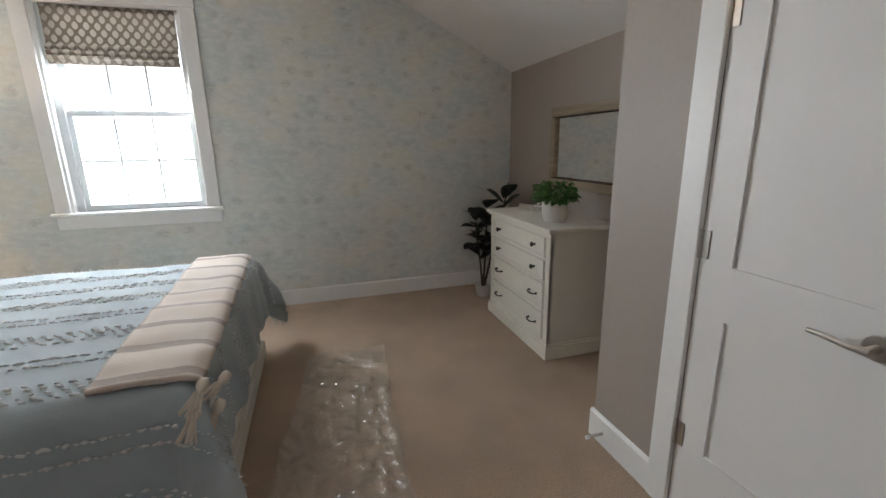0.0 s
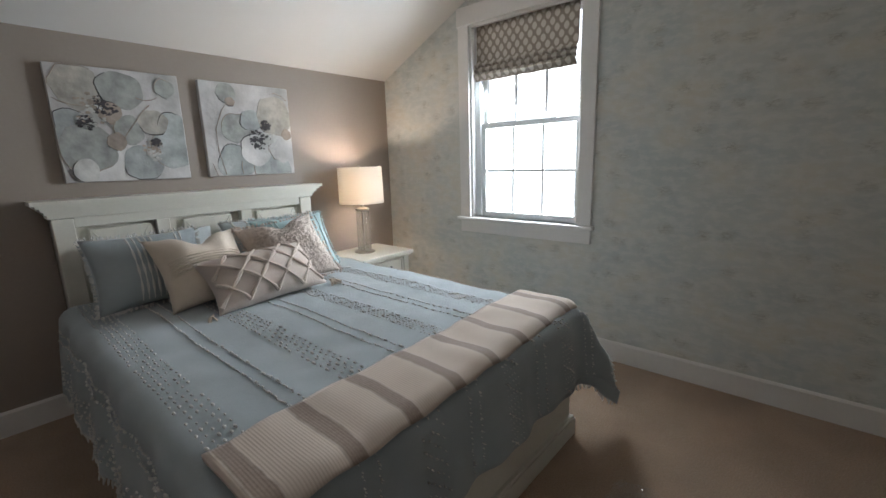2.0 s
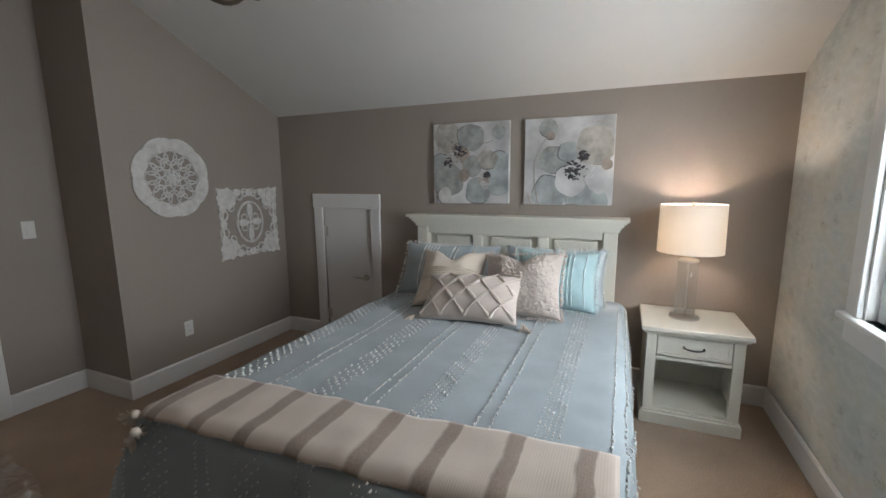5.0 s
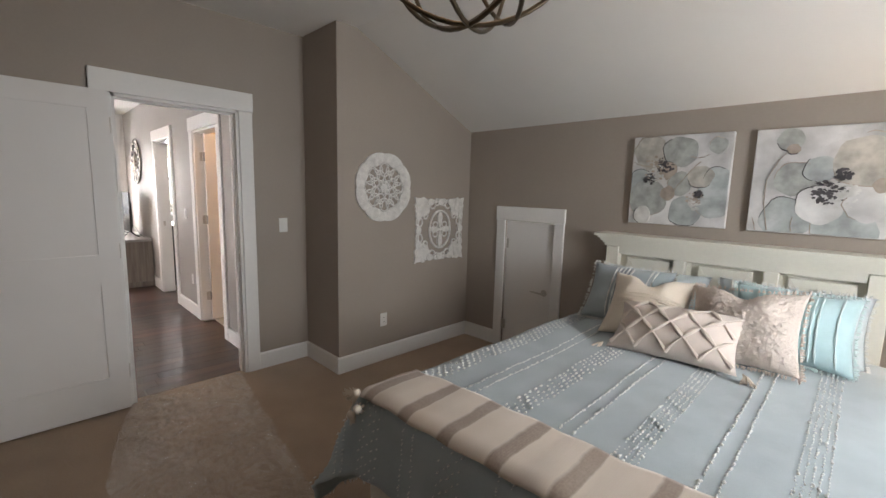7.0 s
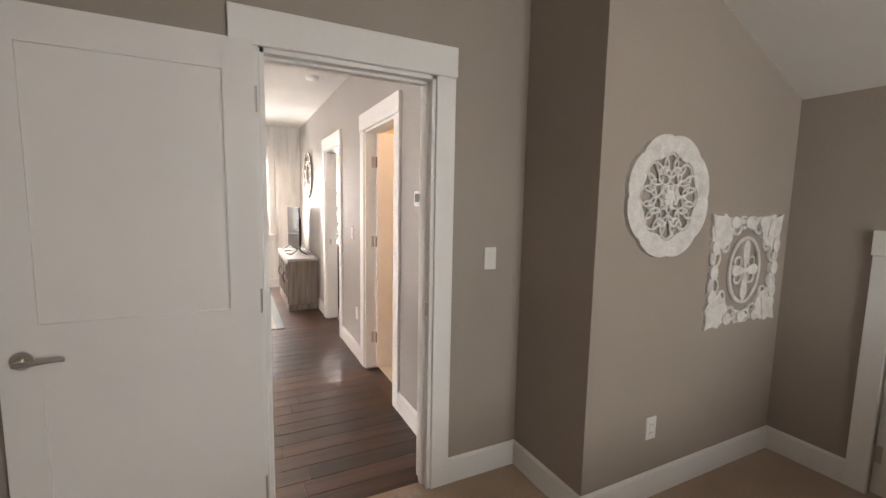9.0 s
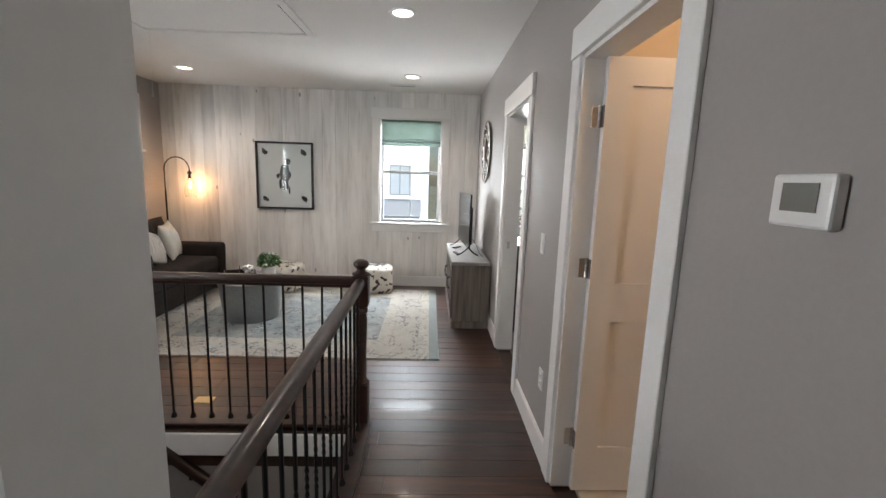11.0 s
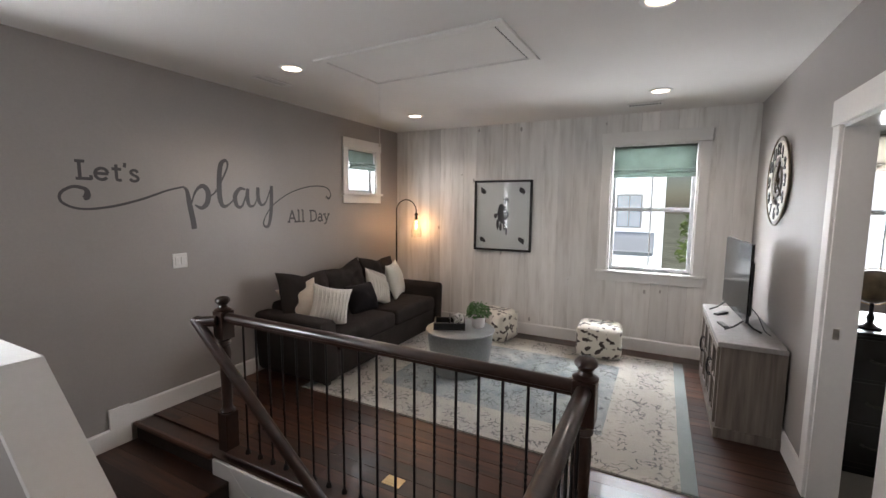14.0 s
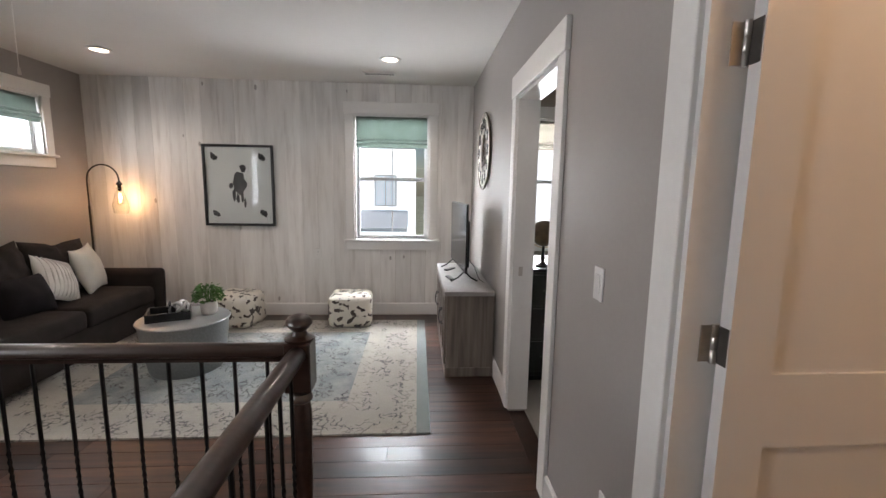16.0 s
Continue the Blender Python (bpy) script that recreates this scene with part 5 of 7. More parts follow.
painting("floral canvas with one large pale blue blossom", 2.86, 1.293, 0.608,
         [(0.30, 0.14, 0.20, 0), (0.72, 0.06, 0.24, 0), (0.27, 0.89, 0.105, 4), (0.34, 0.52, 0.165, 4), (0.51, 0.61, 0.125, 0), (0.79, 0.67, 0.225, 2), (0.54, 0.29, 0.185, 3), (0.85, 0.29, 0.15, 3), (0.30, 0.80, 0.05, 5), (0.93, 0.46, 0.06, 5)],
         [(0.60, 0.42, 0.13, 0), (0.68, 0.36, 0.12, 2), (0.56, 0.35, 0.08, 0), (0.68, 0.56, 0.055, 0), (0.73, 0.42, 0.06, 2)], 17,
         [[(0.26, 0.78), (0.14, 0.62), (0.10, 0.40), (0.14, 0.18), (0.17, 0.02)], [(0.04, 0.14), (0.07, 0.05), (0.08, 0.01)], [(0.78, 0.92), (0.88, 0.95), (0.97, 0.86)], [(0.36, 0.16), (0.34, 0.08), (0.36, 0.02)]])

# carved panels on the jutting wall
md = empty("wall_medallion", "round white carved wooden wall medallion", "wall decoration", at=(-0.848, JY, 1.503), turn=180)
R = 0.285
out = []
for k in range(96):
    a = 2 * math.pi * k / 96
    out.append((a, R * (0.955 + 0.055 * abs(math.sin(4 * a)) ** 0.6)))
bm = bmesh.new()
lo = [bm.verts.new((r * math.cos(a), 0.0, r * math.sin(a))) for a, r in out]
hi = [bm.verts.new((r * math.cos(a), -0.02, r * math.sin(a))) for a, r in out]
mid = [bm.verts.new((0.82 * r * math.cos(a), -0.026 + 0.005 * math.sin(24 * a), 0.82 * r * math.sin(a))) for a, r in out]
inn = [bm.verts.new((0.68 * R * (1 + 0.05 * math.cos(8 * a)) * math.cos(a), -0.016, 0.68 * R * (1 + 0.05 * math.cos(8 * a)) * math.sin(a))) for a, r in out]
inb = [bm.verts.new((q.co.x, 0.0, q.co.z)) for q in inn]
for A, B in ((lo, hi), (hi, mid), (mid, inn), (inn, inb), (inb, lo)):
    for k in range(96):
        j = (k + 1) % 96
        bm.faces.new((A[k], A[j], B[j], B[k]))
bmesh.ops.recalc_face_normals(bm, faces=bm.faces[:])
part("rim", bm, carved_white, md, "carved scalloped rim", smooth=True)
for ring, (cr, rr_, n, ph) in enumerate(((0.50, 0.19, 8, 0), (0.36, 0.15, 8, math.pi / 8), (0.55, 0.16, 8, math.pi / 8))):
    for k in range(n):
        a = 2 * math.pi * k / n + ph
        pts = []
        for s in range(18):
            b = 2 * math.pi * s / 18
            q = Vector((cr * R + rr_ * R * math.cos(b), 0, rr_ * R * 0.85 * math.sin(b)))
            pts.append((q.x * math.cos(a) - q.z * math.sin(a), -0.010, q.x * math.sin(a) + q.z * math.cos(a)))
        part("tracery", tube_bm(pts, 0.0065, 6, True), carved_white, md)
part("rosette", lathe_bm([(0.0, 0.022), (0.03, 0.021), (0.048, 0.018), (0.056, 0.012), (0.058, 0.0)], 24), carved_white, md, smooth=True).matrix_basis = pose(0, 0, 0, 90)
for k in range(8):
    a = 2 * math.pi * k / 8
    b = lathe_bm([(0, 0.010), (0.010, 0.009), (0.014, 0.004), (0.015, 0)], 10)
    part("petal", b, carved_white, md, smooth=True).matrix_basis = pose(0.04 * math.cos(a), -0.016, 0.04 * math.sin(a), 90)

sq = empty("wall_panel", "square white carved wooden wall panel", "wall decoration", at=(-1.51, JY, 1.125), turn=180)
W, H = 0.31, 0.29


plates = []


def scroll_plate(points, name="scroll"):
    plates.append(part(name, extrude_bm(points, "y", -0.015 - 0.00035 * len(plates), 0.0), carved_white, sq))


for sx in (-1, 1):
    for sz in (-1, 1):
        o = []
        for k in range(40):
            a = 2 * math.pi * k / 40
            o.append((sx * (W - 0.085) + sx * 0.0 + 0.092 * math.cos(a) * (1 + 0.07 * math.sin(9 * a)), sz * (H - 0.08) + 0.088 * math.sin(a) * (1 + 0.07 * math.cos(9 * a))))
        scroll_plate(o, "corner_leaf")
        for cx, cz, r in ((0.10, 0.235, 0.036), (0.265, 0.075, 0.038), (0.19, 0.135, 0.028), (0.045, 0.255, 0.028)):
            pts = [(sx * cx + r * math.cos(2 * math.pi * k / 14), -0.009, sz * cz + r * 1.1 * math.sin(2 * math.pi * k / 14)) for k in range(14)]
            part("scroll", tube_bm(pts, 0.009, 6, True), carved_white, sq)
pts = [(0.135 * math.cos(2 * math.pi * k / 32), -0.010, 0.175 * math.sin(2 * math.pi * k / 32)) for k in range(32)]
part("oval", tube_bm(pts, 0.011, 6, True), carved_white, sq)
for a0 in (0, 90, 180, 270):
    a = radians(a0)
    ln = 0.12 if a0 % 180 == 0 else 0.165
    o = []
    for k in range(20):
        t = 2 * math.pi * k / 20
        q = (ln / 2 + ln / 2 * math.cos(t), 0.026 * math.sin(t) * (1 + 0.5 * math.cos(t)))
        o.append((q[0] * math.cos(a) - q[1] * math.sin(a), q[0] * math.sin(a) + q[1] * math.cos(a)))
    scroll_plate(o, "cross_arm")
for sx, sz in ((1, 1), (1, -1), (-1, 1), (-1, -1)):
    pts = [(sx * 0.06 + 0.03 * math.cos(2 * math.pi * k / 14), -0.009, sz * 0.045 + 0.026 * math.sin(2 * math.pi * k / 14)) for k in range(14)]
    part("scroll", tube_bm(pts, 0.007, 6, True), carved_white, sq)
for e in (-1, 1):
    part("edge_bar", box_bm(-W + 0.10, W - 0.10, -0.014, 0, e * (H - 0.03) - 0.012, e * (H - 0.03) + 0.012, 0.004), carved_white, sq)
    part("edge_bar", box_bm(e * (W - 0.035) - 0.012, e * (W - 0.035) + 0.012, -0.014, 0, -H + 0.10, H - 0.10, 0.004), carved_white, sq)
    for g in (-1, 1):
        scroll_plate([(e * (W - 0.11), g * (H - 0.02)), (e * (W + 0.012), g * (H + 0.012)), (e * (W - 0.02), g * (H - 0.11)), (e * (W - 0.13), g * (H - 0.12))], "corner_point")
    for q in (-0.13, 0.0, 0.13):
        scroll_plate([(q + 0.04 * math.cos(2 * math.pi * k / 14), e * (H - 0.032) + 0.032 * math.sin(2 * math.pi * k / 14)) for k in range(14)], "edge_leaf")
        scroll_plate([(e * (W - 0.035) + 0.032 * math.cos(2 * math.pi * k / 14), q + 0.04 * math.sin(2 * math.pi * k / 14)) for k in range(14)], "edge_leaf")

# chandelier
ch = empty("chandelier", "bronze orb chandelier with crystal drops", "chandelier", at=(0.48, 2.62, 2.2))
RO = 0.30
for tilt in ((90, 0, 20), (90, 0, 80), (90, 0, 140), (62, 20, 0), (118, 30, 60), (0, 0, 0)):
    pts = [(RO * math.cos(2 * math.pi * k / 48), RO * math.sin(2 * math.pi * k / 48), 0) for k in range(48)]
    part("hoop", tube_bm(pts, 0.0065, 7, True), bronze, ch, "dark bronze hoop", smooth="all").matrix_basis = pose(0, 0, 0, *tilt)
part("stem", tube_bm([(0, 0, -0.14), (0, 0, FLAT - 2.2 - 0.02)], 0.008, 10), bronze, ch, smooth=True)
part("canopy", lathe_bm([(0, 0.0), (0.065, 0.0), (0.06, -0.02), (0.02, -0.03), (0, -0.03)], 24, 0, 0, FLAT - 2.2), bronze, ch, smooth=True)
part("hub", lathe_bm([(0, -0.17), (0.012, -0.165), (0.03, -0.15), (0.035, -0.11), (0.03, -0.10), (0, -0.10)], 20), bronze, ch, smooth=True)
for k in range(4):
    a = math.pi / 4 + math.pi / 2 * k
    ca, sa = math.cos(a), math.sin(a)
    arm = part("arm", tube_bm([(0.02 * ca, 0.02 * sa, -0.12), (0.07 * ca, 0.07 * sa, -0.145), (0.12 * ca, 0.12 * sa, -0.12), (0.135 * ca, 0.135 * sa, -0.07)], 0.005, 8), brass, ch, "warm brass arm", smooth=True)
    part("candle", lathe_bm([(0, -0.07), (0.018, -0.07), (0.018, -0.063), (0.009, -0.06), (0.009, -0.0), (0, -0.0)], 14, 0.135 * ca, 0.135 * sa), ceramic, arm, smooth=True)
    part("bulb", lathe_bm([(0, 0.0), (0.009, 0.006), (0.015, 0.03), (0.008, 0.06), (0, 0.075)], 12, 0.135 * ca, 0.135 * sa), bulb_warm, arm, "glowing candle bulb", smooth=True)
    for rr_, zz in ((0.19, -0.05), (0.10, -0.17)):
        b = a + math.pi / 4
        part("crystal", lathe_bm([(0, 0.03), (0.006, 0.02), (0.013, -0.01), (0.008, -0.025), (0, -0.03)], 7, rr_ * math.cos(b), rr_ * math.sin(b), zz), clear_glass, ch, "clear crystal drop")
part("crystal", lathe_bm([(0, 0.03), (0.008, 0.015), (0.014, -0.01), (0, -0.03)], 7, 0, 0, -0.215), clear_glass, ch, "clear crystal drop")

# dresser
ds = empty("dresser", "antique-white four-drawer dresser with dark knobs and pulls", "dresser", at=(2.325, 3.325, 0))
dx0, dx1, dy0, dy1 = -0.235, 0.215, -0.44, 0.445
part("body", box_bm(dx0, dx1, dy0, dy1, 0.03, 0.81, 0.004), furniture_white, ds)
part("top", box_bm(dx0 - 0.035, dx1 + 0.012, dy0 - 0.03, dy1 + 0.03, 0.825, 0.85, 0.006, 2), furniture_white, ds)
moulded(ds, "cornice", dx0, dx1, dy0, dy1, [(0.805, 0.815, 0.008), (0.815, 0.826, 0.02)], furniture_white)
moulded(ds, "plinth", dx0, dx1, dy0, dy1, [(0.0, 0.085, 0.018), (0.085, 0.1, 0.008)], furniture_white)
for y0, y1 in ((dy0, dy0 + 0.045), (dy1 - 0.045, dy1)):
    part("pilaster", box_bm(dx0 - 0.006, dx0 + 0.02, y0, y1, 0.1, 0.8, 0.003), furniture_white, ds)
for z0, z1, kind in ((0.655, 0.785, 0), (0.505, 0.64, 0), (0.31, 0.49, 1), (0.115, 0.295, 1)):
    d = part("drawer", box_bm(dx0 - 0.008, dx0 + 0.1, dy0 + 0.055, dy1 - 0.055, z0, z1, 0.003), furniture_white, ds)
    bm = bmesh.new()
    for y0, y1, a, b in ((dy0 + 0.055, dy1 - 0.055, z1 - 0.018, z1), (dy0 + 0.055, dy1 - 0.055, z0, z0 + 0.018), (dy0 + 0.055, dy0 + 0.073, z0 + 0.018, z1 - 0.018), (dy1 - 0.073, dy1 - 0.055, z0 + 0.018, z1 - 0.018)):
        add_box(bm, dx0 - 0.015, dx0 - 0.008, y0, y1, a, b)
    part("drawer_front", bm, furniture_white, d)
    for yy in (-0.26, 0.265):
        if kind:
            bar_pull(d, dx0 - 0.008, yy, (z0 + z1) / 2, 0.045, "y", (-1, 0, 0))
        else:
            knob(d, dx0 - 0.008, yy, (z0 + z1) / 2)


def leafy(parent, centre, radius, height, n, size, material, seed, name="foliage"):
    """A bush of small folded leaves in a rounded, uneven crown."""
    bm = bmesh.new()
    rr = random.Random(seed)
    for k in range(n):
        a, e = 2 * math.pi * rr.random(), math.asin(rr.random())
        q = (0.45 + 0.55 * rr.random() ** 0.5) * (1 + 0.22 * noise.noise(Vector((math.cos(a) * 2, math.sin(a) * 2, e * 2 + seed))))
        c = Vector(centre) + Vector((radius * q * math.cos(a) * math.cos(e * 0.8), radius * q * math.sin(a) * math.cos(e * 0.8), height * q * math.sin(e)))
        rot = Euler((rr.uniform(-0.9, 0.9), rr.uniform(-0.9, 0.9), a)).to_matrix()
        s = size * rr.uniform(0.7, 1.3)
        vs = [bm.verts.new(c + rot @ Vector(v) * s) for v in ((-1, 0, 0), (-0.2, -0.55, 0.12), (0.55, -0.42, 0.05), (1, 0, -0.2), (0.55, 0.42, 0.05), (-0.2, 0.55, 0.12), (0.1, 0, -0.08))]
        for i in range(6):
            bm.faces.new((vs[i], vs[(i + 1) % 6], vs[6]))
    ob = part(name, bm, material, parent, "dense small green leaves")
    ob["kind"] = "stuff"
    bm = bmesh.new()
    for k in range(16):
        a = 2 * math.pi * rr.random()
        q = radius * rr.uniform(0.3, 0.8)
        tube_bm([(centre[0], centre[1], centre[2] - 0.03), (centre[0] + q * 0.5 * math.cos(a), centre[1] + q * 0.5 * math.sin(a), centre[2] + height * 0.3), (centre[0] + q * math.cos(a), centre[1] + q * math.sin(a), centre[2] + height * 0.6)], 0.002, 4, bm=bm)
    part("stems", bm, material, parent)


pp = empty("potted_plant", "bright green bushy plant in a white ceramic pot", "plant", at=(2.24, 3.10, 0.85))
part("pot", lathe_bm([(0, 0), (0.062, 0), (0.075, 0.02), (0.08, 0.075), (0.076, 0.118), (0.070, 0.12), (0.07, 0.10), (0, 0.10)], 32), ceramic, pp, "white ceramic pot", smooth=True)
part("soil", lathe_bm([(0, 0.103), (0.0695, 0.103), (0.0695, 0.099)], 20), soil, pp)
leafy(pp, (0, 0, 0.13), 0.15, 0.13, 420, 0.02, leaf_green, 11)

# cut-out word ornament and small frame on the dresser
wo = empty("word_ornament", "silver cut-out script ornament on the dresser", "ornament", at=(2.27, 3.56, 0.85), turn=-70)
part("base", box_bm(-0.07, 0.07, -0.012, 0.012, 0, 0.008, 0.002), plastic_white, wo)
scr = []
for k in range(60):
    t = k / 59
    scr.append((-0.065 + 0.13 * t + 0.012 * math.sin(t * 44), 0, 0.032 + 0.02 * math.cos(t * 44)))
part("script", tube_bm(scr, 0.004, 6), metal_nickel, wo, smooth="all")
hs = empty("letter_ornament", "white metal cross-hatched ornament on the dresser", "ornament", at=(2.34, 3.46, 0.85), turn=-60)
for u in (-0.02, 0.02):
    part("bar", box_bm(u - 0.005, u + 0.005, -0.006, 0.006, 0, 0.125, 0.001), plastic_white, hs)
for z in (0.045, 0.085):
    part("bar", box_bm(-0.05, 0.05, -0.007, 0.007, z - 0.005, z + 0.005, 0.001), plastic_white, hs)

# mirror on the east wall
mr = empty("wall_mirror", "large rectangular mirror in a silvered wooden frame", "mirror", at=(EX, 3.27, 1.31))
mh, mw, fw = 0.29, 0.43, 0.068
for y0, y1, z0, z1 in ((-mw, mw, mh - fw, mh), (-mw, mw, -mh, -mh + fw), (-mw, -mw + fw, -mh + fw, mh - fw), (mw - fw, mw, -mh + fw, mh - fw)):
    fb = part("frame", box_bm(-0.035, -0.003, y0, y1, z0, z1, 0.010, 2), frame_wood, mr, "silvered wooden frame")
for y0, y1, z0, z1 in ((-mw + fw - 0.012, mw - fw + 0.012, mh - fw - 0.004, mh - fw + 0.006), (-mw + fw - 0.012, mw - fw + 0.012, -mh + fw - 0.006, -mh + fw + 0.004)):
    part("bead", box_bm(-0.040, -0.034, y0, y1, z0, z1, 0.002), bronze, mr)
part("glass", box_bm(-0.012, -0.006, -mw + fw - 0.005, mw - fw + 0.005, -mh + fw - 0.005, mh - fw + 0.005), mirror_glass, mr, "mirror glass")


# fiddle-leaf plant in the corner
def big_leaf(parent, base, tip, width, droop):
    a, b = Vector(base), Vector(tip)
    d = b - a
    side = d.cross(Vector((0, 0, 1)))
    side = side.normalized() if side.length > 1e-4 else Vector((1, 0, 0))
    bm = bmesh.new()
    rows = []
    for k in range(8):
        t = k / 7
        w = width * (0.12 + 0.95 * math.sin(math.pi * min(1, t * 0.92 + 0.04)) ** 0.8 * (0.55 + 0.55 * t)) * (1 if k < 7 else 0.25)
        c = a + d * t + Vector((0, 0, -droop * t * t))
        rows.append([bm.verts.new(c + side * w * s + Vector((0, 0, 0.25 * w * abs(s)))) for s in (-0.5, 0, 0.5)])
    for p0, p1 in zip(rows, rows[1:]):
        for s in (0, 1):
            bm.faces.new((p0[s], p0[s + 1], p1[s + 1], p1[s]))
    bmesh.ops.solidify(bm, geom=bm.faces[:], thickness=0.0015)
    part("leaf", bm, leaf_dark, parent, "dark leathery leaf", smooth="all")


fp = empty("floor_plant", "tall dark-leaved fig plant in a white pot", "plant", at=(2.17, 4.13, 0))
part("pot", lathe_bm([(0, 0), (0.06, 0), (0.068, 0.01), (0.082, 0.11), (0.076, 0.11), (0.07, 0.09), (0, 0.09)], 28), ceramic, fp, "small white pot", smooth=True)
rr = random.Random(21)
for k, (tx, ty, tz) in enumerate(((-0.09, -0.02, 0.74), (0.05, 0.05, 0.80), (0.22, -0.02, 1.02))):
    pts = [(0.01 * k - 0.01, 0, 0.09), (tx * 0.35, ty * 0.3, tz * 0.4), (tx * 0.8, ty * 0.8, tz * 0.75), (tx, ty, tz)]
    part("stem", tube_bm(pts, [0.012, 0.009, 0.007, 0.004], 8), stem_brown, fp, smooth=True)
    for j in range(13 if k < 2 else 11):
        t = 0.42 + 0.58 * j / 12
        q = Vector(pts[1]).lerp(Vector(pts[3]), (t - 0.35) / 0.65)
        a = j * 2.4 + k
        ln = rr.uniform(0.16, 0.24)
        big_leaf(fp, q, q + Vector((ln * math.cos(a) * 0.8, ln * math.sin(a) * 0.7, ln * rr.uniform(0.1, 0.75))), rr.uniform(0.12, 0.17), rr.uniform(0, 0.06))

# clear plastic film laid on the carpet
bm = bmesh.new()
nx, ny = 150, 470
grid = []


def crease(v):
    """Sharp folds: ridges of noise, stretched and bent."""
    w = v + 0.35 * Vector((noise.noise(v * 0.6), noise.noise(v * 0.6 + Vector((7, 2, 0))), 0))
    a = (1 - abs(noise.noise(Vector((w.x * 1.0, w.y * 0.55, 0.5))))) ** 5
    b = (1 - abs(noise.noise(Vector((w.x * 1.7 + 3, w.y * 1.2 + 1, 2.5))))) ** 4
    c = (1 - abs(noise.noise(Vector((w.x * 0.7 + 9, w.y * 2.3, 4.5))))) ** 4
    return 0.019 * a + 0.013 * b + 0.013 * c + 0.003 * noise.noise(w * 2.2)


for j in range(ny + 1):
    t = j / ny
    y = 0.01 + 3.36 * t
    xa, xb = 0.17 + 0.48 * t, 0.86 + 0.26 * t + 0.18 * math.sin(math.pi * min(1, t * 1.6))
    row = []
    for i in range(nx + 1):
        x = xa + (xb - xa) * i / nx + 0.02 * noise.noise(Vector((3.0, y * 5, i // nx)))
        row.append(bm.verts.new((x, y, 0.008 + max(0, crease(Vector((x * 8.5, y * 8.5, 0)))))))
    grid.append(row)
for j in range(ny):
    for i in range(nx):
        bm.faces.new((grid[j][i], grid[j][i + 1], grid[j + 1][i + 1], grid[j + 1][i]))
film_ob = tagged(link("floor_film", bm, film_mat, "all"), "crinkled clear plastic film laid over the carpet", "floor protection")
film_ob.visible_shadow = False


# ---- stairs and railing ----
LZ = -0.13
structure("landing", box_bm(3.10, PEX, -2.11, -1.2, -0.40, LZ - 0.012), floor_wood, "dark wood landing one step down")
for k in range(9):
    x1 = 3.10 - 0.228 * k
    z = LZ - 0.19 * (k + 1)
    st = structure("stair_step", box_bm(x1 - 0.228 - 0.02, x1, -2.085, -1.2, z - 0.035, z, 0.006), stair_dark, "dark carpeted stair tread")
    structure("stair_riser", box_bm(x1 - 0.245, x1 - 0.228, -2.085, -1.2, z - 0.19, z - 0.036), stair_dark, "dark stair riser")
structure("stair_riser", box_bm(3.085, 3.10, -2.085, -1.2, -0.40, LZ - 0.013), stair_dark, "dark stair riser")
structure("stair_nosing", box_bm(3.255, PEX, -2.11, -2.075, -0.035, 0.0, 0.008), floor_wood, "dark wood nosing of the top step")
structure("stair_riser", box_bm(3.255, PEX - 0.016, -2.11, -2.095, LZ, -0.035), stair_dark, "dark riser of the top step")
# white fascia below the floor's edge, and the slanted skirt board
structure("trim", box_bm(1.05, 3.25, -2.108, -2.09, -0.17, -0.03, 0.003), trim_white, "white fascia board under the railing")
structure("trim", box_bm(1.04, 1.058, -2.09, -0.125, -0.17, -0.03, 0.003), trim_white, "white fascia board under the railing")
structure("trim", extrude_bm([(3.16, -0.03), (3.10, -0.03), (0.9, -1.87), (0.9, -2.1), (3.16, -0.22)], "y", -2.108, -2.088), trim_white, "white slanted stair skirt board")
structure("wall_guard", extrude_bm([(PEX, 0.965), (2.96, 0.965), (1.07, -0.72), (1.07, -2.85), (PEX, -2.85)], "y", -1.20, -1.06), hall_paint, "painted guard wall beside the stairs")
structure("trim", extrude_bm([(PEX, 0.99), (2.95, 0.99), (1.07, -0.69), (1.07, -0.73), (2.96, 0.96), (PEX, 0.96)], "y", -1.225, -1.03), trim_white, "white cap on the guard wall")

rl = empty("balustrade", "dark wooden stair railing with iron balusters", "railing", at=(1.0, -2.19, 0))


def handrail(parent, a, b, name="handrail"):
    """A rounded rail between two points."""
    a, b = Vector(a), Vector(b)
    d = (b - a).normalized()
    side = d.cross(Vector((0, 0, 1))).normalized()
    up = side.cross(d)
    prof = [(-0.018, -0.028), (0.018, -0.028), (0.021, -0.012), (0.030, -0.006), (0.032, 0.010), (0.024, 0.026), (0.010, 0.034), (-0.010, 0.034), (-0.024, 0.026), (-0.032, 0.010), (-0.030, -0.006), (-0.021, -0.012)]
    bm = bmesh.new()
    rings = [[bm.verts.new(c + side * p + up * q) for p, q in prof] for c in (a, b)]
    n = len(prof)
    for k in range(n):
        bm.faces.new((rings[0][k], rings[0][(k + 1) % n], rings[1][(k + 1) % n], rings[1][k]))
    bm.faces.new(rings[0][::-1])
    bm.faces.new(rings[1])
    bmesh.ops.recalc_face_normals(bm, faces=bm.faces[:])
    return part(name, bm, rail_wood, parent, "dark wooden handrail", smooth=True)


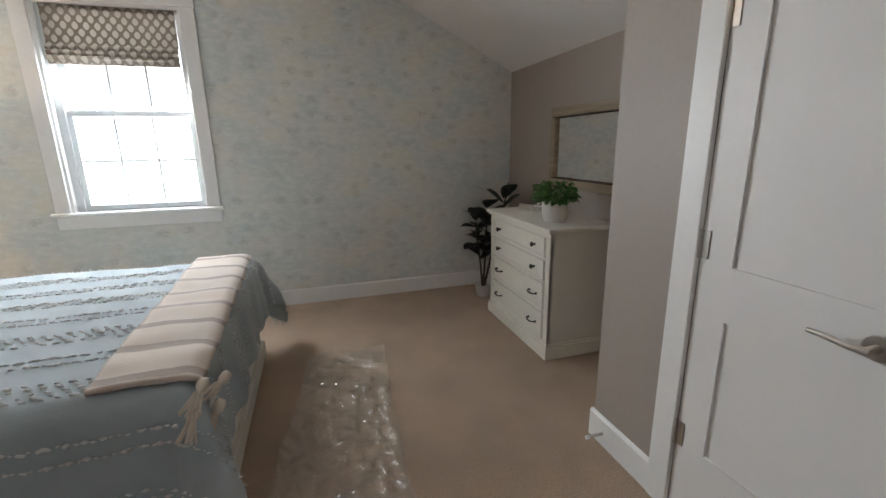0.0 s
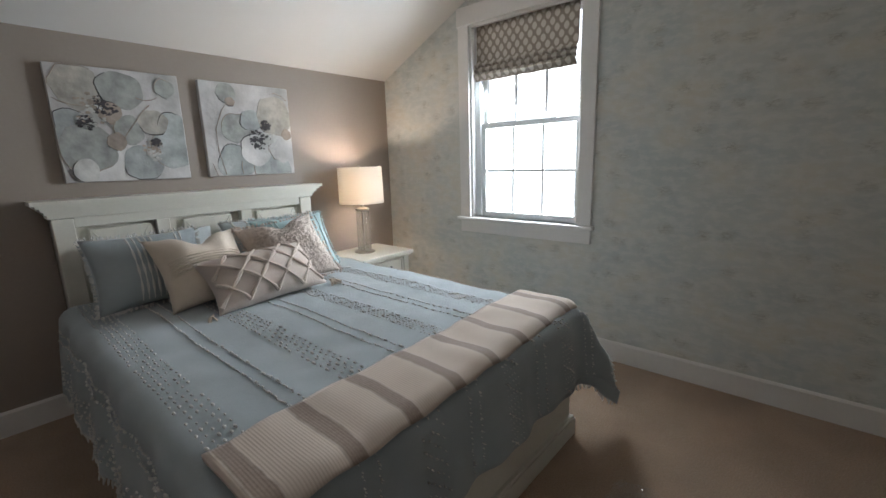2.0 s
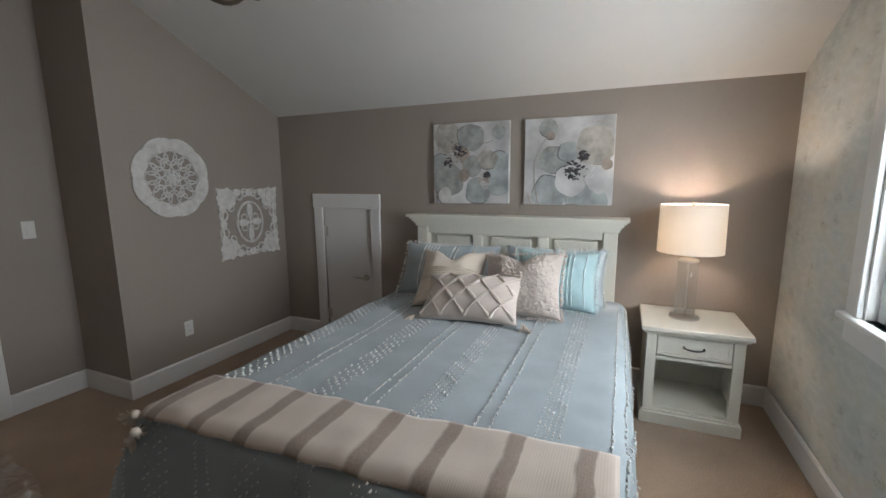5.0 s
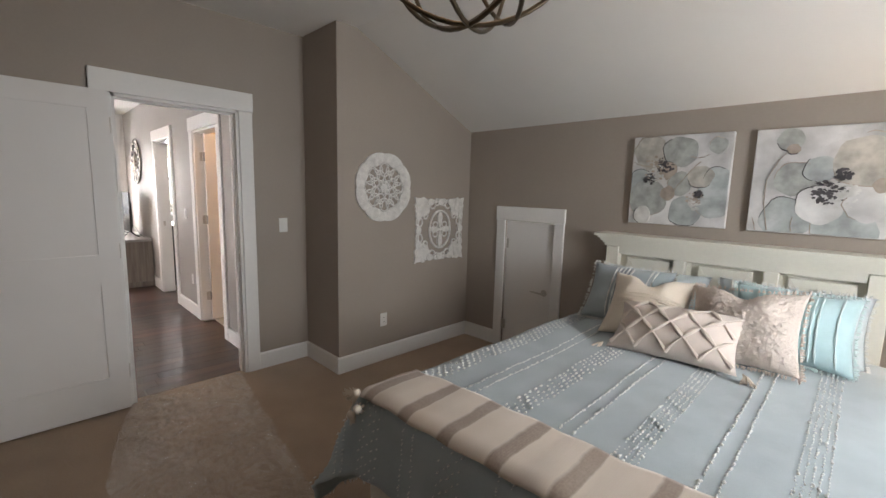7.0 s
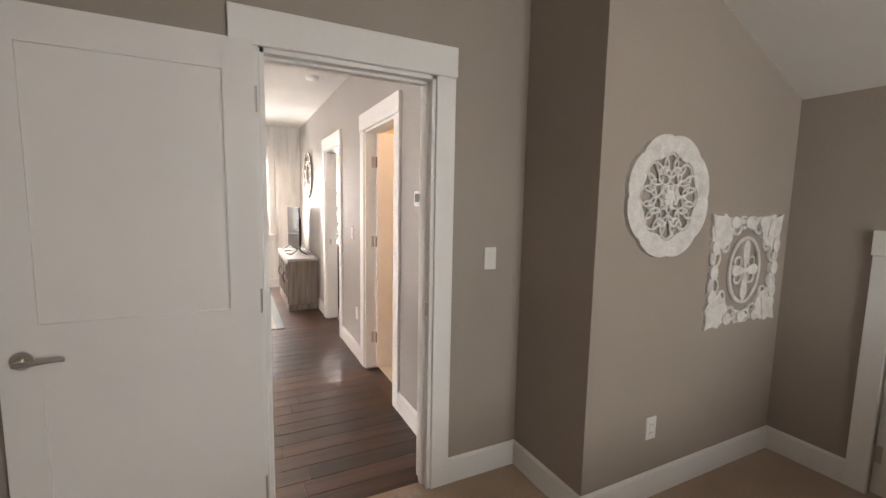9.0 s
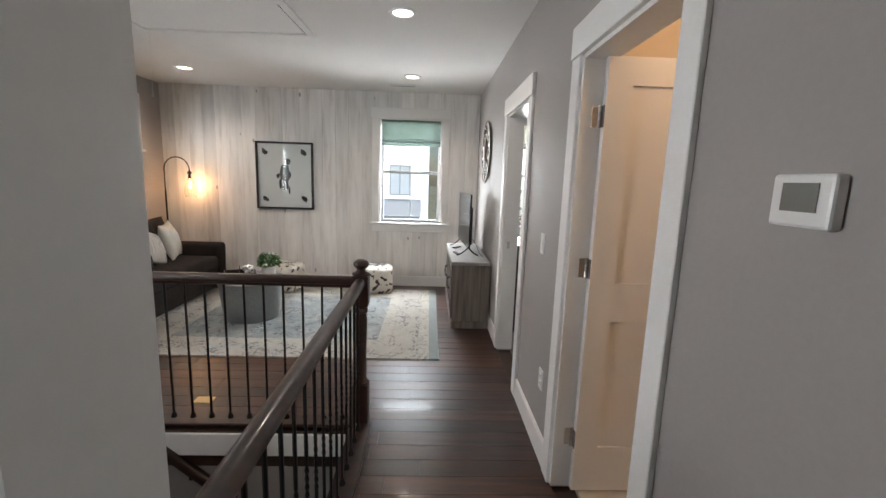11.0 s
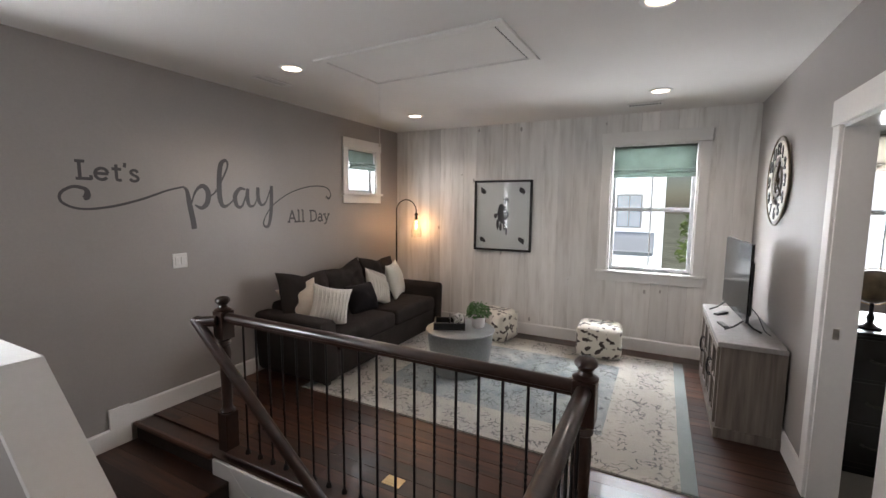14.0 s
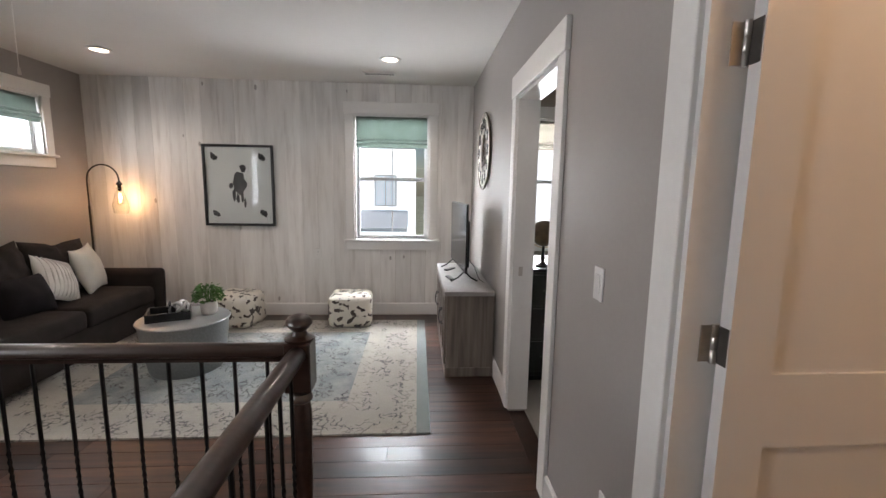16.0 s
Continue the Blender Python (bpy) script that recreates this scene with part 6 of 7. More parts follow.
def newel(parent, x, y, z0=0.0):
    nw = part("newel_post", box_bm(x - 0.045, x + 0.045, y - 0.045, y + 0.045, z0, 0.26, 0.004), rail_wood, parent, "dark turned newel post")
    part("shaft", lathe_bm([(0.045, 0.26), (0.047, 0.27), (0.034, 0.285), (0.030, 0.30), (0.033, 0.5), (0.036, 0.66), (0.030, 0.70), (0.040, 0.71), (0.040, 0.725), (0.032, 0.735), (0.046, 0.75)], 20, x, y), rail_wood, nw, smooth=True)
    part("block", box_bm(x - 0.045, x + 0.045, y - 0.045, y + 0.045, 0.75, 0.93, 0.004), rail_wood, nw)
    part("finial", lathe_bm([(0.05, 0.93), (0.052, 0.94), (0.030, 0.95), (0.024, 0.965), (0.034, 0.975), (0.046, 0.99), (0.044, 1.005), (0.030, 1.018), (0.012, 1.024), (0, 1.025)], 20, x, y), rail_wood, nw, smooth=True)


newel(rl, 0.0, 0.0)
newel(rl, 2.21, 0.0)
handrail(rl, (0.04, 0, 0.885), (2.17, 0, 0.885))
handrail(rl, (0.0, 0.04, 0.885), (0.0, 2.06, 0.885))
for a, b in (((0.04, -0.04, 0.0), (2.165, 0.07, 0.02)), ((-0.07, 0.045, 0.0), (0.055, 2.06, 0.02))):
    part("shoe", box_bm(a[0], b[0], a[1], b[1], a[2], b[2], 0.004), floor_wood, rl, "dark floor nosing under the balusters")
places = [(0.115 + 0.1125 * k, 0.0) for k in range(18)] + [(0.0, 0.115 + 0.1125 * k) for k in range(17)]
tw = bmesh.new()
tube_bm([(0, 0, 0.02), (0, 0, 0.36)], 0.0068, 6, bm=tw)
tube_bm([(0, 0, 0.54), (0, 0, 0.862)], 0.0068, 6, bm=tw)
pr = []
for k in range(25):
    r = 0.0068 + 0.0016 * math.sin(k * math.pi / 2)
    pr.append((r, 0.36 + 0.18 * k / 24))
b2 = lathe_bm(pr, 6)
tmp = bpy.data.meshes.new("twist")
b2.to_mesh(tmp)
b2.free()
tw.from_mesh(tmp)
b2 = lathe_bm([(0, 0.02), (0.017, 0.02), (0.017, 0.03), (0.012, 0.042), (0.010, 0.05), (0.0, 0.05)], 12)
b2.to_mesh(tmp)
b2.free()
tw.from_mesh(tmp)
bal = bpy.data.meshes.new("baluster")
tw.to_mesh(bal)
tw.free()
bal.materials.append(black_metal)
for x, y in places:
    o = new("baluster", bal)
    o.parent, o.location = rl, (x, y, 0)
sh = empty("stair_handrail", "dark wooden handrail descending the stairs", "handrail", at=(0, 0, 0))
handrail(sh, (3.21, -2.145, 0.87), (3.335, -2.09, 0.86), "return")
handrail(sh, (3.345, -2.09, 0.875), (1.75, -2.09, -0.47))
for x, z in ((2.75, 0.375), (2.0, -0.258)):
    part("bracket", tube_bm([(x, -2.09, z - 0.03), (x, -2.09, z - 0.07), (x, -2.12, z - 0.09)], 0.007, 8), black_metal, sh, smooth=True)

# ---- playroom things ----
rug = empty("area_rug", "faded teal and cream bordered oriental rug on the dark floor", "rug", at=(2.0, -4.21, 0.0))
w, d = 1.5, 1.11


def ring(name, w0, d0, w1, d1, material, label):
    bm = bmesh.new()
    for x0, x1, y0, y1 in ((-w0, w0, d1, d0), (-w0, w0, -d0, -d1), (-w0, -w1, -d1, d1), (w1, w0, -d1, d1)):
        add_box(bm, x0, x1, y0, y1, 0.0, 0.012)
    part(name, bm, material, rug, label)


for s in (-1, 1):
    part("edge", box_bm(s * w, s * (w - 0.085), -d, d, 0, 0.011), rug_edge, rug, "plain teal end band")
ring("outer_band", w - 0.085, d, w - 0.18, d - 0.05, rug_band, "pale band with small marks")
ring("border", w - 0.18, d - 0.05, w - 0.45, d - 0.30, rug_border, "cream border with faded scrolls")
ring("inner_band", w - 0.45, d - 0.30, w - 0.56, d - 0.40, rug_band, "pale inner band")
part("field", box_bm(-w + 0.56, w - 0.56, -d + 0.40, d - 0.40, 0, 0.012), rug_field, rug, "faded teal field")

# sofa
so = empty("sofa", "charcoal upholstered three-seat sofa with loose back cushions", "sofa", at=(3.68, -4.21, 0))
L0, L1 = -1.085, 1.085
part("base", box_bm(-0.40, 0.42, L0 + 0.12, L1 - 0.12, 0.05, 0.30, 0.02, 2), charcoal, so, smooth=True)
for s in (-1, 1):
    y0, y1 = sorted((s * (L1 - 0.20), s * L1))
    bm = box_bm(-0.43, 0.43, y0, y1, 0.045, 0.60, 0.05, 4)
    for v in bm.verts:
        v.co.y += s * 0.03 * max(0, v.co.z - 0.35) / 0.25
        v.co.z += 0.006 * noise.noise(v.co * 6)
    part("arm", bm, charcoal, so, smooth="all")
part("back", box_bm(0.20, 0.44, L0 + 0.18, L1 - 0.18, 0.10, 0.66, 0.05, 3), charcoal, so, smooth="all")
for k in range(2):
    y0 = L0 + 0.205 + k * 0.88
    bm = box_bm(-0.44, 0.22, y0, y0 + 0.875, 0.29, 0.455, 0.045, 4)
    bmesh.ops.subdivide_edges(bm, edges=[e for e in bm.edges if e.calc_length() > 0.3], cuts=6, use_grid_fill=True)
    for v in bm.verts:
        if v.co.z > 0.42:
            v.co.z += 0.018 * (1 - ((v.co.y - y0 - 0.4375) / 0.4375) ** 2) + 0.006 * noise.noise(v.co * 9)
    part("seat_cushion", bm, charcoal, so, smooth="all")
for k in range(3):
    b = part("back_cushion", pillow_bm(0.66, 0.52, 0.26, seed=20 + k, crumple=0.04, pinch=0.09, chop=0.03), charcoal, so, smooth="all")
    b.matrix_basis = pose(0.15, L1 - 0.38 - k * 0.60, 0.695 + 0.008 * k, 0, 0, -90) @ pose(0, 0, 0, -16) @ pose(0, 0, 0, 0, (5, -8, 4)[k], 0)
for x in (-0.36, 0.36):
    for y in (L0 + 0.1, L1 - 0.1):
        part("leg", box_bm(x - 0.025, x + 0.025, y - 0.025, y + 0.025, 0.0, 0.06, 0.004), black_lacquer, so)
sx, sy = 3.68, -4.21
wk = upright([-0.8, -0.6, -0.4, -0.2, 0, 0.2, 0.4, 0.6, 0.8], 0.006)
cushion("white ribbed knit cushion on the sofa", 0.38, 0.38, 0.14, white_knit, (3.54, -3.52, 0.64), -125, 20, 14, 31, wk, white_knit, name="cushion", pinch=0.12)
cushion("plain cream cushion on the sofa arm end", 0.37, 0.36, 0.13, cream_cloth, (3.77, -3.37, 0.685), -140, 20, -18, 32, name="cushion", pinch=0.12)
cushion("dark velvet cushion on the sofa", 0.42, 0.32, 0.2, charcoal_dark, (3.60, -4.07, 0.60), -95, 22, 0, 33, name="cushion")
cushion("white ribbed knit cushion on the sofa", 0.40, 0.40, 0.13, white_knit, (3.64, -4.42, 0.655), -80, 24, 22, 34, wk, white_knit, name="cushion")
cushion("pale grey cushion in the sofa corner", 0.46, 0.45, 0.14, cloth("pale_grey_linen", (0.55, 0.54, 0.49), 500), (3.68, -4.84, 0.675), -72, 16, -3, 35, name="cushion", pinch=0.12)

# drum table with tray and plant
dt = empty("drum_table", "round hammered zinc drum coffee table", "coffee table", at=(2.44, -4.11, 0.012))
part("drum", lathe_bm([(0, 0), (0.255, 0), (0.262, 0.01), (0.285, 0.12), (0.305, 0.26), (0.318, 0.385), (0.322, 0.395), (0, 0.395)], 64), drum_metal, dt, smooth=True)
part("top", lathe_bm([(0.30, 0.396), (0.328, 0.396), (0.332, 0.402), (0.328, 0.41), (0.318, 0.412), (0.0, 0.412)], 64), mat("zinc_top", (0.33, 0.345, 0.35), 0.35, 0.6, blotch=0.08, bscale=8), dt, "smooth grey metal top", smooth=True)
ty = empty("serving_tray", "black wooden divided tray with a handle", "tray", at=(2.55, -4.10, 0.424), turn=25)
part("base", box_bm(-0.15, 0.15, -0.12, 0.12, 0, 0.012), black_lacquer, ty)
for x0, x1, y0, y1 in ((-0.15, 0.15, -0.12, -0.108), (-0.15, 0.15, 0.108, 0.12), (-0.15, -0.138, -0.108, 0.108), (0.138, 0.15, -0.108, 0.108), (-0.006, 0.006, -0.108, 0.108)):
    part("side", box_bm(x0, x1, y0, y1, 0.012, 0.065, 0.002), black_lacquer, ty)
part("handle", tube_bm([(0, -0.11, 0.06), (0, -0.11, 0.105), (0, 0.11, 0.105), (0, 0.11, 0.06)], 0.006, 8), black_metal, ty)
kn = empty("glass_knot", "small white decorative knot in the tray", "ornament", at=(2.50, -4.19, 0.437))
pts = [(0.04 * math.cos(2 * a) * (1.2 + 0.5 * math.cos(3 * a)) / 1.3, 0.04 * math.sin(2 * a) * (1.2 + 0.5 * math.cos(3 * a)) / 1.3, 0.055 + 0.035 * math.sin(3 * a)) for a in [2 * math.pi * k / 60 for k in range(60)]]
part("knot", tube_bm(pts, 0.013, 8, True), plastic_white, kn, smooth="all")
tp = empty("potted_plant", "bright green leafy plant in a small white pot", "plant", at=(2.30, -4.22, 0.424))
part("pot", lathe_bm([(0, 0), (0.05, 0), (0.062, 0.015), (0.066, 0.07), (0.062, 0.105), (0.057, 0.105), (0.056, 0.09), (0, 0.09)], 28), ceramic, tp, "small white pot", smooth=True)
part("soil", lathe_bm([(0, 0.093), (0.0555, 0.093), (0.0555, 0.09)], 20), soil, tp)
leafy(tp, (0, 0, 0.115), 0.115, 0.13, 380, 0.017, leaf_green, 12)

# poufs
for k, (px, py, tn) in enumerate(((1.30, -5.24, 4), (2.50, -5.25, -12))):
    pf = empty("pouf", "spotted cowhide cube pouf by the board wall", "pouf", group="spotted poufs", at=(px, py, 0.0), turn=tn)
    bm = box_bm(-0.225, 0.225, -0.2, 0.2, 0.0, 0.355, 0.075, 5)
    for v in bm.verts:
        v.co += Vector((1, 1, 0.3 * (v.co.z > 0.1))) * 0.012 * noise.noise(v.co * 7 + Vector((k, 0, 0)))
    part("body", bm, hide, pf, smooth="all")
    for z in (0.315, 0.045):
        q = [(-0.20, -0.19), (0.20, -0.19), (0.21, -0.18), (0.21, 0.18), (0.20, 0.19), (-0.20, 0.19), (-0.21, 0.18), (-0.21, -0.18)]
        part("seam", tube_bm([(a * 1.0, b * 0.98, z) for a, b in q], 0.005, 6, True), white_knit, pf)

# arc floor lamp
fl = empty("floor_lamp", "black arched floor lamp with clear glass shade, lit amber", "lamp", at=(4.035, -5.40, 0))
part("base", lathe_bm([(0, 0), (0.09, 0), (0.09, 0.012), (0.085, 0.02), (0, 0.022)], 32), black_metal, fl, smooth=True)
part("pole", tube_bm([(0, 0, 0.02), (0, 0, 1.24)], 0.011, 10), black_metal, fl, smooth=True)
arc = [(-0.16 + 0.16 * math.cos(math.pi * k / 16), 0, 1.51 + 0.16 * math.sin(math.pi * k / 16)) for k in range(17)]
part("arch", tube_bm([(0, 0, 1.24)] + arc + [(-0.32, 0, 1.49)], 0.0075, 10), black_metal, fl, smooth="all")
part("socket", lathe_bm([(0, 1.50), (0.012, 1.50), (0.03, 1.475), (0.03, 1.465), (0.018, 1.46), (0.018, 1.40), (0, 1.40)], 16, -0.32), black_metal, fl, smooth=True)
part("shade", lathe_bm([(0.03, 1.44), (0.034, 1.40), (0.05, 1.35), (0.072, 1.27), (0.075, 1.22), (0.06, 1.165), (0.058, 1.166), (0.073, 1.22), (0.070, 1.27), (0.048, 1.35), (0.032, 1.40), (0.028, 1.44)], 28, -0.32), clear_glass, fl, "clear bell glass shade", smooth=True)
part("bulb", lathe_bm([(0, 1.40), (0.014, 1.39), (0.018, 1.36), (0.032, 1.30), (0.026, 1.26), (0, 1.245)], 18, -0.32), clear_glass, fl, smooth=True)
pts = [(-0.32 + 0.012 * math.cos(k * 2.1), 0.012 * math.sin(k * 2.1), 1.275 + 0.0085 * k) for k in range(13)]
part("filament", tube_bm(pts, 0.004, 6), filament, fl, "glowing amber filament")

# framed print
fp = empty("framed_print", "black-framed print of a dark running shape on white paper", "picture", at=(2.556, PFY + 0.002, 1.475))
pw, ph = 0.378, 0.443
for x0, x1, z0, z1 in ((-pw, pw, ph - 0.026, ph), (-pw, pw, -ph, -ph + 0.026), (-pw, -pw + 0.026, -ph + 0.026, ph - 0.026), (pw - 0.026, pw, -ph + 0.026, ph - 0.026)):
    part("frame", box_bm(x0, x1, 0.0, 0.032, z0, z1, 0.003), black_lacquer, fp, "black frame")
part("paper", box_bm(-pw + 0.024, pw - 0.024, 0.004, 0.012, -ph + 0.024, ph - 0.024), paper_white, fp, "white print paper")


def print_shape(name, outline, d):
    part(name, extrude_bm(outline, "y", 0.0115, d), ink, fp)


print_shape("print_mark", blob(0.0, 0.03, 0.075, 1.0, 1.5, 40, 0.5), 0.0128)
print_shape("print_mark", blob(-0.045, 0.19, 0.032, 2.0, 1.5, 30, 0.5), 0.0129)
for k, (u, v, r) in enumerate(((0.06, -0.10, 0.02), (0.02, -0.14, 0.017), (-0.03, -0.13, 0.017), (-0.055, -0.19, 0.014), (0.09, 0.0, 0.022))):
    print_shape("print_mark", blob(u, v, r, 3.0 + k, 3.2 if k < 4 else 1.6, 24, 0.5), 0.0127)
for k, (u, v) in enumerate(((0.26, 0.31), (-0.25, 0.31), (0.26, -0.31), (-0.25, -0.30))):
    for q in range(3):
        print_shape("print_mark", blob(u + 0.02 * (q - 1), v + 0.012 * (q - 1), 0.02, 11.0 + 5 * k + q, 1.5, 18, 0.8), 0.0125)
pg = part("glass", box_bm(-pw + 0.026, pw - 0.026, 0.017, 0.019, -ph + 0.026, ph - 0.026), pane_glass, fp)
pg.visible_shadow = False


# wall lettering
def smooth_line(pts, n=8):
    out = []
    q = [pts[0]] + list(pts) + [pts[-1]]
    for k in range(1, len(q) - 2):
        for s in range(n):
            t = s / n
            out.append(tuple(0.5 * (2 * b + (c - a) * t + (2 * a - 5 * b + 4 * c - d) * t * t + (3 * b - a - 3 * c + d) * t ** 3) for a, b, c, d in zip(q[k - 1], q[k], q[k + 1], q[k + 2])))
    out.append(tuple(pts[-1]))
    return out


def stroke(bm, pts, depth):
    """A brushed stroke on the east wall from (u, z, width) points."""
    line = smooth_line(pts)
    left, right = [], []
    for k, (u, z, w) in enumerate(line):
        a, b = line[max(k - 1, 0)], line[min(k + 1, len(line) - 1)]
        d = Vector((b[0] - a[0], b[1] - a[1])).normalized()
        n = Vector((-d.y, d.x)) * w / 2
        left.append(bm.verts.new((PEX - depth, -(u + n.x), z + n.y)))
        right.append(bm.verts.new((PEX - depth, -(u - n.x), z - n.y)))
    for k in range(len(line) - 1):
        bm.faces.new((left[k], left[k + 1], right[k + 1], right[k]))


sgn = empty("wall_lettering", "charcoal vinyl lettering reading Let's play All Day", "wall lettering", at=(0, 0, 0))
ARC_E = [(0.30 + 0.27 * math.cos(a), 0.34 + 0.31 * math.sin(a)) for a in [0.12 + 0.55 * k for k in range(11)]]
RING_A = [(0.24 + 0.2 * math.cos(a), 0.2 + 0.18 * math.sin(a)) for a in [0.2 + 0.62 * k for k in range(11)]]
GLYPHS = {
    "L": (0.74, [[(0.17, 0.0), (0.17, 1.0)], [(0.0, 0.04), (0.62, 0.04)], [(0.0, 0.96), (0.38, 0.96)], [(0.6, 0.0), (0.6, 0.24)]]),
    "e": (0.72, [ARC_E, [(0.05, 0.36), (0.57, 0.36)]]),
    "t": (0.50, [[(0.2, 0.92), (0.2, 0.2), (0.26, 0.05), (0.42, 0.05)], [(0.0, 0.66), (0.42, 0.66)]]),
    "'": (0.26, [[(0.1, 1.04), (0.07, 0.78)]]),
    "s": (0.50, [[(0.40, 0.52), (0.33, 0.63), (0.18, 0.65), (0.08, 0.54), (0.16, 0.40), (0.32, 0.31), (0.41, 0.18), (0.31, 0.04), (0.13, 0.03), (0.03, 0.15)]]),
    "A": (0.86, [[(0.08, 0.0), (0.39, 1.0)], [(0.39, 1.0), (0.72, 0.0)], [(0.2, 0.34), (0.6, 0.34)], [(-0.05, 0.04), (0.22, 0.04)], [(0.58, 0.04), (0.86, 0.04)]]),
    "l": (0.40, [[(0.17, 0.0), (0.17, 1.04)], [(0.0, 0.04), (0.34, 0.04)], [(0.02, 1.0), (0.17, 1.0)]]),
    "D": (0.86, [[(0.15, 0.0), (0.15, 1.0)], [(0.0, 0.96), (0.38, 0.96), (0.62, 0.84), (0.71, 0.5), (0.62, 0.16), (0.38, 0.04), (0.0, 0.04)]]),
    "a": (0.64, [RING_A, [(0.08, 0.58), (0.25, 0.66), (0.41, 0.58), (0.44, 0.42), (0.44, 0.12), (0.58, 0.04)]]),
    "y": (0.70, [[(0.09, 0.63), (0.33, 0.03)], [(0.57, 0.63), (0.33, 0.03), (0.22, -0.22), (0.04, -0.24)], [(-0.03, 0.63), (0.22, 0.63)], [(0.44, 0.63), (0.68, 0.63)]]),
    " ": (0.42, []),
}


def slab_word(text, u0, u1, z0, cap, weight):
    """Slab-serif letters on the east wall from u0 to u1, each a mesh of its own."""
    step = (u1 - u0) / sum(GLYPHS[c][0] for c in text)
    u = u0
    for c in text:
        wide, lines = GLYPHS[c]
        if lines:
            bm = bmesh.new()
            for k, line in enumerate(lines):
                stroke(bm, [(u + x * step, z0 + z * cap, weight) for x, z in line], 0.003 + 0.0005 * k)
            bm.normal_update()
            bmesh.ops.reverse_faces(bm, faces=[f for f in bm.faces if f.normal.x > 0])
            part("letter", bm, lettering, sgn)
        u += wide * step


slab_word("Let's", 1.853, 2.235, 1.755, 0.122, 0.020)
slab_word("All Day", 3.585, 4.195, 1.415, 0.122, 0.018)
strokes = [
    [(2.545, 1.728, 0.012), (2.57, 1.70, 0.03), (2.585, 1.60, 0.042), (2.605, 1.48, 0.045), (2.615, 1.395, 0.045)],
    [(2.60, 1.60, 0.012), (2.64, 1.70, 0.02), (2.70, 1.745, 0.036), (2.745, 1.70, 0.046), (2.735, 1.61, 0.044), (2.685, 1.565, 0.03), (2.63, 1.59, 0.014)],
    [(2.735, 1.645, 0.012), (2.81, 1.70, 0.014), (2.89, 1.83, 0.016), (2.935, 1.93, 0.018), (2.915, 1.972, 0.026), (2.87, 1.93, 0.042), (2.85, 1.80, 0.046), (2.85, 1.65, 0.046), (2.88, 1.58, 0.034), (2.94, 1.60, 0.016), (2.99, 1.65, 0.012)],
    [(3.10, 1.73, 0.016), (3.045, 1.735, 0.03), (2.995, 1.67, 0.044), (3.01, 1.585, 0.036), (3.065, 1.585, 0.022), (3.125, 1.73, 0.012)],
    [(3.125, 1.74, 0.036), (3.12, 1.65, 0.042), (3.14, 1.585, 0.032), (3.19, 1.59, 0.016), (3.225, 1.66, 0.012)],
    [(3.235, 1.755, 0.036), (3.235, 1.66, 0.042), (3.265, 1.595, 0.03), (3.32, 1.62, 0.016), (3.385, 1.765, 0.012)],
    [(3.39, 1.775, 0.036), (3.385, 1.65, 0.042), (3.372, 1.50, 0.040), (3.345, 1.40, 0.034), (3.305, 1.385, 0.026), (3.285, 1.425, 0.016), (3.335, 1.52, 0.012), (3.43, 1.61, 0.011), (3.62, 1.715, 0.011), (3.85, 1.782, 0.012), (4.05, 1.80, 0.013), (4.17, 1.775, 0.014), (4.21, 1.71, 0.016), (4.175, 1.665, 0.022), (4.135, 1.69, 0.028)],
    [(2.55, 1.733, 0.014), (2.42, 1.70, 0.015), (2.22, 1.625, 0.017), (2.03, 1.575, 0.017), (1.87, 1.562, 0.015), (1.775, 1.60, 0.016), (1.765, 1.66, 0.018), (1.83, 1.705, 0.02), (1.90, 1.69, 0.026), (1.905, 1.645, 0.04), (1.885, 1.632, 0.03)],
]
for k, s in enumerate(strokes):
    bm = bmesh.new()
    stroke(bm, s, 0.004 + 0.0006 * k)
    bm.normal_update()
    bmesh.ops.reverse_faces(bm, faces=[f for f in bm.faces if f.normal.x > 0])
    part("letter_stroke", bm, lettering, sgn)

# clock
ck = empty("wall_clock", "round off-white wall clock with dark numerals and a wire rim", "clock", at=(HX + 0.002, -4.61, 1.81), turn=90)
ck.scale = (1.07, 1.07, 1.07)
clock_white = mat("clock_white", (0.60, 0.57, 0.51), 0.6, blotch=0.1, bscale=10)
part("rim", tube_bm([(0.315 * math.cos(2 * math.pi * k / 48), -0.02, 0.315 * math.sin(2 * math.pi * k / 48)) for k in range(48)], 0.007, 6, True), bronze, ck, "dark wire rim", smooth="all")


def flat_ring(r0, r1, y0, y1):
    bm = bmesh.new()
    n = 48
    v = [[bm.verts.new((r * math.cos(2 * math.pi * k / n), y, r * math.sin(2 * math.pi * k / n))) for k in range(n)] for r, y in ((r0, y0), (r1, y0), (r1, y1), (r0, y1))]
    for a, b in zip(v, v[1:] + v[:1]):
        for k in range(n):
            bm.faces.new((a[k], a[(k + 1) % n], b[(k + 1) % n], b[k]))
    bmesh.ops.recalc_face_normals(bm, faces=bm.faces[:])
    return bm


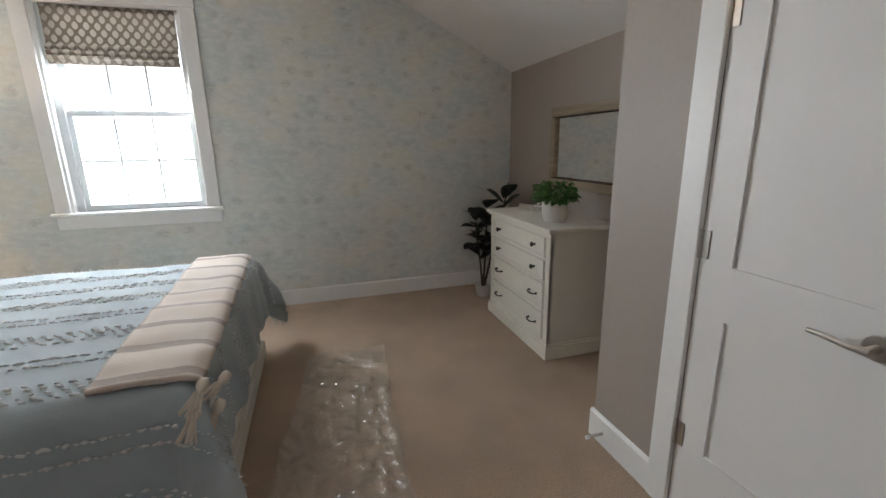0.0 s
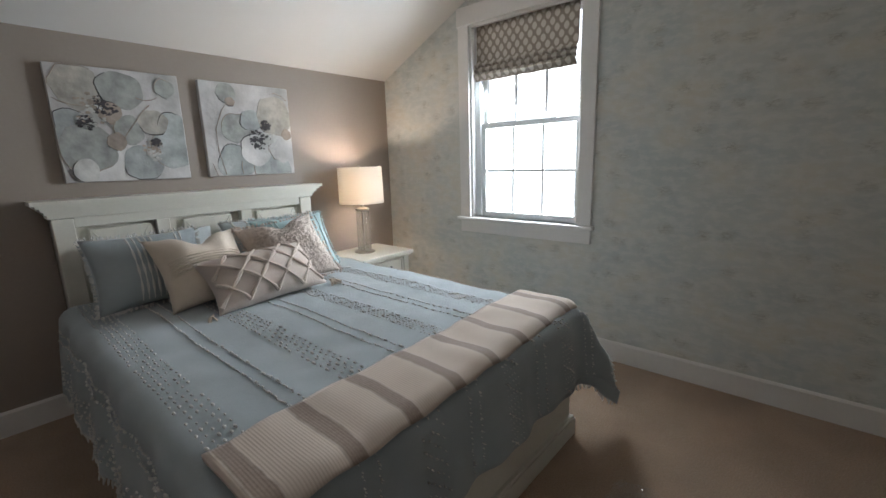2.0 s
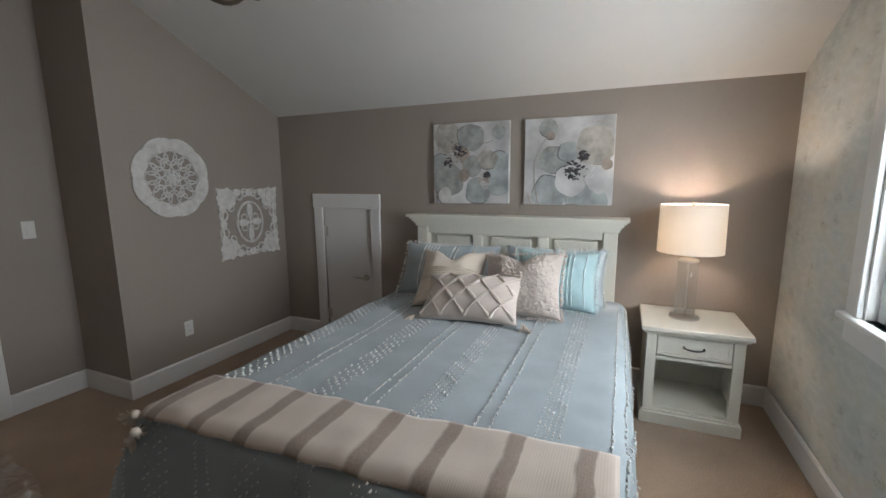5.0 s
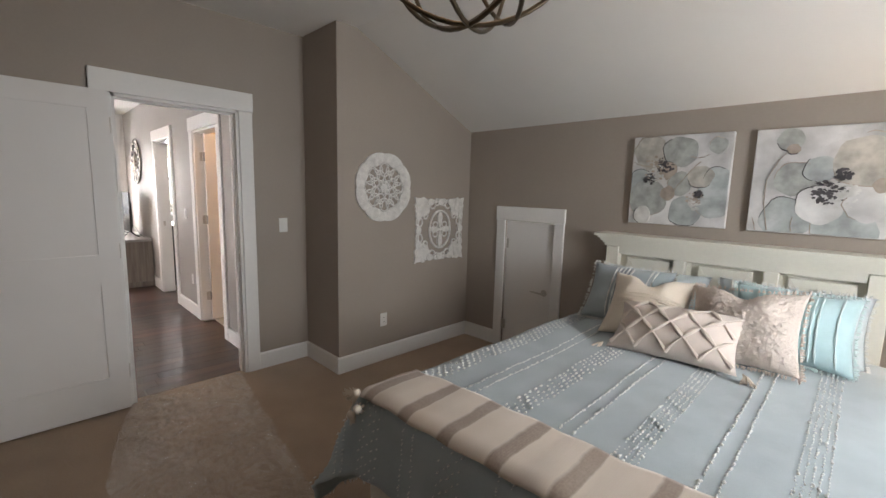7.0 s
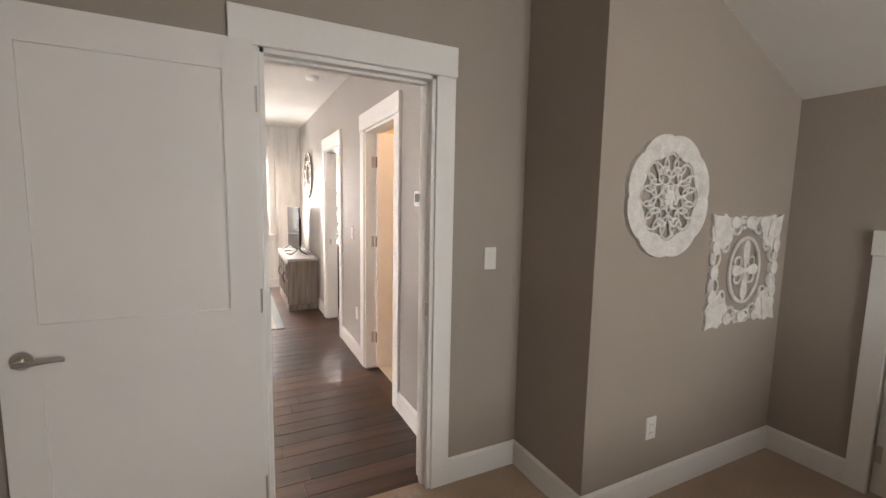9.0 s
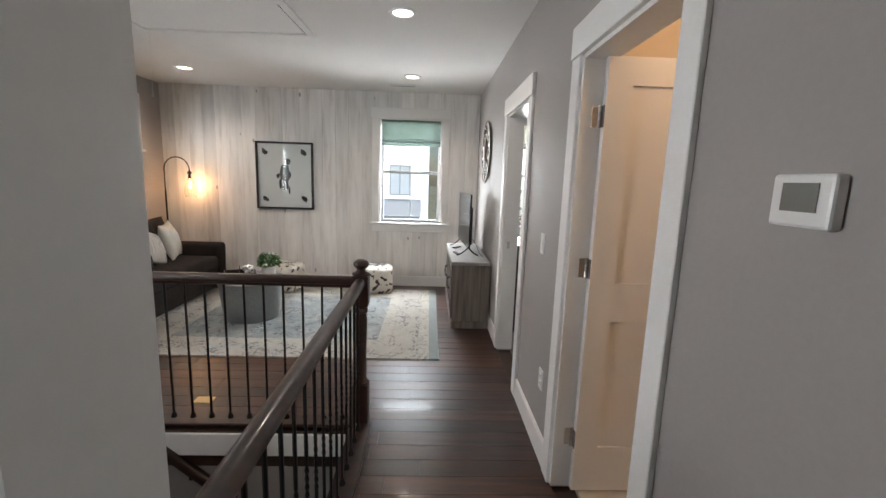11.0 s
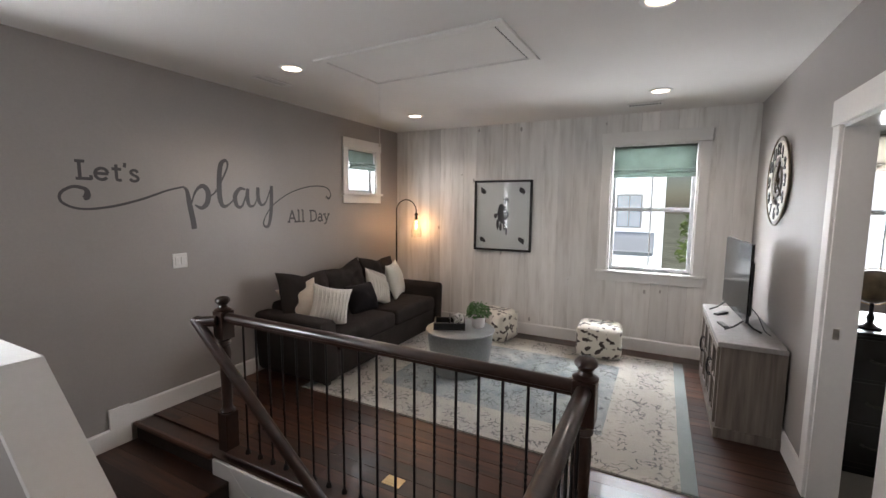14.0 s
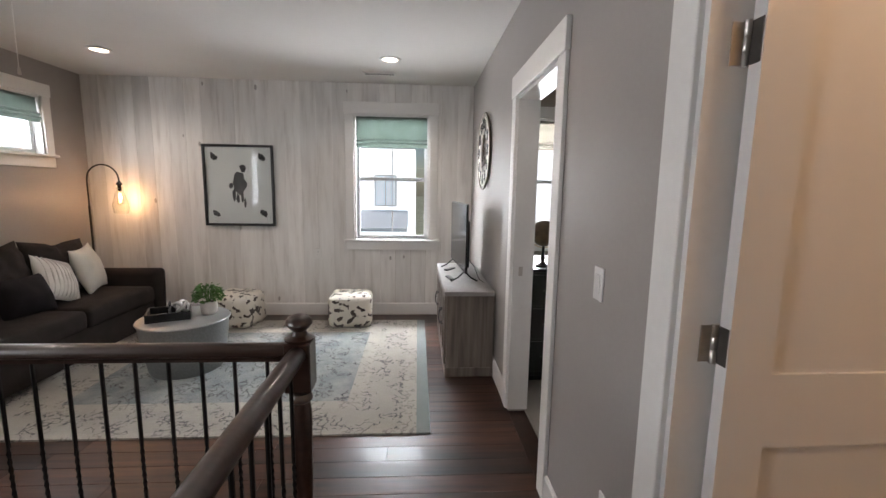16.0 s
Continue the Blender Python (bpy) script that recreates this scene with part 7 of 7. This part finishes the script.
part("dial", flat_ring(0.175, 0.285, -0.012, -0.024), clock_white, ck, "off-white dial ring")
part("inner_ring", flat_ring(0.085, 0.115, -0.012, -0.024), console_wood, ck)
part("hub", tube_bm([(0, -0.01, 0), (0, -0.03, 0)], 0.014, 14), bronze, ck)
for k in range(4):
    a = math.pi / 4 + math.pi / 2 * k
    part("spoke", tube_bm([(0.01 * math.cos(a), -0.012, 0.01 * math.sin(a)), (0.315 * math.cos(a), -0.014, 0.315 * math.sin(a))], 0.004, 6), bronze, ck)
for k in range(12):
    a = math.pi / 2 - 2 * math.pi * (k + 1) / 12
    cu = bpy.data.curves.new("numeral", "FONT")
    cu.body, cu.size, cu.extrude, cu.align_x, cu.offset = str(k + 1), 0.115, 0.003, "CENTER", 0.003
    ob = bpy.data.objects.new("numeral", cu)
    scene.collection.objects.link(ob)
    bpy.context.view_layer.update()
    me = bpy.data.meshes.new_from_object(ob.evaluated_get(bpy.context.evaluated_depsgraph_get()))
    bpy.data.objects.remove(ob)
    me.materials.clear()
    me.materials.append(black_metal)
    nu = new("numeral", me)
    nu.parent = ck
    nu.matrix_basis = pose(0.23 * math.cos(a), -0.026, 0.23 * math.sin(a) - 0.04, 90)
for ln, a, w in ((0.15, 60, 0.007), (0.21, -30, 0.005)):
    part("clock_hand", tube_bm([(0, -0.03, 0), (ln * math.cos(radians(a)), -0.03, ln * math.sin(radians(a)))], w, 6), bronze, ck)

# media console, television, remote
cn = empty("media_console", "weathered grey wood media console with glazed doors", "media console", at=(0.17, -4.515, 0))
cx0, cx1, cy0, cy1 = -0.185, 0.185, -0.625, 0.625
part("body", box_bm(cx0, cx1, cy0, cy1, 0.05, 0.655, 0.003), console_wood, cn)
part("top", box_bm(cx0, cx1 + 0.022, cy0 - 0.018, cy1 + 0.018, 0.655, 0.69, 0.004), mat("console_top", (0.26, 0.25, 0.24), 0.5, blotch=0.1, bscale=4, grain=0.1, scale=40), cn)
part("plinth", box_bm(cx0, cx1 + 0.012, cy0 - 0.01, cy1 + 0.01, 0.0, 0.075, 0.004), console_wood, cn)
for k in range(4):
    y0 = cy0 + 0.03 + k * 0.2975
    y1 = y0 + 0.29
    dr = part("door", box_bm(cx1, cx1 + 0.005, y0 + 0.04, y1 - 0.04, 0.13, 0.60), mat("dark_glass", (0.02, 0.02, 0.022), 0.08), cn, "dark glazed door")
    for a, b, z0, z1 in ((y0, y0 + 0.045, 0.09, 0.64), (y1 - 0.045, y1, 0.09, 0.64), (y0 + 0.045, y1 - 0.045, 0.09, 0.135), (y0 + 0.045, y1 - 0.045, 0.595, 0.64)):
        part("door_frame", box_bm(cx1, cx1 + 0.018, a, b, z0, z1, 0.002), console_wood, dr)
    part("muntin", box_bm(cx1 + 0.004, cx1 + 0.014, (y0 + y1) / 2 - 0.008, (y0 + y1) / 2 + 0.008, 0.135, 0.595), console_wood, dr)
    part("muntin", box_bm(cx1 + 0.004, cx1 + 0.0145, y0 + 0.045, y1 - 0.045, 0.36, 0.376), console_wood, dr)
    bar_pull(dr, cx1 + 0.018, y1 - 0.02 if k % 2 == 0 else y0 + 0.02, 0.40, 0.06, "z", (1, 0, 0), black_metal)
tv = empty("television", "slim black flat-screen television on two feet", "television", at=(0.205, -4.575, 0.69), turn=3.5)
part("screen", box_bm(0.0, 0.012, -0.43, 0.43, 0.085, 0.655, 0.003), screen_black, tv, "dark glossy screen")
part("back", box_bm(-0.035, -0.001, -0.36, 0.36, 0.12, 0.52, 0.012, 2), black_lacquer, tv)
part("bezel", box_bm(-0.006, 0.0, -0.435, 0.435, 0.08, 0.66, 0.002), black_lacquer, tv)
for y in (-0.34, 0.34):
    for x in (-0.11, 0.12):
        part("foot", tube_bm([(0, y, 0.09), (x * 0.5, y, 0.035), (x, y, 0.006)], 0.007, 8), black_lacquer, tv)
part("cable", tube_bm([(-0.03, 0.25, 0.2), (-0.09, 0.30, 0.12), (-0.12, 0.36, 0.03), (-0.15, 0.40, 0.006)], 0.003, 6), black_lacquer, tv)
for k, (x, y, a) in enumerate(((0.30, -4.36, 12), (0.27, -4.78, -35))):
    rm = empty("remote_control", "black remote control lying on the console", "remote control", at=(x, y, 0.69), turn=a)
    part("case", box_bm(-0.02, 0.02, -0.075, 0.075, 0, 0.016, 0.004, 2), black_lacquer, rm)
    for j in range(4):
        part("button", box_bm(-0.011, 0.011, -0.05 + 0.025 * j, -0.037 + 0.025 * j, 0.0155, 0.0175), mat("button_grey", (0.15, 0.15, 0.15), 0.6), rm)

# ceiling things
for k, (x, y) in enumerate(((3.26, -2.86), (3.31, -4.70), (0.84, -4.70), (0.83, -2.88))):
    cl = empty("ceiling_light", "round white recessed ceiling light, lit", "ceiling light", group="recessed lights", at=(x, y, PH))
    part("trim_ring", lathe_bm([(0.068, -0.004), (0.072, -0.010), (0.095, -0.006), (0.098, 0.0), (0.068, 0.0)], 32), plastic_white, cl, smooth=True)
    part("lens", lathe_bm([(0, -0.005), (0.067, -0.005), (0.067, -0.001)], 28), can_glow, cl, "glowing lens")
for x, y, a in ((3.66, -3.03, 90), (0.98, -5.19, 0)):
    vt = empty("ceiling_vent", "white slatted ceiling vent", "vent", group="ceiling vents", at=(x, y, PH), turn=a)
    part("backing", box_bm(-0.14, 0.14, -0.04, 0.04, -0.003, -0.001), mat("vent_dark", (0.05, 0.05, 0.05), 0.8), vt)
    for x0, x1, y0, y1 in ((-0.16, 0.16, 0.042, 0.062), (-0.16, 0.16, -0.062, -0.042), (-0.16, -0.142, -0.042, 0.042), (0.142, 0.16, -0.042, 0.042)):
        part("frame", box_bm(x0, x1, y0, y1, -0.008, 0.0), plastic_white, vt)
    for k in range(9):
        part("slat", box_bm(-0.13 + 0.03 * k, -0.115 + 0.03 * k, -0.041, 0.041, -0.007, -0.004), plastic_white, vt)
ah = empty("attic_hatch", "white attic hatch panel in the ceiling with a pull cord", "hatch", at=(2.275, -3.12, PH), turn=-2)
for x0, x1, y0, y1 in ((-0.70, 0.70, 0.295, 0.355), (-0.70, 0.70, -0.355, -0.295), (-0.70, -0.64, -0.295, 0.295), (0.64, 0.70, -0.295, 0.295)):
    part("frame", box_bm(x0, x1, y0, y1, -0.016, 0.0, 0.004), ceiling_paint, ah, "white painted frame")
part("panel", box_bm(-0.627, 0.627, -0.282, 0.282, -0.010, -0.001, 0.002), ceiling_paint, ah)
part("gap", box_bm(-0.64, 0.64, -0.295, 0.295, -0.004, -0.0005), MATS["vent_dark"], ah)
part("cord", tube_bm([(0.58, -0.24, -0.01), (0.582, -0.24, -0.50)], 0.0015, 5), plastic_white, ah)
part("toggle", lathe_bm([(0, 0.02), (0.006, 0.015), (0.009, -0.02), (0, -0.025)], 10, 0.582, -0.24, -0.51), metal_nickel, ah, smooth=True)
sd = empty("smoke_detector", "round white smoke detector on the ceiling", "smoke detector", at=(0.27, -2.40, PH))
part("body", lathe_bm([(0, -0.035), (0.04, -0.035), (0.058, -0.022), (0.065, 0.0), (0, 0.0)], 28), plastic_white, sd, smooth=True)
fv = empty("floor_vent", "small brass floor outlet cover", "vent", at=(2.07, -2.42, 0.0))
part("plate", box_bm(-0.06, 0.06, -0.04, 0.04, 0.0, 0.005, 0.002), brass, fv)
part("lid", box_bm(-0.042, 0.042, -0.026, 0.026, 0.005, 0.008, 0.001), brass, fv)

# office: black cabinet and globe
cb = empty("office_cabinet", "tall black wooden cabinet in the office", "cabinet", at=(-0.42, -4.0, 0))
part("body", box_bm(-0.2, 0.2, -0.45, 0.2, 0.04, 0.86, 0.004), black_lacquer, cb)
part("top", box_bm(-0.215, 0.215, -0.465, 0.215, 0.86, 0.885, 0.004), black_lacquer, cb)
part("plinth", box_bm(-0.19, 0.19, -0.44, 0.19, 0.0, 0.04), black_lacquer, cb)
for k in range(3):
    d = part("drawer", box_bm(-0.18, 0.18, 0.2, 0.212, 0.08 + 0.26 * k, 0.32 + 0.26 * k, 0.003), black_lacquer, cb)
    bar_pull(d, 0, 0.212, 0.20 + 0.26 * k, 0.05, "x", (0, 1, 0))
gl = empty("desk_globe", "dark desk globe on a turned black stand", "globe", at=(-0.385, -3.91, 0.885))
part("stand", lathe_bm([(0, 0), (0.055, 0), (0.055, 0.01), (0.03, 0.02), (0.014, 0.04), (0.02, 0.07), (0.010, 0.10), (0.012, 0.15), (0, 0.17)], 20), black_lacquer, gl, smooth=True)
part("ball", lathe_bm([(0.1 * math.sin(math.pi * k / 20), 0.26 - 0.1 * math.cos(math.pi * k / 20)) for k in range(21)], 32), mat("antique_globe", (0.16, 0.12, 0.07), 0.4, blotch=0.5, bscale=14), gl, "brown globe", smooth="all")
part("meridian", tube_bm([(0.112 * math.cos(2 * math.pi * k / 32), 0, 0.26 + 0.112 * math.sin(2 * math.pi * k / 32)) for k in range(32)], 0.004, 6, True), brass, gl)
bl = empty("ceiling_light", "flush white ceiling light in the bathroom, lit", "ceiling light", at=(-0.95, -1.05, PH))
part("dome", lathe_bm([(0, -0.07), (0.08, -0.062), (0.13, -0.035), (0.14, 0.0)], 28), can_glow, bl, "glowing dome", smooth="all")
part("ring", lathe_bm([(0.14, 0), (0.15, -0.004), (0.15, -0.02), (0.141, -0.022)], 28), metal_nickel, bl, smooth=True)

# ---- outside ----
# Siding emits light itself; the glow stands in for daylight on the walls
siding = glow("glowing_siding", (0.88, 0.91, 0.94), 2.2)
nh = empty("house_backdrop", "white lap-sided neighbouring house outside the bedroom window", "house", at=(0, NY + 3.4, -3.2))
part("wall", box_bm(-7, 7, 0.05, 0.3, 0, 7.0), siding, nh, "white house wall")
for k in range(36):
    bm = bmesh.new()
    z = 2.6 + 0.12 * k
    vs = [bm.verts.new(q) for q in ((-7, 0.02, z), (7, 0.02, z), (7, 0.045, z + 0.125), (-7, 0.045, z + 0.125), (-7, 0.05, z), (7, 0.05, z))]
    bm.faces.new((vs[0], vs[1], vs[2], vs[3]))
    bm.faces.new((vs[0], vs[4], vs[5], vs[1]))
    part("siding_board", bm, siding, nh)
part("roof", extrude_bm([(-0.5, 7.0), (5, 10.5), (5, 10.7), (-0.6, 7.1)], "x", -7.4, 7.4), mat("grey_shingle", (0.12, 0.12, 0.12), 0.9, grain=0.3), nh)
# Added wall, no house known here: its glow whitens the small side window
sh = empty("house_backdrop", "added glowing wall outside the small side window", "house", at=(PEX + 5.0, -7.0, -3.2))
part("wall", box_bm(0, 0.3, -8, 6, 0, 8.2), siding, sh, "added glowing wall")
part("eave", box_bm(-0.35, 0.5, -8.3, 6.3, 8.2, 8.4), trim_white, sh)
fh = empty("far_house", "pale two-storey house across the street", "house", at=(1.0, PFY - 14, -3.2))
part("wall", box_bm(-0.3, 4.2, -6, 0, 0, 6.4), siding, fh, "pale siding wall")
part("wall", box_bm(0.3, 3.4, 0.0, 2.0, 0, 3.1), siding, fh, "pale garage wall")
# Distant panes emit too, a weaker glow standing in for daylight
pane_glow = glow("glowing_house_glass", (0.55, 0.62, 0.68), 1.0)
for x0, x1 in ((0.5, 3.1),):
    part("garage_door", box_bm(x0, x1, 2.0, 2.05, 0.05, 2.2), mat("garage_grey", (0.6, 0.63, 0.66), 0.6), fh)
for x0 in (0.5, 2.6):
    wd = part("window", box_bm(x0, x0 + 1.0, 0.0, 0.04, 3.9, 5.3), trim_white, fh)
    part("pane", box_bm(x0 + 0.08, x0 + 0.46, 0.04, 0.05, 3.98, 5.22), pane_glow, wd)
    part("pane", box_bm(x0 + 0.54, x0 + 0.92, 0.04, 0.05, 3.98, 5.22), pane_glow, wd)
part("roof", extrude_bm([(0.4, 6.4), (-3, 8.6), (-6.4, 6.4)], "x", -0.3, 4.6), MATS["grey_shingle"], fh)
part("porch_roof", extrude_bm([(2.3, 3.0), (2.3, 3.15), (0.0, 3.75), (0.0, 3.1)], "x", 0.0, 3.7), mat("porch_shingle", (0.5, 0.55, 0.6), 0.9), fh)
wh = empty("far_house", "white sided house across the street beyond the office", "house", at=(-9.0, PFY - 13, -3.2))
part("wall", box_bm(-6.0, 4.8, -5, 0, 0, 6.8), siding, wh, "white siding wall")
for x0 in (-3.6, -0.8, 2.0):
    for z0 in (0.9, 3.9):
        wd = part("window", box_bm(x0, x0 + 1.0, 0.0, 0.04, z0, z0 + 1.5), trim_white, wh)
        part("pane", box_bm(x0 + 0.08, x0 + 0.92, 0.04, 0.05, z0 + 0.08, z0 + 1.42), pane_glow, wd)
part("roof", extrude_bm([(0.4, 6.8), (-2.5, 9.0), (-5.4, 6.8)], "x", -6.4, 5.2), MATS["grey_shingle"], wh)
tagged(link("ground", box_bm(-300, 300, -300, 300, -3.3, -3.2), mat("lawn", (0.27, 0.28, 0.20), 0.95, blotch=0.3, bscale=0.5, grain=0.3, scale=8)), "pale sunlit lawn and street", "", "", "structure")
for k, (x, y, h, sd_) in enumerate(((-2.3, PFY - 17, 6.0, 1), (-4.2, PFY - 24, 7.0, 2))):
    tr_ = empty("tree", "leafy green tree beyond the street", "tree", group="street trees", at=(x, y, -3.2))
    part("trunk", tube_bm([(0, 0, 0), (0.1, 0, h * 0.25), (0.05, 0.1, h * 0.5), (0, 0, h * 0.8)], [0.22, 0.17, 0.12, 0.04], 10), stem_brown, tr_, smooth=True)
    for j in range(6):
        a = j * 1.1
        part("limb", tube_bm([(0.05, 0, h * (0.3 + 0.07 * j)), (0.8 * math.cos(a), 0.8 * math.sin(a), h * (0.45 + 0.07 * j)), (1.6 * math.cos(a), 1.6 * math.sin(a), h * (0.5 + 0.08 * j))], [0.09, 0.06, 0.02], 6), stem_brown, tr_)
    leafy(tr_, (0, 0, h * 0.38), 2.4, h * 0.62, 2600, 0.16, leaf_sunlit, 40 + k, "crown")

# ---- wall boards and floor planks ----
far = bpy.data.objects["wall_far"]
bw = (PEX - HX) / 24
for k in range(24):
    x0, x1 = HX + k * bw + 0.0008, HX + (k + 1) * bw - 0.0008
    spans = []
    if x1 <= PWIN[0] or x0 >= PWIN[1]:
        spans = [(x0, x1, 0.0, PH)]
    else:
        spans = [(x0, x1, 0.0, PWIN[2]), (x0, x1, PWIN[3], PH)]
        if x0 < PWIN[0]:
            spans.append((x0, PWIN[0], PWIN[2], PWIN[3]))
        if x1 > PWIN[1]:
            spans.append((PWIN[1], x1, PWIN[2], PWIN[3]))
    for a, b, z0, z1 in spans:
        part("board", box_bm(a, b, PFY - 0.012, PFY - 0.0005 * (1 + k % 3), z0, z1), board_mat, far)
fl_ = bpy.data.objects["floor_playroom"]
rng = random.Random(8)
pwid = 0.127
y = -0.06
row = 0
while y > PFY:
    y1 = y
    y0 = max(PFY, y - pwid)
    xe = 1.04 if y0 > -2.12 else PEX
    if y1 > -2.11 > y0:
        xe = 1.04
    x = HX - 0.0 if y0 < -0.13 else DOOR[0]
    xs = [x]
    while xs[-1] < xe:
        xs.append(min(xe, xs[-1] + rng.uniform(0.6, 1.5)))
    for a, b in zip(xs, xs[1:]):
        bm = box_bm(a + 0.0006, b - 0.0006, y0 + 0.0006, y1 - 0.0006, -0.018, 0.0, 0.0012)
        part("plank", bm, floor_wood, fl_)
    y -= pwid
    row += 1
# planks of the landing
ld = bpy.data.objects["landing"]
for k in range(7):
    part("plank", box_bm(3.085, PEX - 0.016, -1.2 - 0.127 * k - 0.126, -1.2 - 0.127 * k, LZ - 0.0115, LZ, 0.0012), floor_wood, ld)
